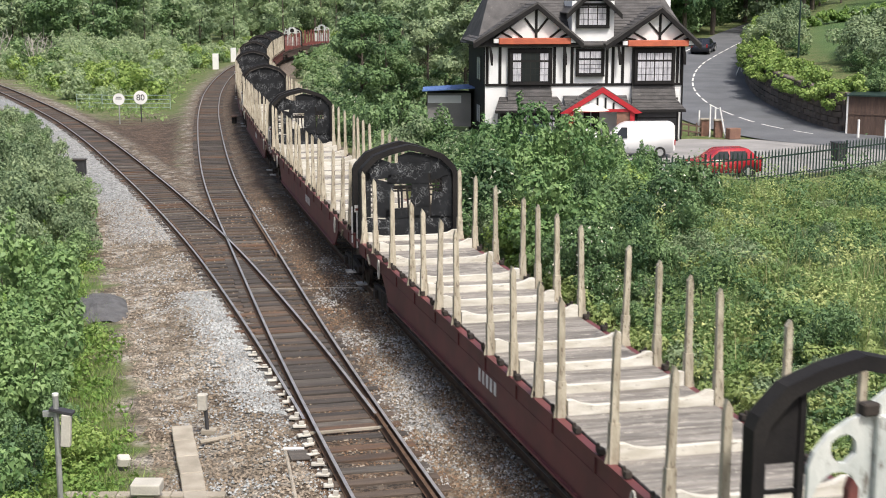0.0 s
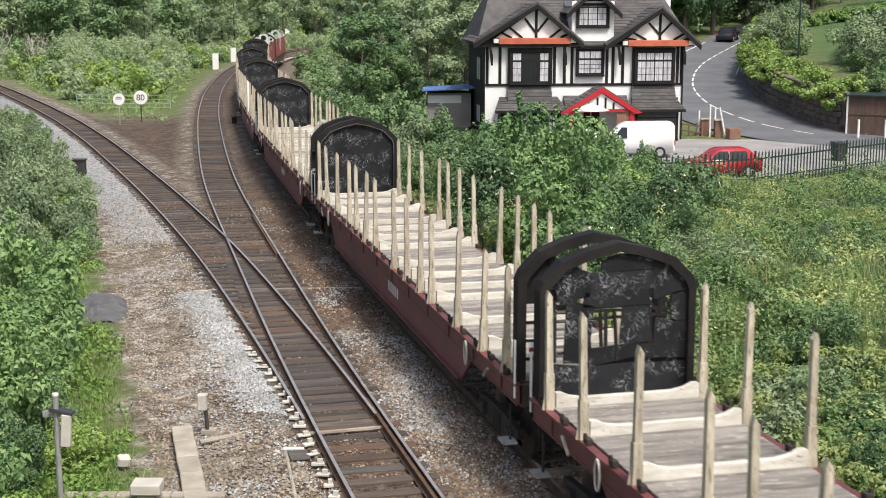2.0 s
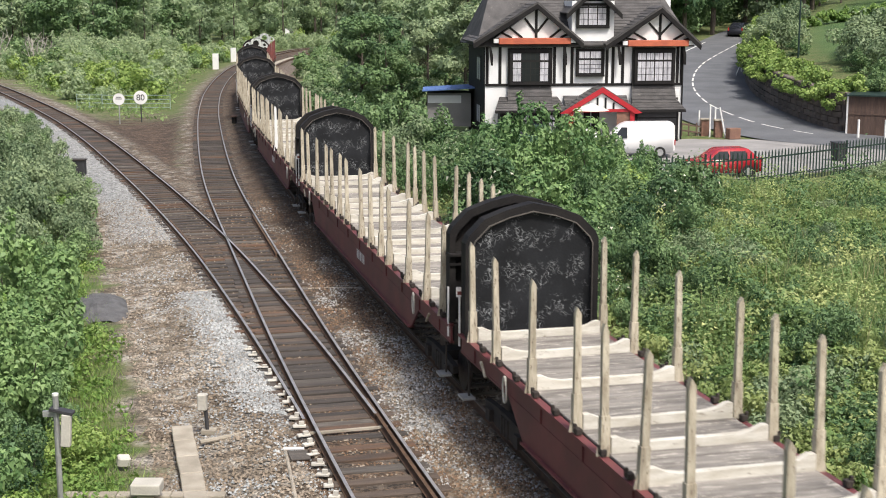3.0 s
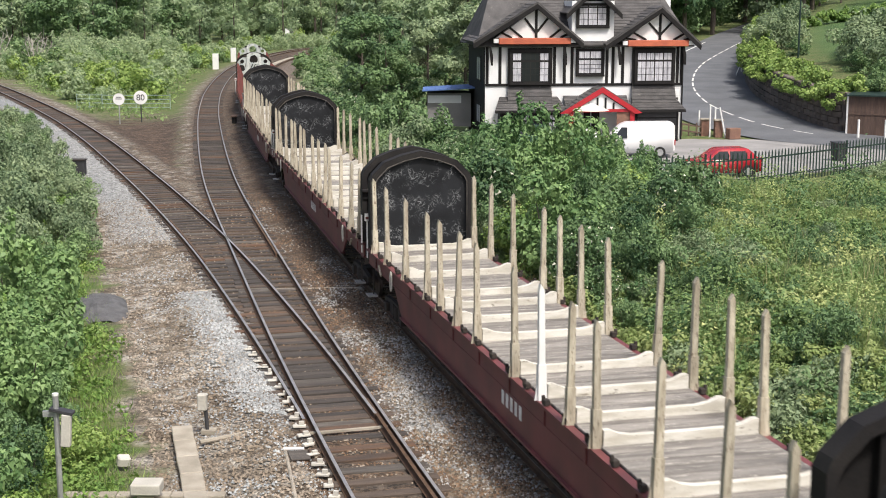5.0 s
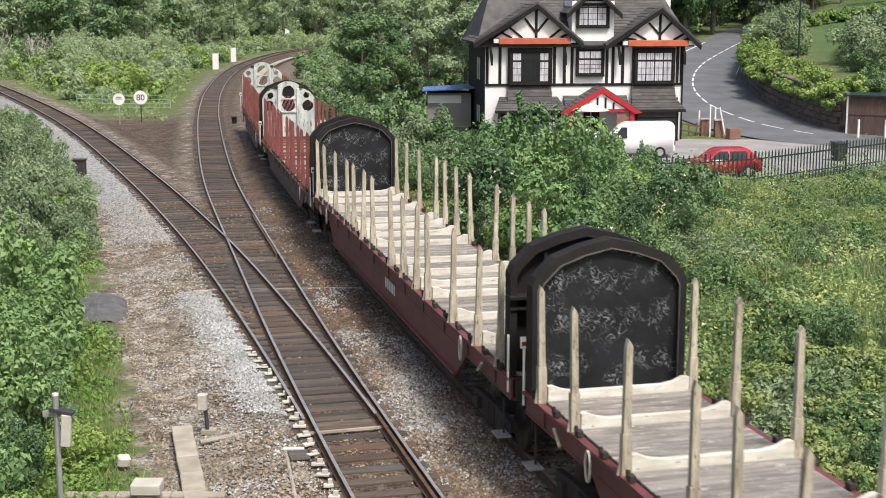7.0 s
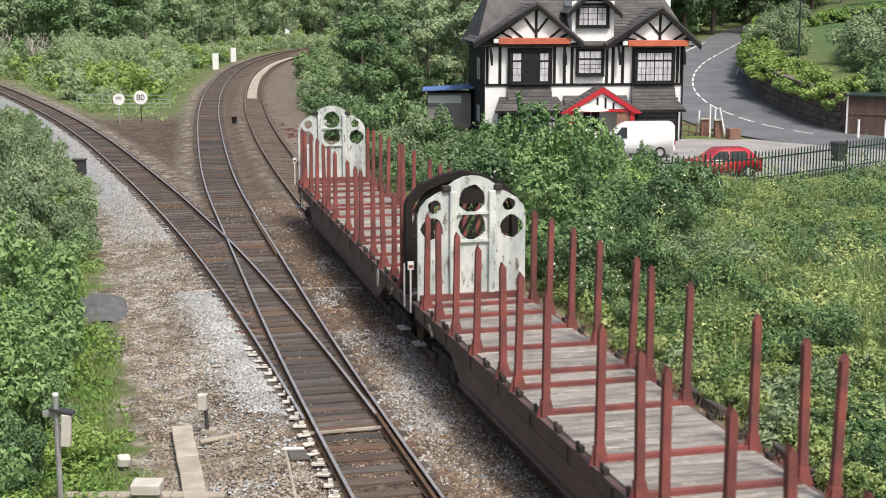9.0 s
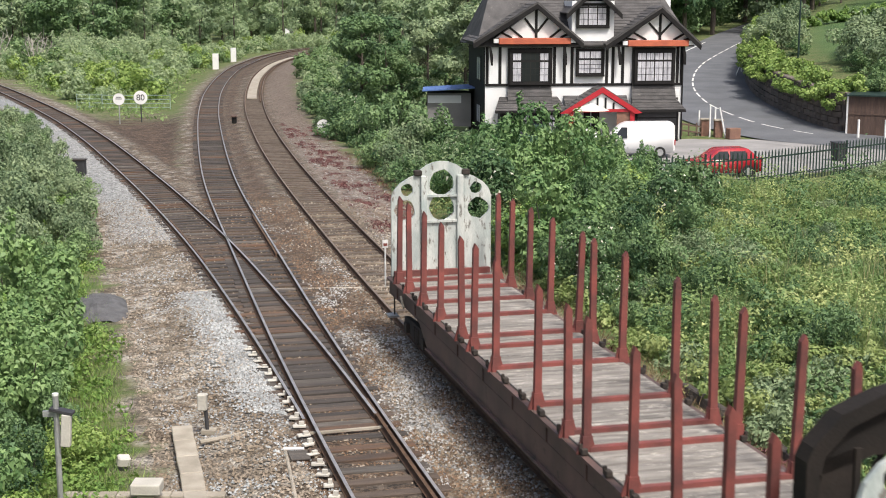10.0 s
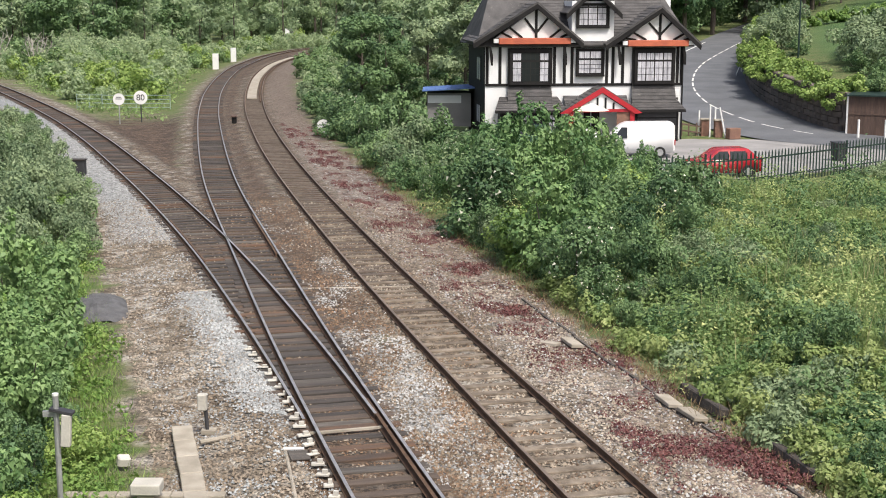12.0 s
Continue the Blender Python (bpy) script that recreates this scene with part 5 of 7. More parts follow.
def weed_drift(x, y, dr, dm, dl, r):
    return right_bank(x, y, dr, dm, dl, r) & patches(x, y, -9, 0.08, 7)


def bramble_drift(x, y, dr, dm, dl, r):
    return right_bank(x, y, dr, dm, dl, r) & patches(x, y, 0.1, 9, 31)


def grass_drift(x, y, dr, dm, dl, r):
    return right_bank(x, y, dr, dm, dl, r) & (dr > 5.6) & patches(x, y, 0.06, 9, 19)


def bank_foot(x, y, dr, dm, dl, r):
    return (dr > 3.7 + r.rand(len(x)) * 0.5) & (dr < 4.5 + r.rand(len(x)) * 0.5)


def left_verge(x, y, dr, dm, dl, r):
    return (dl < -(4.0 - 1.2 * ramp(y, 35, 70)) - r.rand(len(x)) * 0.7) & (dl > -7.5)


weed_patch("weeds", scatter(4200, 18, 67, weed_drift, 51), M_WEED, 0.5, 0.9, 80, 0.085, "tangled green brambles and nettles", 52)
weed_patch("weeds", scatter(4200, 18, 67, olive_drift, 53), M_WEED_OLIVE, 0.5, 0.75, 80, 0.08, "bright yellow-green weeds on the bank", 54)
weed_patch("weeds", scatter(2400, 18, 67, bramble_drift, 65), M_LEAF, 0.5, 1.5, 90, 0.095, "mid-green tall weeds on the bank", 66)
blades("tall_grass", scatter(9000, 18, 68, grass_drift, 155), M_STRAW, 1.15, 0.014, "tall seeding grass stems on the bank", 156, 0.25)
blades("dry_grass", scatter(90000, 18, 80, bank_foot, 157), M_DRY, 0.3, 0.011, "dry brown grass along the bank foot", 158, 0.7)
blades("long_grass", scatter(150000, 18, 68, grass_drift, 55), M_WEED, 0.7, 0.015, "long yellow-green grass on the bank", 56)
weed_patch("weeds", scatter(7000, 20, 90, left_verge, 57), M_LEAF_LIME, 0.3, 0.4, 46, 0.085, "low bright green weeds along the cess", 58)
blades("grass_verge", scatter(120000, 20, 90, left_verge, 59), M_LEAF_LIME, 0.25, 0.01, "short green grass along the cess", 60)
M_SEDUM = leaf_mat("dark_red_stonecrop_leaves", (0.12, 0.042, 0.044), (0.25, 0.115, 0.1), 0.1)


def cess(x, y, dr, dm, dl, r):
    lump = np.array([noise.noise(Vector((a * 0.55, b * 0.4, 3))) for a, b in zip(x, y)])
    return (dr > 1.5) & (dr < 4.3) & (lump + r.normal(scale=0.09, size=len(x)) > 0.06)


weed_patch("red_stonecrop", scatter(44000, 20, 98, cess, 61), M_SEDUM, 0.17, 0.12, 30, 0.045, "low dark red stonecrop mats on the cess", 62)


def far_field(x, y, dr, dm, dl, r):
    bed = np.minimum(np.minimum(np.abs(dr), np.abs(dm)), np.abs(dl))
    return (bed > 3.4) & (x < -12) & (dm < 0) & ((dl < 0) | (y > 101 + 8 * r.rand(len(x))))


weed_patch("rough_grass", scatter(3600, 92, 180, far_field, 63), M_WEED, 0.7, 0.7, 20, 0.2, "rough pale grass beyond the junction", 64)


# ---- loose ballast stones ----
def stones(name, pts, mat_, size, label, seed):
    """Squashed eight-sided stones, one mesh."""
    r = np.random.RandomState(seed)
    n = len(pts)
    base = np.array([(1, 0, 0), (-1, 0, 0), (0, 1, 0), (0, -1, 0), (0, 0, 1), (0, 0, -1)], float)
    s = size * r.uniform(0.5, 1.35, (n, 1, 1)) * r.uniform(0.6, 1.2, (n, 1, 3))
    a = r.uniform(0, 6.28, n)
    rot = np.zeros((n, 3, 3))
    rot[:, 0, 0], rot[:, 0, 1], rot[:, 1, 0], rot[:, 1, 1], rot[:, 2, 2] = np.cos(a), -np.sin(a), np.sin(a), np.cos(a), 1
    tilt = r.uniform(-0.4, 0.4, n)
    t2 = np.zeros((n, 3, 3))
    t2[:, 0, 0], t2[:, 1, 1], t2[:, 1, 2], t2[:, 2, 1], t2[:, 2, 2] = 1, np.cos(tilt), -np.sin(tilt), np.sin(tilt), np.cos(tilt)
    v = np.einsum("nij,nkj->nki", rot @ t2, base[None] * s) + (pts + np.array([0, 0, 0.012]))[:, None]
    f = np.array([(0, 2, 4), (2, 1, 4), (1, 3, 4), (3, 0, 4)])
    faces = (f[None] + 6 * np.arange(n)[:, None, None]).reshape(-1, 3)
    me = bpy.data.meshes.new(name)
    m = len(faces)
    me.vertices.add(6 * n)
    me.vertices.foreach_set("co", v.ravel())
    me.loops.add(3 * m)
    me.loops.foreach_set("vertex_index", faces.ravel())
    me.polygons.add(m)
    me.polygons.foreach_set("loop_start", np.arange(0, 3 * m, 3))
    me.update(calc_edges=True)
    me.materials.append(mat_)
    return tagged(new(name, me), label, "ballast", kind="stuff")


def bed_all(x, y, dr, dm, dl, r):
    clear = (np.abs(np.abs(dr) - 0.75) > 0.12) & (np.abs(np.abs(dm) - 0.75) > 0.12) & (np.abs(np.abs(dl) - 0.75) > 0.12)
    ok = (dr < 4.2) & (dl > -3.9 + 1.2 * ramp(y, 35, 75)) & ~((np.abs(dm) < 1.25) & (r.rand(len(x)) < 0.75)) & ~((np.abs(dl) < 1.2) & (y > 34) & (r.rand(len(x)) < 0.75))
    ok &= ~((dr < -1.1) & (dm > 1.0) & (y > 33) & (r.rand(len(x)) < 0.8))
    return clear & ok


def bed_fresh(x, y, dr, dm, dl, r):
    a = (dl < -0.92) & (dl > -2.05 - 0.8 * ramp(y, 42, 50) + r.rand(len(x)) * 0.3) & (((y > 27.5 + r.rand(len(x)) * 2) & (y < 40)) | (y > 49.5))
    b = (dr < -1.1) & (dr > -2.3) & (y < 33 + 3 * r.rand(len(x))) & (r.rand(len(x)) < 0.4)
    c = (dr > 1.2) & (dr < 4.0) & (r.rand(len(x)) < 0.28 - 0.14 * ramp(y, 34, 56))
    return a | b | c


M_STONE_TAN = mat("tan_ballast_stone", (0.29, 0.25, 0.2), 0.9, 0, (0.15, 0.115, 0.08), 0.35, 30, 0.2, 0.2, island=1.1)
M_STONE_GREY = mat("cool_grey_ballast_stone", (0.33, 0.345, 0.345), 0.9, 0, (0.24, 0.25, 0.25), 0.6, 30, 0.2, 0.2, island=0.8)
M_STONE_PALE = mat("pale_grey_ballast_stone", (0.38, 0.38, 0.37), 0.9, 0, (0.29, 0.29, 0.28), 0.6, 30, 0.2, 0.2, island=0.7)
M_STONE_RUST = mat("rust_brown_ballast_stone", (0.2, 0.125, 0.075), 0.92, 0, (0.09, 0.062, 0.042), 0.5, 30, 0.2, 0.25, island=1.0)


def drift(x, y, seed):
    return np.array([noise.noise(Vector((a * 0.75, b * 0.45, seed))) + 0.5 * noise.noise(Vector((a * 2.1, b * 1.4, seed))) for a, b in zip(x, y)])


def six_foot_pale(x, y, dr, dm, dl, r):
    return (dr < -0.9) & (dm > 1.0) & (y < 62) & (drift(x, y, 5) + r.normal(scale=0.16, size=len(x)) > 0.05 + 0.3 * ramp(y, 30, 52))


def six_foot_brown(x, y, dr, dm, dl, r):
    return (dr < -0.9) & (dm > 1.0) & (y < 62) & (drift(x, y, 5) + r.normal(scale=0.16, size=len(x)) < 0.15)


def four_foot(x, y, dr, dm, dl, r):
    clear = (np.abs(np.abs(dr) - 0.75) > 0.1) & (np.abs(np.abs(dm) - 0.75) > 0.1) & (np.abs(np.abs(dl) - 0.75) > 0.1)
    return clear & ((np.abs(dm) < 1.3) | (np.abs(dr) < 1.3)) & (drift(x, y, 9) + r.normal(scale=0.25, size=len(x)) > 0.0)


def cess_stone(x, y, dr, dm, dl, r):
    return (dl < -1.0) & (dl > -3.6 + 1.0 * ramp(y, 35, 75)) & (drift(x, y, 13) + r.normal(scale=0.2, size=len(x)) > 0.02)


stones("ballast_stones", scatter(130000, 20, 62, six_foot_pale, 171), M_STONE_PALE, 0.034, "pale grey ballast between the two lines", 172)
stones("ballast_stones", scatter(130000, 20, 62, six_foot_brown, 173), M_STONE_RUST, 0.034, "rusty brown ballast between the two lines", 174)
stones("ballast_stones", scatter(90000, 20, 58, four_foot, 175), M_STONE_RUST, 0.03, "small brown ballast lying among the sleepers", 176)
stones("ballast_stones", scatter(90000, 20, 60, cess_stone, 177), M_STONE_GREY, 0.034, "grey ballast strewn along the cess path", 178)
stones("ballast_stones", scatter(110000, 20, 60, bed_all, 71), M_STONE_TAN, 0.036, "brown and tan ballast stones round the sleepers", 72)
stones("ballast_stones", scatter(170000, 20, 95, bed_fresh, 73), M_STONE_PALE, 0.034, "fresh pale grey ballast stones", 74)


def tipped_stone(n, y0, y1, a, b, seed):
    """Points of a strip tipped beside the branch, from a to b metres out."""
    r = np.random.RandomState(seed)
    yy = r.uniform(y0, y1, n)
    knots = np.linspace(y0, y1, 14)
    xx = np.interp(yy, knots, [BRANCH.at(BRANCH.s_at_y(k))[0] for k in knots])
    edge = 0.16 * np.sin(yy * 1.3) + 0.1 * np.sin(yy * 3.1)
    X, Y = xx - 1.04 * (a + (b - a + edge) * np.abs(r.normal(scale=0.5, size=n))), yy
    return np.c_[X, Y, land_z(X, Y, near(RIGHT, X, Y), near(MAIN, X, Y), near(BRANCH, X, Y)) + 0.01]


stones("ballast_stones", tipped_stone(4200, 28.2, 40.6, 0.95, 2.0, 75), M_STONE_GREY, 0.038, "fresh pale grey ballast tipped beside the branch", 76)
for x, yy, sc in ((20.2, 66.5, 0.5), (21.6, 68.0, 0.55), (18.6, 64.0, 0.4), (22.8, 69.5, 0.6), (17.2, 62.5, 0.36)):
    put(MID_BUSHES[2], x, yy, height(x, yy) - 0.15, sc, sc * 9)


# ---- yard, road and wall ----
def sheet(name, pts, z, mat_, label, thick=0.12):
    bm = prism(B(), pts, "z", z - thick, z)
    return tagged(part(name, bm, mat_, None, label), category=name, kind="structure")


def strip(bm, line, s0, s1, a, b, lift, step=1.0):
    """A ribbon on the sloping road between two offsets."""
    prev = None
    for s in np.arange(s0, s1 + 0.01, step):
        p, q = line.side(s, a), line.side(s, b)
        cur = [bm.verts.new((p[0], p[1], float(road_z(p[1])) + lift)), bm.verts.new((q[0], q[1], float(road_z(q[1])) + lift))]
        if prev:
            bm.faces.new((prev[0], prev[1], cur[1], cur[0]))
        prev = cur
    return bm


sheet("yard", [(4.5, 67.5), (12.5, 65.8), (20.5, 71.5), (25, 75), (40, 75), (40, 85), (24, 91), (17.5, 90.5), (15, 87.2), (2.5, 85.8)], -0.205, M_YARD, "pale worn tarmac yard before the house")
s_a, s_b = ROAD_MID.s_at_y(80), ROAD_MID.s_at_y(171)
tagged(part("road", strip(B(), ROAD_MID, s_a, s_b, -4.2, 4.4, 0.06), M_ASPHALT, None, "grey tarmac road bending uphill past the house"), category="road", kind="structure")
marks = thing("road_marking", "white broken centre line on the road", "road marking", kind="structure")
s = ROAD_MID.s_at_y(86)
while s < ROAD_MID.s_at_y(150):
    part("dash", strip(B(), ROAD_MID, s, s + 2.2, -0.07, 0.07, 0.07, 0.55), M_ROADPAINT, marks)
    s += 3.1
part("edge_line", strip(B(), ROAD_MID, ROAD_MID.s_at_y(126), ROAD_MID.s_at_y(146), -3.55, -3.4, 0.07), M_ROADPAINT, marks)


def stone_wall():
    """Retaining wall of rough courses, each stone its own block, with a core behind."""
    w = thing("retaining_wall", "dark brown rough stone retaining wall below a hedge", "wall", kind="structure")
    k0 = int(np.argmin(np.hypot(WALL_FOOT.q[:, 0] - 25.6, WALL_FOOT.q[:, 1] - 89.3)))
    s0 = WALL_FOOT.s[k0]
    k1 = int(np.argmin(np.hypot(WALL_FOOT.q[:, 0] - 32.8, WALL_FOOT.q[:, 1] - 144.6)))
    s1 = WALL_FOOT.s[k1]
    bm = B()
    prev = None
    for s in np.arange(s0, s1, 1.0):
        p, q = WALL_FOOT.side(s, 0.06), WALL_FOOT.side(s, 0.6)
        z = float(road_z(p[1])) - 0.3
        cur = [bm.verts.new(v) for v in ((*p, z), (*p, z + 2.85), (*q, z + 2.85), (*q, z))]
        if prev:
            for i in range(4):
                bm.faces.new((prev[i], prev[(i + 1) % 4], cur[(i + 1) % 4], cur[i]))
        prev = cur
    part("wall_core", bm, M_STONE, w)
    rr = random.Random(3)
    blk = part("stone", box(B(), 0, 0, 0, 1, 0.24, 1, bevel=0.06), M_STONE)
    me = blk.data
    bpy.data.objects.remove(blk)
    n = 0
    for row in range(6):
        s = s0 + rr.uniform(0, 0.6)
        while s < min(s1, s0 + 36) and n < 290:
            L = rr.uniform(0.5, 1.1)
            p, d = WALL_FOOT.side(s + L / 2, 0.07 + rr.uniform(-0.015, 0.02)), WALL_FOOT.way(s + L / 2)
            z = float(road_z(p[1])) + 0.05 + 0.42 * row
            ob = share("stone", me, w, pose(p[0], p[1], z + 0.2, rr.uniform(-2, 2), 0, math.degrees(math.atan2(d[1], d[0]))) @ Matrix.Diagonal((L * 0.99, 1, rr.uniform(0.37, 0.43), 1)))
            s += L
            n += 1


stone_wall()


# ---- the half-timbered house ----
def house():
    h = thing("house", "white rendered half-timbered house with slate roofs and red porch", "house", pose(2.6, 86.0, -0.22, 0, 0, 5.5))

    def bb(name, u0, u1, w0, w1, v0, v1, mat_, parent=None, label=""):
        return part(name, box(B(), (u0 + u1) / 2, (w0 + w1) / 2, (v0 + v1) / 2, u1 - u0, w1 - w0, v1 - v0), mat_, parent or h, label)

    def slab(name, a, b, c, d, t, mat_, label="", parent=None):
        """A roof slope through four corners, t thick."""
        bm = B()
        A = [Vector(p) for p in (a, b, c, d)]
        nrm = (A[1] - A[0]).cross(A[3] - A[0]).normalized() * t
        lo, hi = [bm.verts.new(p - nrm) for p in A], [bm.verts.new(p) for p in A]
        bm.faces.new(lo)
        bm.faces.new(hi)
        for i in range(4):
            bm.faces.new((lo[i], lo[(i + 1) % 4], hi[(i + 1) % 4], hi[i]))
        return part(name, bm, mat_, parent or h, label)

    def courses(a, b, c, d, n, t=0.02):
        """Slate courses over a slope: eave a-b, ridge d-c."""
        A = [Vector(p) for p in (a, b, c, d)]
        nrm = (A[1] - A[0]).cross(A[3] - A[0]).normalized()
        if nrm.z < 0:
            nrm = -nrm
        for i in range(n):
            f0, f1 = i / n, (i + 1.08) / n
            f1 = min(f1, 1)
            bm = B()
            q = [A[0].lerp(A[3], f0) + nrm * t * 1.6, A[1].lerp(A[2], f0) + nrm * t * 1.6, A[1].lerp(A[2], f1) + nrm * 0.004, A[0].lerp(A[3], f1) + nrm * 0.004]
            hi = [bm.verts.new(p) for p in q]
            lo = [bm.verts.new(p - nrm * t * 1.5) for p in q]
            bm.faces.new(hi)
            for k in range(4):
                bm.faces.new((lo[k], lo[(k + 1) % 4], hi[(k + 1) % 4], hi[k]))
            part("slate_course", bm, M_SLATE, h)
    W = 12.45
    bb("wall", 0, W, 0, 8.5, -0.3, 5.95, M_WHITE_WALL, None, "smooth white rendered wall")
    # dark boarded return wall
    bb("side_cladding", -0.05, -0.003, 0.05, 8.4, 0.0, 5.9, M_TIMBER, None, "black boarded side wall")
    for v0, v1 in ((3.6, 5.2), (0.9, 2.2)):
        win = bb("window", -0.09, -0.052, 1.6, 3.6, v0, v1, M_TIMBER)
        for k in range(2):
            bb("pane", -0.1, -0.092, 1.75 + k * 0.95, 2.5 + k * 0.95, v0 + 0.12, v1 - 0.12, M_CURTAIN, win)

    # main roof with its ridge along the house
    for a, b, c, d in (((-0.6, -0.35, 5.9), (W + 0.6, -0.35, 5.9), (W - 1.0, 4.3, 9.9), (1.0, 4.3, 9.9)), ((W + 0.6, 8.9, 5.9), (-0.6, 8.9, 5.9), (1.0, 4.3, 9.9), (W - 1.0, 4.3, 9.9)),
                       ((-0.6, 8.9, 5.9), (-0.6, -0.35, 5.9), (1.0, 4.3, 9.9), (1.0, 4.3, 9.91)), ((W + 0.6, -0.35, 5.9), (W + 0.6, 8.9, 5.9), (W - 1.0, 4.3, 9.91), (W - 1.0, 4.3, 9.9))):
        slab("roof_slope", a, b, c, d, 0.12, M_SLATE, "grey slate roof slope")
    courses((2.5, -0.33, 5.92), (W - 0.6, -0.33, 5.92), (W - 1.0, 4.28, 9.9), (2.5, 4.28, 9.9), 22)

    def gable(u0, u1, up, vp, ve, fu0, fu1):
        """A front gable: roof, barge boards, white triangle with struts, orange band."""
        f = -0.75
        back = 5.2
        slab("gable_roof", (u0, f, ve), (up, f, vp), (up, back, vp), (u0, back, ve), 0.1, M_SLATE, "slate gable roof")
        slab("gable_roof", (up, f, vp), (u1, f, ve), (u1, back, ve), (up, back, vp), 0.1, M_SLATE, "slate gable roof")
        courses((u0, back, ve), (u0, f, ve), (up, f, vp), (up, back, vp), 14)
        courses((u1, f, ve), (u1, back, ve), (up, back, vp), (up, f, vp), 14)
        for a, b in (((u0, ve), (up, vp)), ((u1, ve), (up, vp))):
            sg = 1 if b[0] > a[0] else -1
            dx, dz = b[0] - a[0], b[1] - a[1]
            bm = prism(B(), [(a[0], a[1] - 0.12), (b[0], b[1] - 0.12), (b[0], b[1] - 0.42), (a[0] + sg * 0.05, a[1] - 0.4)], "y", f - 0.06, f)
            part("barge_board", bm, M_TIMBER, h, "black barge board")
        k = (vp - ve) / (up - u0)
        base = ve + 0.22
        tri = [(fu0 - 0.15, base), (fu1 + 0.15, base), (up + 0.12, vp - 0.5), (up - 0.12, vp - 0.5)]
        part("gable_panel", prism(B(), tri, "y", -0.32, 0.3), M_WHITE_WALL, h, "white gable infill")
        hgt = vp - 0.45 - base
        part("strut", box(B(), up, -0.35, base + hgt / 2, 0.16, 0.06, hgt), M_TIMBER, h)
        kk = (vp - ve) / (up - u0)
        for sg in (-1, 1):
            # struts fan outwards from foot to rafter
            for x0, x1 in ((0.2, 1.05), (0.85, 1.65), (1.5, 2.15)):
                z1 = vp - 0.55 - kk * x1
                if z1 < base + 0.1:
                    continue
                a, b = (up + sg * x0, base), (up + sg * x1, z1)
                if x0 == 0.2:
                    a = (up + sg * 0.05, base + 0.35)
                    b = (up + sg * 0.72, vp - 0.55 - kk * 0.72)
                ln = math.hypot(b[0] - a[0], b[1] - a[1])
                ang = math.degrees(math.atan2(b[0] - a[0], b[1] - a[1]))
                part("strut", box(B(), (a[0] + b[0]) / 2, -0.345, (a[1] + b[1]) / 2, 0.13, 0.05, ln, (0, ang, 0)), M_TIMBER, h)
        band = part("fascia", box(B(), (fu0 + fu1) / 2, -0.5, ve + 0.03, fu1 - fu0, 0.36, 0.38, bevel=0.02), M_ORANGE, h, "orange-red painted tie beam")
        for e in (fu0 - 0.18, fu1 + 0.18):
            part("beam_end", box(B(), e, -0.5, ve + 0.05, 0.3, 0.3, 0.26), M_WHITE, h)

    gable(-0.85, 6.0, 3.1, 8.55, 6.15, 0.77, 5.2)
    gable(7.35, 13.4, 10.85, 8.3, 6.0, 8.8, 12.6)
    # centre dormer
    bb("dormer_wall", 5.35, 8.0, -0.1, 3.0, 5.9, 8.6, M_WHITE_WALL, None, "white dormer wall")
    slab("dormer_roof", (4.95, -0.6, 7.9), (6.65, -0.6, 9.5), (6.65, 4.2, 9.5), (4.95, 4.2, 7.9), 0.1, M_SLATE)
    slab("dormer_roof", (6.65, -0.6, 9.5), (8.4, -0.6, 7.9), (8.4, 4.2, 7.9), (6.65, 4.2, 9.5), 0.1, M_SLATE)
    for a, b in (((4.95, 7.9), (6.65, 9.5)), ((8.4, 7.9), (6.65, 9.5))):
        bm = prism(B(), [(a[0], a[1] - 0.1), (b[0], b[1] - 0.1), (b[0], b[1] - 0.4), (a[0], a[1] - 0.4)], "y", -0.66, -0.58)
        part("barge_board", bm, M_TIMBER, h)

    def window(u0, u1, v0, v1, cols, dark=(), w=-0.06, top=0.55, curtain=True):
        """Black casements with a transom; each pane set back in its frame."""
        win = bb("window", u0, u1, w, w + 0.1, v0, v1, M_TIMBER, None, "black framed leaded window")
        vt = v1 - top
        for k in range(cols):
            a, b = u0 + 0.07 + (u1 - u0 - 0.07) * k / cols, u0 + (u1 - u0 - 0.07) * (k + 1) / cols
            for lo, hi, up in ((v0 + 0.1, vt - 0.06, 0), (vt + 0.06, v1 - 0.08, 1)):
                m_ = M_GLASS if (k in dark) else M_CURTAIN
                pane = bb("pane", a, b, w - 0.006, w + 0.02, lo, hi, m_, win)
                for c in range(1, 2):
                    x = a + (b - a) * c / 2
                    bb("glazing_bar", x - 0.012, x + 0.012, w - 0.02, w - 0.006, lo, hi, M_TIMBER, win)
                if not up:
                    for c in (1, 2):
                        z = lo + (hi - lo) * c / 3
                        bb("glazing_bar", a, b, w - 0.018, w - 0.006, z - 0.012, z + 0.012, M_TIMBER, win)
        bb("frame", u0 - 0.14, u1 + 0.14, w - 0.05, w + 0.02, v1, v1 + 0.12, M_TIMBER, win)
        bb("sill", u0 - 0.14, u1 + 0.14, w - 0.14, w + 0.02, v0 - 0.12, v0, M_TIMBER, win)
        for e in (u0 - 0.14, u1):
            bb("frame", e, e + 0.14, w - 0.05, w + 0.02, v0, v1, M_TIMBER, win)

    window(1.62, 3.95, 3.62, 5.5, 4, dark=(1, 2), w=-0.3)
    bb("bay_wall", 1.4, 4.15, -0.24, 0.0, 3.4, 5.75, M_TIMBER)
    window(5.78, 7.3, 4.1, 5.6, 2, w=-0.1)
    window(9.45, 11.7, 3.62, 5.5, 4, dark=(), w=-0.3)
    bb("bay_wall", 9.2, 11.9, -0.24, 0.0, 3.4, 5.75, M_TIMBER)
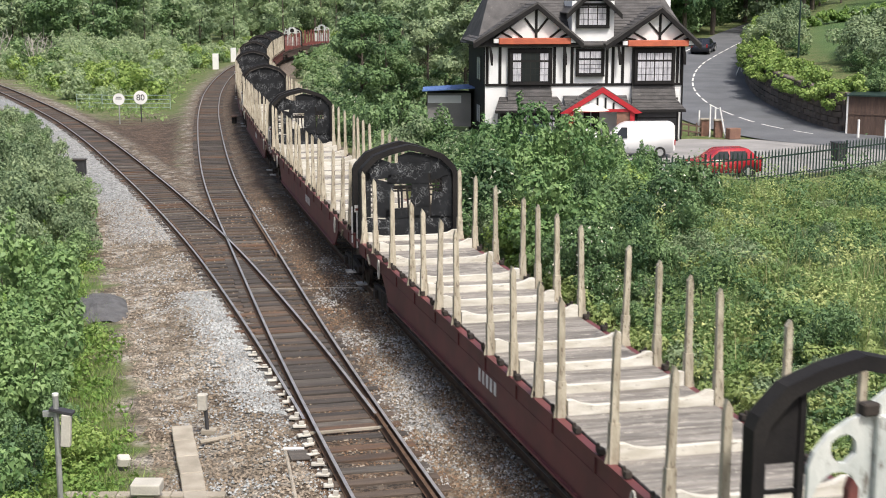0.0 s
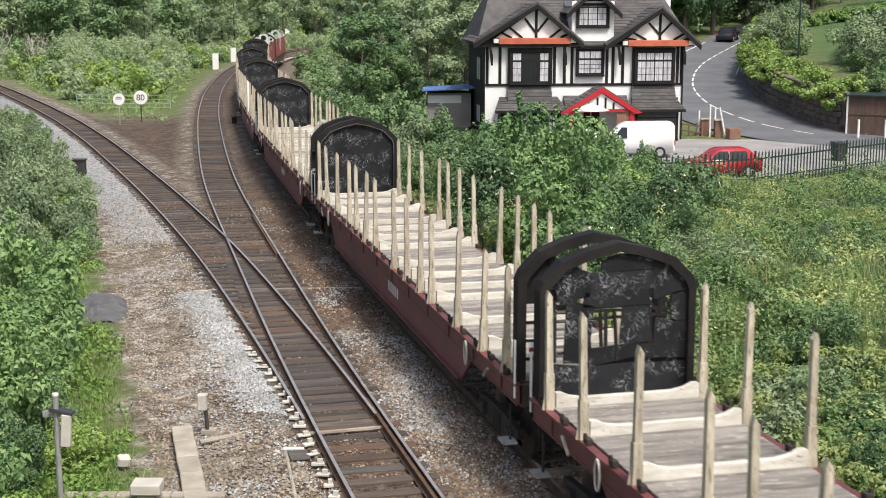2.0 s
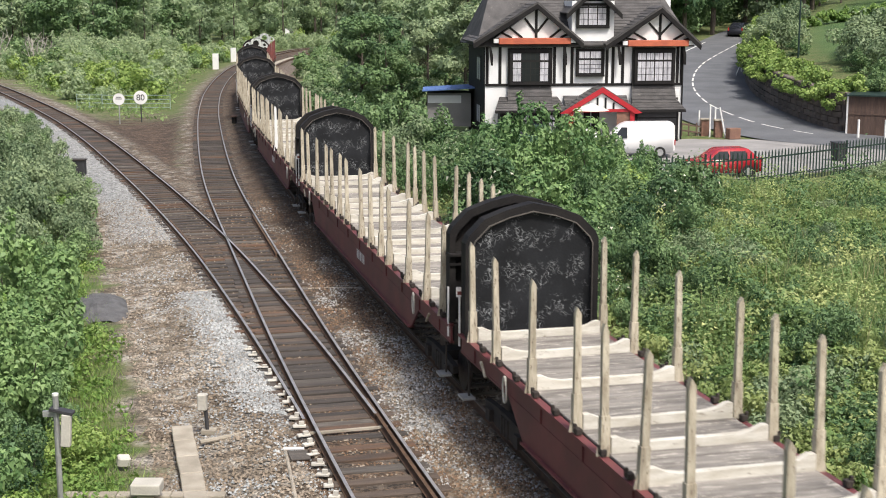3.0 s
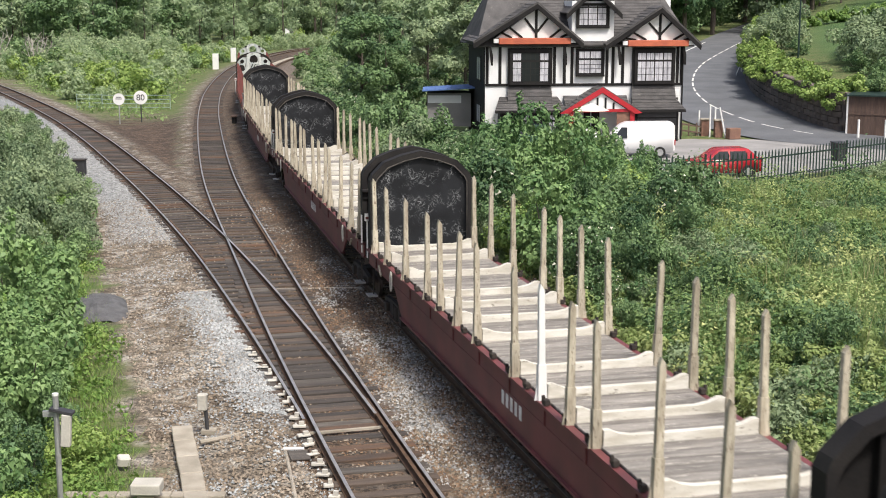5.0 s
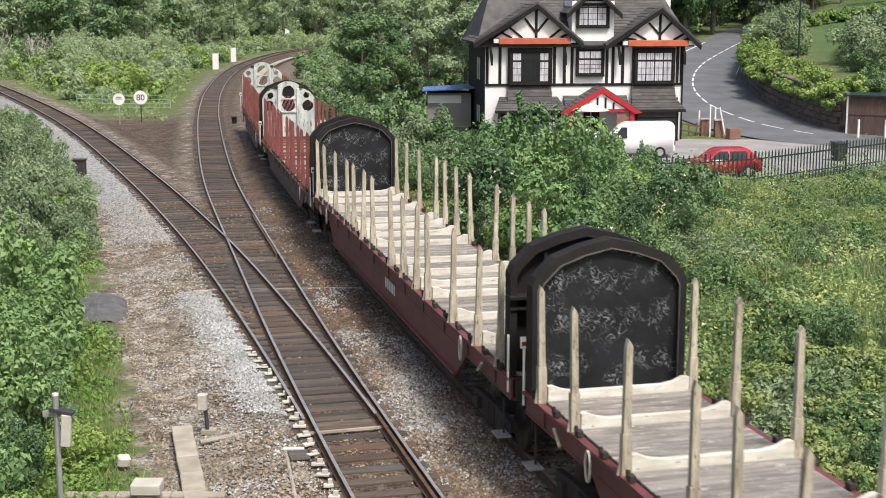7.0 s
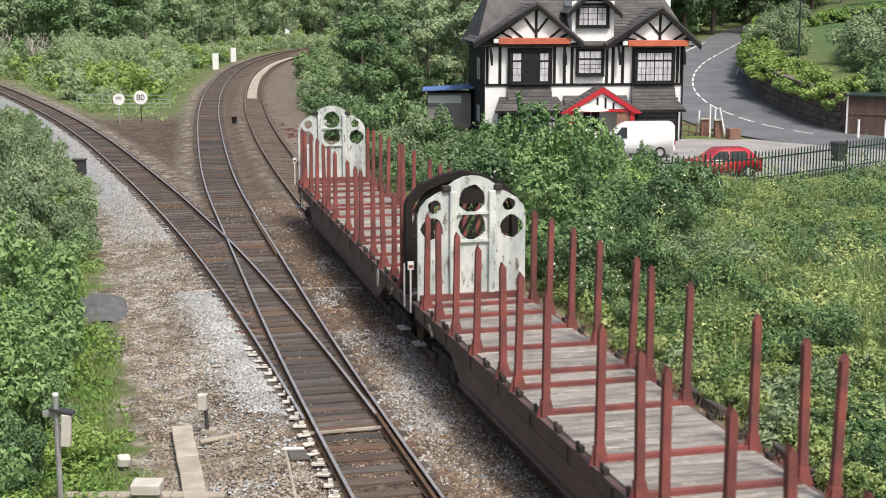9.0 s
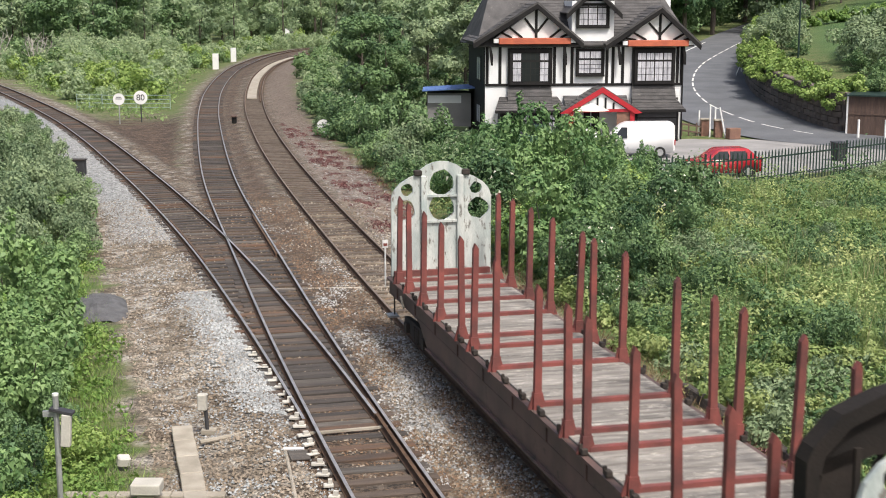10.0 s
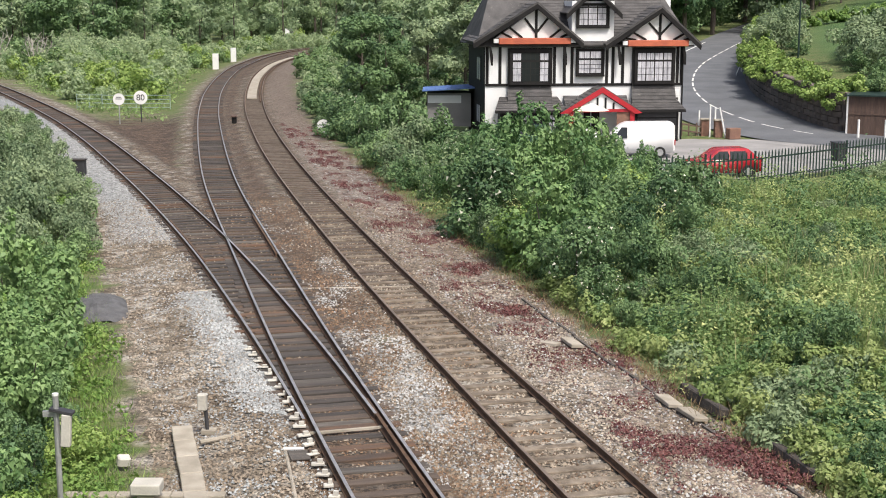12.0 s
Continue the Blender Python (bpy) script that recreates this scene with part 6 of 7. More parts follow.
    window(5.75, 7.55, 7.05, 8.35, 3, dark=(), w=-0.16, top=0.01 + 0.1)
    # black timbering of the upper storey
    for u in (0.12, 0.92, 4.32, 4.95, 5.42, 7.62, 8.0, 8.62, 12.1, 12.36):
        bb("stud", u - 0.09, u + 0.09, -0.045, 0.02, 3.5, 5.95, M_TIMBER)
    bb("rail_beam", 0, W, -0.06, 0.02, 3.4, 3.56, M_TIMBER)
    bb("rail_beam", 5.4, 7.6, -0.05, 0.02, 5.75, 5.95, M_TIMBER)
    for u, sg in ((0.3, 1), (4.9, -1), (8.3, 1), (12.4, -1)):
        part("bracket", prism(B(), [(u, 4.7), (u + 0.12, 4.7), (u + 0.12, 5.3), (u - sg * 0.0, 5.85), (u - 0.12, 5.85)], "y", -0.5, -0.38), M_TIMBER, h)
    # slate canopies over the ground-floor bays
    for u0, u1, e0, e1 in ((1.35, 4.15, 0.45, 4.95), (9.15, 11.95, 8.9, 12.35)):
        a, b, c, d = (u0, -0.55, 2.35), (u1, -0.55, 2.35), (u1 - 0.05, -0.2, 3.45), (u0 + 0.05, -0.2, 3.45)
        slab("bay_roof", a, b, c, d, 0.1, M_SLATE)
        courses(a, b, c, d, 5)
        a, b, c, d = (e0, -1.35, 1.98), (e1, -1.35, 1.98), (e1 - 0.45, -0.02, 2.75), (e0 + 0.45, -0.02, 2.75)
        slab("canopy", a, b, c, d, 0.1, M_SLATE, "slate lean-to canopy")
        courses(a, b, c, d, 6)
        bb("gutter", e0, e1, -1.45, -1.36, 1.84, 1.95, M_TIMBER)
        bb("ground_bay", e0 + 0.35, e1 - 0.35, -1.0, 0.02, -0.2, 1.9, M_TIMBER, None, "dark panelled ground-floor bay")
    a, b, c, d = (4.9, -1.1, 2.05), (8.9, -1.1, 2.05), (8.9, -0.02, 2.8), (4.9, -0.02, 2.8)
    slab("canopy", a, b, c, d, 0.1, M_SLATE)
    courses(a, b, c, d, 5)
    for u0, dk in ((0.95, (0, 1)), (2.1, (1,)), (3.3, (0,))):
        window(u0, u0 + 1.05, 0.55, 1.75, 2, dark=dk, w=-1.08, top=0.42)
    for k in range(4):
        bb("shutter_slat", 9.4, 11.85, -1.05, -0.99, 0.3 + 0.4 * k, 0.62 + 0.4 * k, M_GREY_DARK)
    # red porch
    for u0, u1, up in ((4.5, 6.95, 6.95), (9.3, 6.95, 6.95)):
        a, b, c, d = (u0, -2.0, 1.95), (up, -2.0, 3.4), (up, -0.02, 3.4), (u0, -0.02, 1.95)
        slab("porch_roof", a, b, c, d, 0.08, M_SLATE)
        courses((u0, -2.0, 1.96), (u0, -0.02, 1.96), (up, -0.02, 3.41), (up, -2.0, 3.41), 9) if u0 > up else courses((u0, -0.02, 1.96), (u0, -2.0, 1.96), (up, -2.0, 3.41), (up, -0.02, 3.41), 9)
        sg = 1 if u0 < up else -1
        bm = prism(B(), [(u0 - sg * 0.15, 1.86), (up, 3.44), (up, 3.1), (u0 + sg * 0.3, 1.8)], "y", -2.1, -2.0)
        part("porch_barge_board", bm, M_PORCH_RED, h, "bright red barge board")
    part("porch_gable", prism(B(), [(5.4, 2.1), (8.45, 2.1), (6.95, 3.05)], "y", -1.95, -1.88), M_WHITE_WALL, h)
    for du in (-0.75, -0.25, 0.25, 0.75):
        part("strut", box(B(), 6.92 + du, -1.97, 2.1 + (0.85 - abs(du) * 0.6) / 2, 0.11, 0.05, 0.85 - abs(du) * 0.6), M_TIMBER, h)
    bb("porch_beam", 4.9, 9.0, -1.98, -1.84, 1.92, 2.1, M_PORCH_RED)
    for u in (5.05, 8.85):
        bb("porch_post", u - 0.14, u + 0.14, -1.98, -1.7, -0.2, 1.92, M_PORCH_RED, None, "red porch post")
    bb("porch_panel", 7.9, 8.7, -1.9, -1.84, -0.2, 1.92, M_BRICK)
    bb("door", 6.2, 7.2, -0.08, -0.02, -0.1, 2.0, M_TIMBER, None, "dark front door")
    bb("alarm_box", 11.98, 12.18, -0.08, -0.003, 2.5, 2.65, M_TIMBER)
    # chimneys
    for u, w in ((12.0, 4.2), (1.5, 4.3)):
        ch = bb("chimney", u - 0.55, u + 0.55, w - 0.4, w + 0.4, 7.6, 11.2, M_WHITE_WALL, None, "pale rendered chimney stack")
        for k in (-0.25, 0.25):
            part("chimney_pot", cyl(B(), (u + k, w, 11.2), (u + k, w, 11.7), 0.14, 0.11, 10), M_BRICK, ch)
    # gutters and pipe
    part("downpipe", cyl(B(), (W - 0.02, -0.08, -0.2), (W - 0.02, -0.08, 5.8), 0.045, seg=8), M_TIMBER, h)
    return h


M_CURTAIN = mat("net_curtain_behind_glass", (0.62, 0.62, 0.66), 0.25, 0, (0.36, 0.36, 0.4), 3.5, 25, 0, 0.2, stretch=(3, 1, 0.5))
M_GREY_DARK = mat("dark_grey_slats", (0.045, 0.045, 0.05), 0.6, 0, (0.03, 0.03, 0.032), 2, 20, 0.1)
M_PARASOL = mat("cream_canvas", (0.72, 0.7, 0.6), 0.85, 0, (0.62, 0.6, 0.5), 2, 20, 0.1)
M_BROWNWOOD = mat("brown_fence_boards", (0.13, 0.085, 0.065), 0.85, 0, (0.09, 0.06, 0.05), 2, 25, 0.3, 0.2, stretch=(4, 4, 0.6))
M_RUBBER_LAMP = mat("red_tail_lens", (0.45, 0.02, 0.02), 0.3, 0, None, 2, 20, 0)
house()


# ---- vehicles ----
def vehicle(name, label, paint, m, L, Wd, Hh, profile, glass, category="car"):
    """Side profile pulled across, tucked in at the top, with glass, wheels and lamps; +x is the front."""
    v = thing(name, label, category, m)
    bm = B()
    n = len(profile)
    rows = []
    for k, yy in enumerate((-Wd / 2, -Wd / 2 + 0.1, Wd / 2 - 0.1, Wd / 2)):
        edge = k in (0, 3)
        row = []
        for x, z in profile:
            tuck = 0.0 if z < Hh * 0.55 else (z - Hh * 0.55) / (Hh * 0.45) * 0.2
            y2 = math.copysign(max(abs(yy) - tuck, 0.1), yy)
            sc = 0.985 if edge else 1.0
            row.append(bm.verts.new((x * sc, y2, 0.25 + (z - 0.25) * (0.975 if edge else 1.0))))
        rows.append(row)
    for r0, r1 in zip(rows, rows[1:]):
        for i in range(n):
            bm.faces.new((r0[i], r0[(i + 1) % n], r1[(i + 1) % n], r1[i]))
    bm.faces.new(rows[0])
    bm.faces.new(rows[-1])
    bmesh.ops.recalc_face_normals(bm, faces=bm.faces)
    sharp = [e for e in bm.edges if e.calc_face_angle(0) > 0.35]
    bmesh.ops.bevel(bm, geom=sharp, offset=0.05, segments=2, affect="EDGES", clamp_overlap=True)
    body = part("body", bm, paint, v, "", smooth=True)
    for quad in glass:
        for sy in (-1, 1):
            bm = B()
            pts = []
            for x, z in quad:
                tuck = 0.0 if z < Hh * 0.55 else (z - Hh * 0.55) / (Hh * 0.45) * 0.2
                pts.append((x, sy * (Wd / 2 - tuck + 0.004), z))
            vs = [bm.verts.new(p) for p in pts]
            vb = [bm.verts.new((p[0], p[1] - sy * 0.03, p[2])) for p in pts]
            bm.faces.new(vs)
            for i in range(4):
                bm.faces.new((vs[i], vs[(i + 1) % 4], vb[(i + 1) % 4], vb[i]))
            part("side_window", bm, M_GLASS, v)
    for x in (-L * 0.31, L * 0.31):
        for sy in (-1, 1):
            wheel = part("wheel", cyl(B(), (x, sy * (Wd / 2 - 0.2), 0.31), (x, sy * (Wd / 2 + 0.01), 0.31), 0.31, seg=18), M_TYRE, v)
            part("rim", cyl(B(), (x, sy * (Wd / 2 - 0.02), 0.31), (x, sy * (Wd / 2 + 0.025), 0.31), 0.19, seg=12), M_GALV, wheel)
    for sy in (-1, 1):
        part("headlight", box(B(), L / 2 - 0.04, sy * (Wd / 2 - 0.25), 0.68, 0.06, 0.3, 0.16, bevel=0.02), M_GALV, v)
        part("tail_light", box(B(), -L / 2 + 0.02, sy * (Wd / 2 - 0.14), 0.85, 0.06, 0.14, 0.3, bevel=0.02), M_RUBBER_LAMP, v)
        part("mirror", box(B(), L * 0.2, sy * (Wd / 2 + 0.08), Hh * 0.6, 0.1, 0.14, 0.14, bevel=0.02), paint, v)
    return v


VAN = [(2.2, 0.28), (2.22, 0.75), (2.05, 0.95), (1.45, 1.12), (0.85, 1.78), (0.5, 1.92), (-1.95, 1.95), (-2.15, 1.85), (-2.2, 0.4), (-2.1, 0.28)]
HATCH = [(1.85, 0.25), (1.88, 0.6), (1.7, 0.78), (0.95, 0.9), (0.35, 1.36), (0.1, 1.42), (-1.2, 1.43), (-1.6, 1.1), (-1.85, 0.85), (-1.9, 0.4), (-1.8, 0.25)]
SALOON = [(2.15, 0.25), (2.18, 0.6), (2.0, 0.76), (1.0, 0.88), (0.35, 1.36), (0.1, 1.42), (-0.8, 1.42), (-1.5, 0.98), (-2.1, 0.92), (-2.18, 0.5), (-2.1, 0.25)]
vehicle("van", "plain white panel van parked in the yard", M_CARWHITE, pose(10.75, 77.6, -0.2, 0, 0, 176), 4.4, 1.8, 1.95, VAN, [[(0.45, 1.1), (1.2, 1.1), (0.78, 1.68), (0.45, 1.68)]], "van")
vehicle("car", "red hatchback car parked behind the railings", M_CARRED, pose(13.8, 68.6, -0.2, 0, 0, 188), 3.75, 1.65, 1.43, HATCH, [[(-1.1, 0.92), (-0.25, 0.92), (-0.25, 1.3), (-1.05, 1.3)], [(-0.15, 0.92), (0.75, 0.92), (0.3, 1.3), (-0.15, 1.3)]])
vehicle("car", "pale silver saloon car parked in the yard", M_CARWHITE, pose(7.6, 78.4, -0.2, 0, 0, 172), 4.3, 1.7, 1.43, SALOON, [[(-0.9, 0.95), (0.0, 0.95), (0.0, 1.32), (-0.65, 1.32)], [(0.08, 0.95), (0.8, 0.95), (0.35, 1.32), (0.08, 1.32)]])
vehicle("car", "dark green saloon car parked before the house", M_CARGREEN, pose(5.1, 81.3, -0.2, 0, 0, 178), 4.3, 1.7, 1.43, SALOON, [[(-0.9, 0.95), (0.0, 0.95), (0.0, 1.32), (-0.65, 1.32)], [(0.08, 0.95), (0.8, 0.95), (0.35, 1.32), (0.08, 1.32)]])
passing_car = vehicle("car", "dark saloon car driving away up the road", M_CARDARK, pose(25.7, 136.5, 3.3), 4.3, 1.75, 1.43, SALOON, [[(-0.9, 0.95), (0.0, 0.95), (0.0, 1.32), (-0.65, 1.32)], [(0.08, 0.95), (0.8, 0.95), (0.35, 1.32), (0.08, 1.32)]])


# ---- yard things ----
def railings():
    """Steel palings on two rails between posts."""
    f = thing("palisade_fence", "dark green steel paling fence along the yard edge", "fence")
    pts = [Vector((9.0, 63.4, 0)), Vector((12.2, 64.0, 0)), Vector((14.8, 65.3, 0)), Vector((20.6, 70.4, 0)), Vector((24.5, 73.6, 0)), Vector((30, 78, 0))]
    pale = part("pale", prism(B(), [(-0.042, 0), (0.042, 0), (0.042, 1.62), (0, 1.74), (-0.042, 1.62)], "y", -0.012, 0.012), M_GREENSTEEL)
    me = pale.data
    bpy.data.objects.remove(pale)
    for a, b in zip(pts, pts[1:]):
        d = b - a
        n = max(2, round(d.length / 0.27))
        turn = math.degrees(math.atan2(d.y, d.x))
        for k in range(n):
            p = a.lerp(b, k / n)
            share("pale", me, f, pose(p.x, p.y, -0.36, 0, 0, turn))
        for z in (0.1, 1.02):
            c = (a + b) / 2
            part("rail", box(B(), c.x, c.y, z, d.length, 0.05, 0.07, (0, 0, turn)), M_GREENSTEEL, f)
        part("post", box(B(), a.x, a.y + 0.05, 0.5, 0.09, 0.09, 1.8), M_GREENSTEEL, f)


railings()


def parasol():
    p = thing("parasol", "open cream canvas parasol before the porch", "parasol", pose(8.85, 83.0, -0.2))
    bm = B()
    bmesh.ops.create_cone(bm, cap_ends=False, segments=8, radius1=1.1, radius2=0.04, depth=0.42, matrix=Matrix.Translation((0, 0, 2.36)))
    bmesh.ops.solidify(bm, geom=bm.faces[:], thickness=0.015)
    part("canopy", bm, M_PARASOL, p)
    part("pole", cyl(B(), (0, 0, 0), (0, 0, 2.6), 0.025, seg=8), M_GALV, p)
    part("base", cyl(B(), (0, 0, 0), (0, 0, 0.1), 0.3, seg=14), M_CONC, p)


parasol()


def pillars():
    for x, y in ((16.75, 88.6), (17.5, 88.0)):
        g = thing("gate_pillar", "low brown brick pillar with a pale cap", "pillar", pose(x, y, -0.2), "yard pillars")
        part("shaft", box(B(), 0, 0, 0.55, 0.5, 0.5, 1.1, bevel=0.02), M_BRICK, g)
        part("cap", box(B(), 0, 0, 1.14, 0.62, 0.62, 0.1, bevel=0.02), M_CONC, g)
    for x, y, lean, hh in ((16.95, 87.9, 0, 2.1), (17.35, 88.3, 0, 1.9), (17.9, 87.6, -12, 2.0), (16.4, 88.7, 0, 1.7)):
        g = thing("pole", "white painted pole standing by the pillars", "pole", pose(x, y, -0.2, 0, lean, 0), "white poles")
        part("shaft", cyl(B(), (0, 0, 0), (0, 0, hh), 0.05, seg=8), M_WHITE, g)
    g = thing("planter", "rough brown brick planter box at the yard edge", "planter", pose(18.3, 87.2, -0.2, 0, 0, 20))
    part("box_wall", box(B(), 0, 0, 0.35, 0.8, 0.5, 0.7, bevel=0.03), M_BRICK, g)
    g = thing("picket_rail", "low brown timber railing beside the house", "fence", pose(15.6, 88.4, -0.2, 0, 0, 0))
    for z in (0.35, 0.75):
        part("bar", box(B(), 0.35, 0, z, 1.6, 0.05, 0.1, (0, 8, 0)), M_BROWNWOOD, g)
    for x in (-0.35, 0.1, 0.6, 1.05):
        part("post", box(B(), x, 0.03, 0.45, 0.09, 0.05, 0.95), M_BROWNWOOD, g)
    for x, y in ((26.0, 86.6), (27.6, 86.3)):
        g = thing("bollard", "slim white marker post by the road", "bollard", pose(x, y, -0.22), "white bollards")
        part("shaft", cyl(B(), (0, 0, 0), (0, 0, 1.3), 0.08, 0.07, 10), M_WHITE, g)
    g = thing("wheelie_bin", "black plastic wheeled bin behind the railings", "bin", pose(21.6, 75.3, -0.2, 0, 0, 20))
    part("body", prism(B(), [(-0.26, 0), (0.26, 0), (0.33, 0.95), (-0.33, 0.95)], "y", -0.33, 0.33), M_GREY_DARK, g)
    part("lid", box(B(), 0, 0, 0.99, 0.72, 0.74, 0.07, (4, 0, 0), 0.02), M_GREY_DARK, g)


pillars()


def sheds():
    g = thing("shed", "grey shed with a sloping blue sheet roof", "shed", pose(-1.1, 91.5, 0.2))
    part("wall", box(B(), 1.5, 1.5, 1.1, 2.9, 2.8, 2.2), M_YARD, g, "weathered grey wall")
    part("window_band", box(B(), 1.2, 0.09, 1.8, 2.2, 0.03, 0.5), M_WHITE_WALL, g, "white band below the eaves")
    part("roof", prism(B(), [(-0.25, 2.35), (3.2, 2.55), (3.2, 2.62), (-0.25, 2.42)], "y", -0.6, 3.3), M_BLUE, g, "blue sheet roof")
    for k in range(12):
        part("roof_rib", box(B(), 0.05 + k * 0.27, 1.35, 2.455 + 0.0157 * k, 0.03, 3.9, 0.04), M_BLUE, g)
    g = thing("post", "short white post beside the shed", "post", pose(0.2, 90.2, -0.3))
    part("shaft", cyl(B(), (0, 0, 0), (0, 0, 1.5), 0.07, seg=8), M_WHITE, g)
    g = thing("garden_shed", "brown boarded shed with a flat felt roof", "shed", pose(25.9, 88.6, -0.25, 0, 0, -30))
    for k in range(14):
        part("board", box(B(), 0.09 + 0.18 * k, 0, 1.35, 0.172, 0.05, 2.7), M_BROWNWOOD, g)
    part("side_wall", box(B(), 1.26, 1.0, 1.35, 2.5, 1.9, 2.68), M_BROWNWOOD, g)
    part("batten", box(B(), 1.26, -0.04, 1.55, 2.5, 0.04, 0.1), M_BROWNWOOD, g)
    part("roof", box(B(), 1.26, 0.9, 2.78, 2.8, 2.3, 0.1, (3, 0, 0)), M_GREENSTEEL, g)
    part("corner_post", box(B(), -0.06, -0.02, 1.4, 0.1, 0.12, 2.8), M_WHITE, g)
    g = thing("street_lamp", "tall slim black lamp post above the hedge", "street lamp", pose(27.6, 108.5, 4.0))
    part("column", cyl(B(), (0, 0, -1.2), (0, 0, 6.5), 0.09, 0.06, 8), M_GREENSTEEL, g)
    part("arm", cyl(B(), (0, 0, 6.45), (-1.0, 0, 6.7), 0.04, seg=6), M_GREENSTEEL, g)
    part("lantern", box(B(), -1.2, 0, 6.7, 0.5, 0.22, 0.14, bevel=0.03), M_GALV, g)
    g = thing("handrail", "short white handrail at the road bend", "handrail", pose(25.0, 118.8, 2.0, 0, 0, 70))
    part("bar", cyl(B(), (0, 0, 0.2), (3.0, 0, 1.2), 0.04, seg=6), M_WHITE, g)
    part("post", cyl(B(), (0.1, 0, -0.2), (0.1, 0, 0.3), 0.04, seg=6), M_WHITE, g)
    part("post", cyl(B(), (2.9, 0, -0.2), (2.9, 0, 1.2), 0.04, seg=6), M_WHITE, g)


sheds()


# ---- lineside things ----
def disc_sign(x, y, z, r, label, text=None, post_mat=None, base=-0.4, bars=False):
    g = thing("speed_sign", label, "sign", pose(x, y, 0), "lineside signs")
    bm = cyl(B(), (0, 0.015, z), (0, -0.015, z), r, seg=28)
    disc = part("disc", bm, M_WHITE, g, "round white sign plate")
    part("post", cyl(B(), (0, 0.06, base), (0, 0.06, z + r * 0.6), 0.045, seg=8), post_mat or M_GALV, g)
    if text:
        text_part(text, r * 1.25, M_TYRE, disc, pose(0, -0.022, z - r * 0.4, 90, 0, 0), "numerals")
    if bars:
        for k, w in ((0.35, 0.9), (0.05, 1.1)):
            part("bar", box(B(), 0, -0.02, z + k * r, w * r, 0.01, 0.12 * r), M_GREY_DARK, disc)
    return g


disc_sign(-22.1, 101.5, 1.42, 0.5, "round white speed sign reading 80 on a dark post", "80", M_GREY_DARK)
disc_sign(-23.3, 99.8, 1.42, 0.42, "round white speed sign with two dark bars", None, M_GALV, bars=True)
disc_sign(-8.0, 92.5, 0.15, 0.44, "round pale sign half hidden in bushes", None, M_GREY_DARK, -0.6)


def gates():
    for x0, x1, y in ((-30.2, -28.1, 114.5), (-28.0, -22.4, 114.0)):
        g = thing("field_gate", "pale green metal bar gate closing the track side", "gate", pose(0, 0, -0.6), "lineside gates")
        for k in range(4):
            z = 0.35 + 0.33 * k
            part("bar", cyl(B(), (x0, y, z), (x1, y, z), 0.03, seg=6), M_GATE, g)
        for x in (x0, (x0 + x1) / 2, x1):
            part("upright", cyl(B(), (x, y, 0), (x, y, 1.45), 0.035, seg=6), M_GATE, g)


M_ASH = mat("dark_grey_ash", (0.12, 0.12, 0.125), 0.95, 0, (0.08, 0.08, 0.083), 3, 40, 0.6, 0.3)
M_GATE = mat("pale_green_gate_paint", (0.3, 0.4, 0.33), 0.6, 0.1, (0.24, 0.31, 0.26), 2, 20, 0.05)
gates()
for x, y, w in ((-29.0, 178, 0.75), (-30.0, 200, 0.75)):
    g = thing("lineside_cabinet", "tall narrow white equipment cabinet beside the line", "cabinet", pose(x, y, -0.4), "white cabinets")
    part("body", box(B(), 0, 0, 1.05, w, 0.4, 2.1, bevel=0.03), M_WHITE, g)
    part("plinth", box(B(), 0, 0, 0.06, w + 0.1, 0.5, 0.14), M_CONC, g)
g = thing("signal", "distant railway signal with a white plate and grey head", "signal", pose(-30.0, 272, -0.4))
part("mast", cyl(B(), (0.5, 0, 0), (0.5, 0, 3.4), 0.09, seg=8), M_GALV, g)
part("plate", box(B(), -0.2, -0.05, 2.6, 0.9, 0.06, 1.6), M_WHITE, g)
part("head", box(B(), 0.7, -0.15, 2.4, 0.5, 0.3, 1.2, bevel=0.04), M_GREY_DARK, g)
g = thing("ground_signal", "small dark ground signal with a tan top between the lines", "signal", pose(-14.75, 97.9, -0.32))
part("body", box(B(), 0, 0, 0.42, 0.32, 0.3, 0.5, bevel=0.04), M_TIMBER, g)
part("hood", box(B(), 0, -0.08, 0.7, 0.4, 0.4, 0.1, (12, 0, 0), 0.02), M_BROWNWOOD, g)
part("leg", cyl(B(), (0, 0, 0), (0, 0, 0.3), 0.06, seg=8), M_TIMBER, g)

# concrete cable troughs by the turnout
trough = thing("cable_trough", "row of pale concrete cable trough lids on the ballast", "cable trough")
lid = part("lid", box(B(), 0, 0, 0, 0.42, 0.96, 0.09, bevel=0.015), M_CONC)
LID = lid.data
bpy.data.objects.remove(lid)
for k in range(7):
    share("lid", LID, trough, pose(-5.28 + 0.24 * k, 27.0 - 0.97 * k, -0.24, 0, 0, 14 + (k % 3 - 1)))
cross = thing("cable_trough", "narrow concrete trough lids lying across the ballast", "cable trough")
for k in range(3):
    share("lid", LID, cross, pose(-6.3 + 0.97 * k, 23.5, -0.25, 0, 0, 90) @ Matrix.Diagonal((0.55, 1, 1, 1)))
pipe = thing("cable_duct", "thin pale cable duct lying on the ballast", "cable duct")
part("tube", cyl(B(), (-4.85, 26.5, -0.24), (-3.75, 27.2, -0.22), 0.05, seg=8), M_CONC, pipe)
rod = thing("point_rod", "pale steel point rod beside the turnout", "point rod")
part("rod", cyl(B(), (-3.05, 25.7, -0.16), (-2.45, 22.4, -0.16), 0.035, seg=8), M_CONC, rod)
part("crank", cyl(B(), (-3.1, 25.8, -0.14), (-2.7, 25.8, -0.14), 0.035, seg=8), M_WHITE, rod)
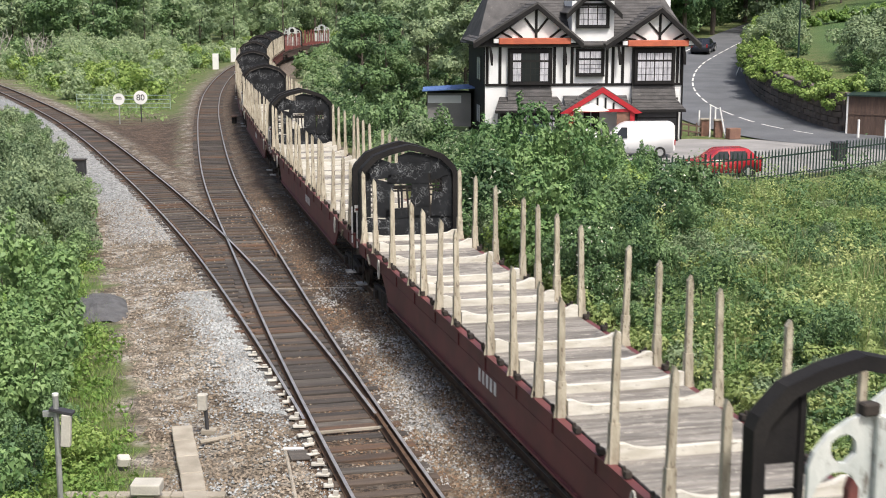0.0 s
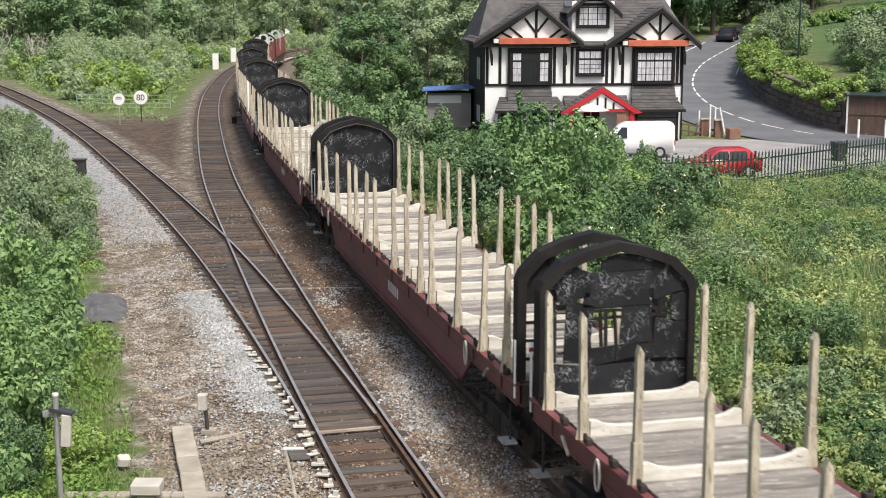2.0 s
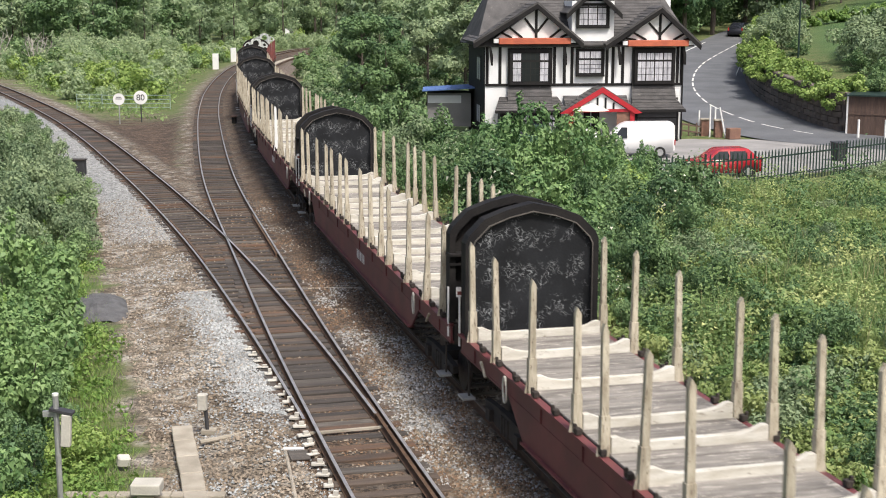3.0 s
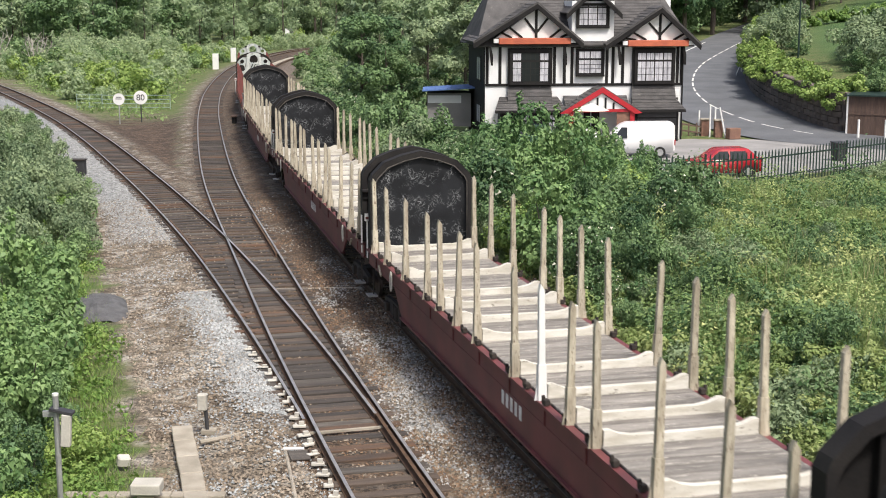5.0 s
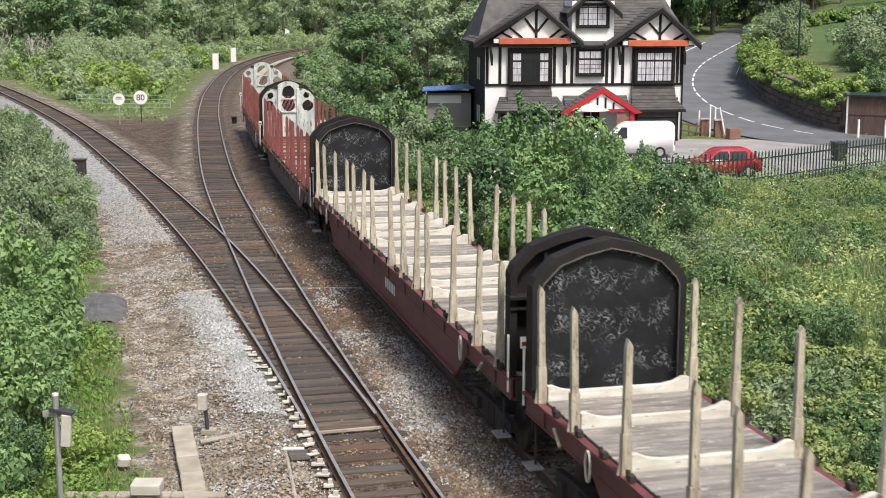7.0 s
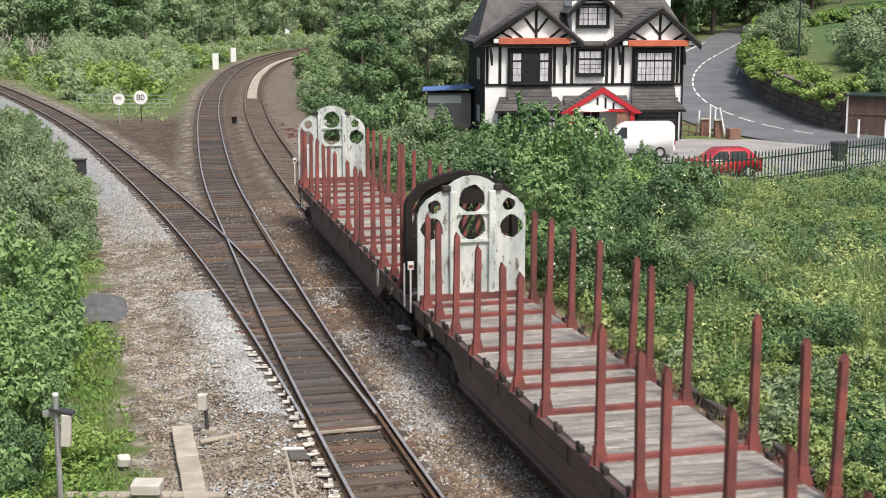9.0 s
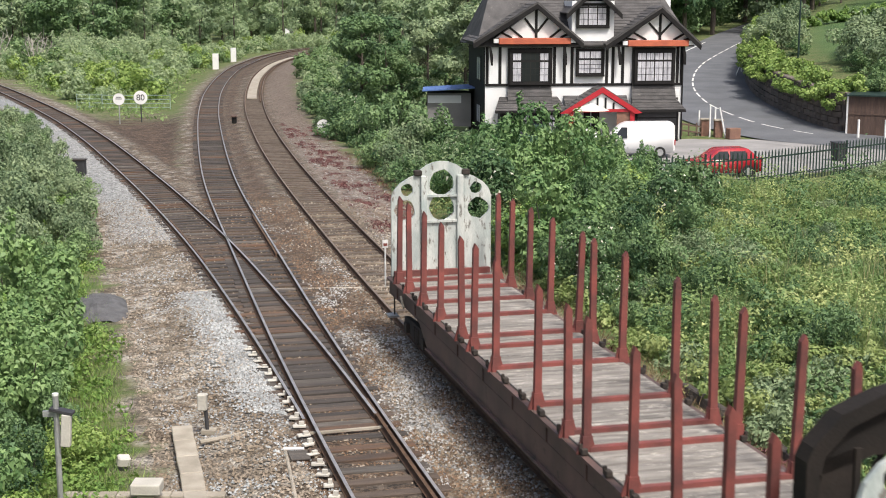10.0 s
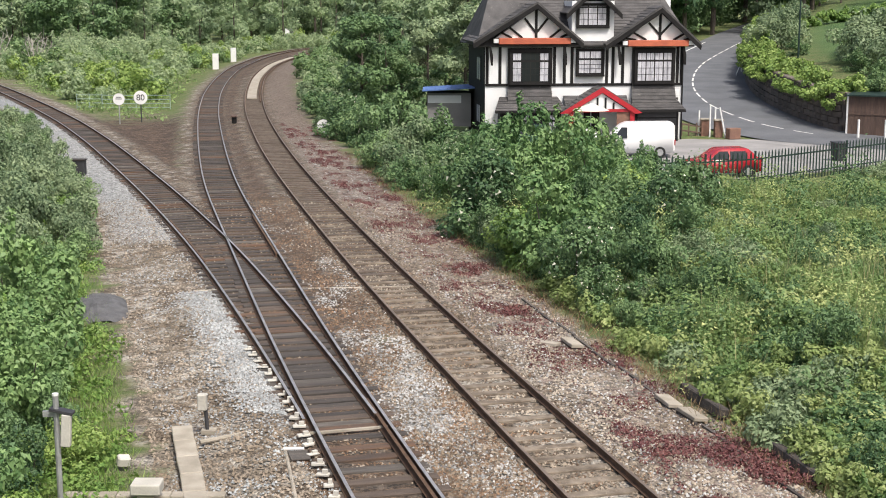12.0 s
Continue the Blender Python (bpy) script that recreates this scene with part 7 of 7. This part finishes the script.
mach = thing("point_machine", "dark low point machine beside the rail", "point machine", pose(-2.75, 25.35, -0.26, 0, 0, 14))
part("case", box(B(), 0, 0, 0.06, 0.34, 0.5, 0.14, bevel=0.04), M_STEEL, mach)
part("lid", box(B(), 0, 0, 0.14, 0.38, 0.54, 0.03, bevel=0.01), M_SLEEPER_GREY, mach)

box1 = thing("location_box", "squat pale concrete marker box with an overhanging lid", "equipment box", pose(-5.2, 23.2, -0.4))
part("stand", box(B(), 0, 0, 0.16, 0.3, 0.3, 0.36), M_CONC, box1)
M_CONC_PALE = mat("pale_concrete", (0.55, 0.53, 0.48), 0.85, 0, (0.45, 0.43, 0.38), 2, 30, 0.15)
part("lid", box(B(), 0, 0, 0.43, 0.52, 0.42, 0.2, bevel=0.02), M_CONC_PALE, box1)
box2 = thing("junction_box", "small pale grey junction box on a short bent post", "equipment box", pose(-4.88, 27.3, -0.3))
part("post", cyl(B(), (0.05, 0, 0), (0.02, 0, 0.5), 0.04, seg=8), M_GREY_DARK, box2)
part("foot", box(B(), 0.08, 0, 0.04, 0.3, 0.24, 0.08), M_CONC, box2)
part("body", box(B(), -0.04, 0, 0.66, 0.19, 0.17, 0.34, bevel=0.02), M_CONC_PALE, box2)
post1 = thing("telephone_post", "grey steel post carrying a white plate in the bushes", "post", pose(-6.6, 22.75, -0.5))
part("shaft", cyl(B(), (0, 0, 0), (0, 0, 2.32), 0.05, seg=10), M_GALV, post1)
part("cap", cyl(B(), (0, 0, 2.32), (0, 0, 2.36), 0.055, seg=10), M_WHITE, post1)
part("plate", box(B(), 0.17, -0.05, 1.72, 0.17, 0.12, 0.58, (0, 4, 0), 0.02), M_CONC_PALE, post1)
part("hood", box(B(), 0.1, 0, 2.05, 0.4, 0.2, 0.05, (0, 12, 0)), M_GREY_DARK, post1)
part("bracket", box(B(), -0.1, 0, 2.0, 0.25, 0.06, 0.1), M_GALV, post1)
blk = thing("concrete_block", "small broken white block in the grass", "block", pose(-6.1, 25.3, -0.3, 0, 0, 25))
part("block", box(B(), 0, 0, 0.09, 0.24, 0.2, 0.2, (14, 8, 0), 0.03), M_CONC_PALE, blk)
cab = thing("lineside_box", "dark grey equipment box at the edge of the bushes", "equipment box", pose(-18.4, 69.5, -0.4))
part("case", box(B(), 0, 0, 0.45, 0.7, 0.5, 0.9, bevel=0.03), M_GREY_DARK, cab)
part("lid", box(B(), 0, 0, 0.92, 0.8, 0.6, 0.06, bevel=0.01), M_UNDER, cab)
duct = thing("cable_duct", "thin pale duct crossing under the rails", "cable duct")
part("tube", cyl(B(), (-7.5, 40.8, -0.19), (-1.0, 41.4, -0.19), 0.045, seg=6), M_CONC, duct)
edging = thing("edging_slabs", "broken pale edging slabs along the cess", "edging")
for k, (x, y, t) in enumerate(((5.0, 29.6, 12), (5.35, 28.6, 16), (6.1, 23.0, 20), (3.35, 34.9, 14), (2.6, 34.9, 60))):
    share("slab", LID, edging, pose(x, y, -0.3, 0, 6, t) @ Matrix.Diagonal((0.8, 0.9, 1, 1)))
for x, y, t in ((5.75, 29.5, 14), (6.75, 25.3, 12)):
    timber = thing("old_sleeper", "rotten dark sleeper lying in the weeds", "timber", pose(x, y, -0.27, 0, 12, t), "old sleepers")
    part("baulk", box(B(), 0, 0, 0, 0.24, 2.1, 0.26, None, 0.03), M_SLEEPER, timber)
ash = thing("ash_heap", "low heap of dark grey ash beside the path", "heap", pose(-9.95, 39.3, -0.25, 0, 0, 15))
bm = B()
bmesh.ops.create_grid(bm, x_segments=14, y_segments=22, size=1.0)
for v in bm.verts:
    r2 = (v.co.x ** 2 + v.co.y ** 2)
    v.co.z = 0.16 * (1 - 1.5 * r2) + 0.07 * noise.noise(v.co * 5)
    v.co.x *= 0.75
    v.co.y *= 1.9
part("mound", bm, M_ASH, ash)
cr = thing("crossing_panel", "pale worn walking boards between the rails", "track panel", kind="structure")
part("panel", sweep(RIGHT, RIGHT.s_at_y(122), RIGHT.s_at_y(212), -0.15, [(-0.42, -0.14), (0.42, -0.14), (0.42, -0.05), (-0.42, -0.05)]), M_CONC, cr)
part("check_rail", sweep(RIGHT, RIGHT.s_at_y(118), RIGHT.s_at_y(212), 0.55, [(-0.04, -0.15), (0.04, -0.15), (0.04, -0.01), (-0.04, -0.01)]), M_STEEL, cr)

# turnout: slide chairs, check rails
chair = part("slide_chair", box(box(B(), 0, 0, 0, 0.24, 0.13, 0.05, bevel=0.01), 0.04, 0, 0.05, 0.1, 0.07, 0.1), M_CONC_PALE)
CHAIR = chair.data
bpy.data.objects.remove(chair)
rr = random.Random(8)
s, k = MAIN.s_at_y(21), 0
while s < MAIN.s_at_y(34):
    d = MAIN.way(s)
    off = -1.02 - 0.5 * float(ramp(MAIN.at(s)[1], 29, 36))
    p = MAIN.side(s, off)
    share("slide_chair", CHAIR, track_main, pose(p[0], p[1], -0.11, 0, 0, math.degrees(math.atan2(-d[0], d[1])) + rr.uniform(-25, 25)) @ Matrix.Diagonal((rr.uniform(0.7, 1.2), rr.uniform(0.8, 1.3), rr.uniform(0.6, 1.2), 1)))
    s += 0.6
part("check_rail", sweep(MAIN, MAIN.s_at_y(46), MAIN.s_at_y(55), 0.66, FOOT), M_STEEL, track_main)
part("check_rail", sweep(BRANCH, BRANCH.s_at_y(45), BRANCH.s_at_y(54), -0.66, FOOT), M_STEEL, track_branch)
part("switch_rail", sweep(MAIN, MAIN.s_at_y(18), MAIN.s_at_y(29), 0.62, FOOT), M_STEEL, track_main)

p, d = MAIN.at(MAIN.s_at_y(26.9)), MAIN.way(MAIN.s_at_y(26.9))
part("stretcher_bar", box(B(), p[0] - 0.15, p[1], -0.115, 1.75, 0.06, 0.05, (0, 0, math.degrees(math.atan2(-d[0], d[1])) + 2)), M_CONC, track_main, "pale stretcher bar across the turnout")
kerb = thing("cess_edging", "thin weathered edging boards along the cess", "edging")
for k in range(11):
    s0 = RIGHT.s_at_y(22.5) + 1.62 * k
    part("edging_board", sweep(RIGHT, s0, s0 + 1.58, 3.62 + 0.05 * (k % 3), [(-0.035, -0.5), (0.035, -0.5), (0.035, -0.34), (-0.035, -0.34)], 0.5), M_SLEEPER_GREY if k % 3 else M_SLEEPER, kerb)


motions()
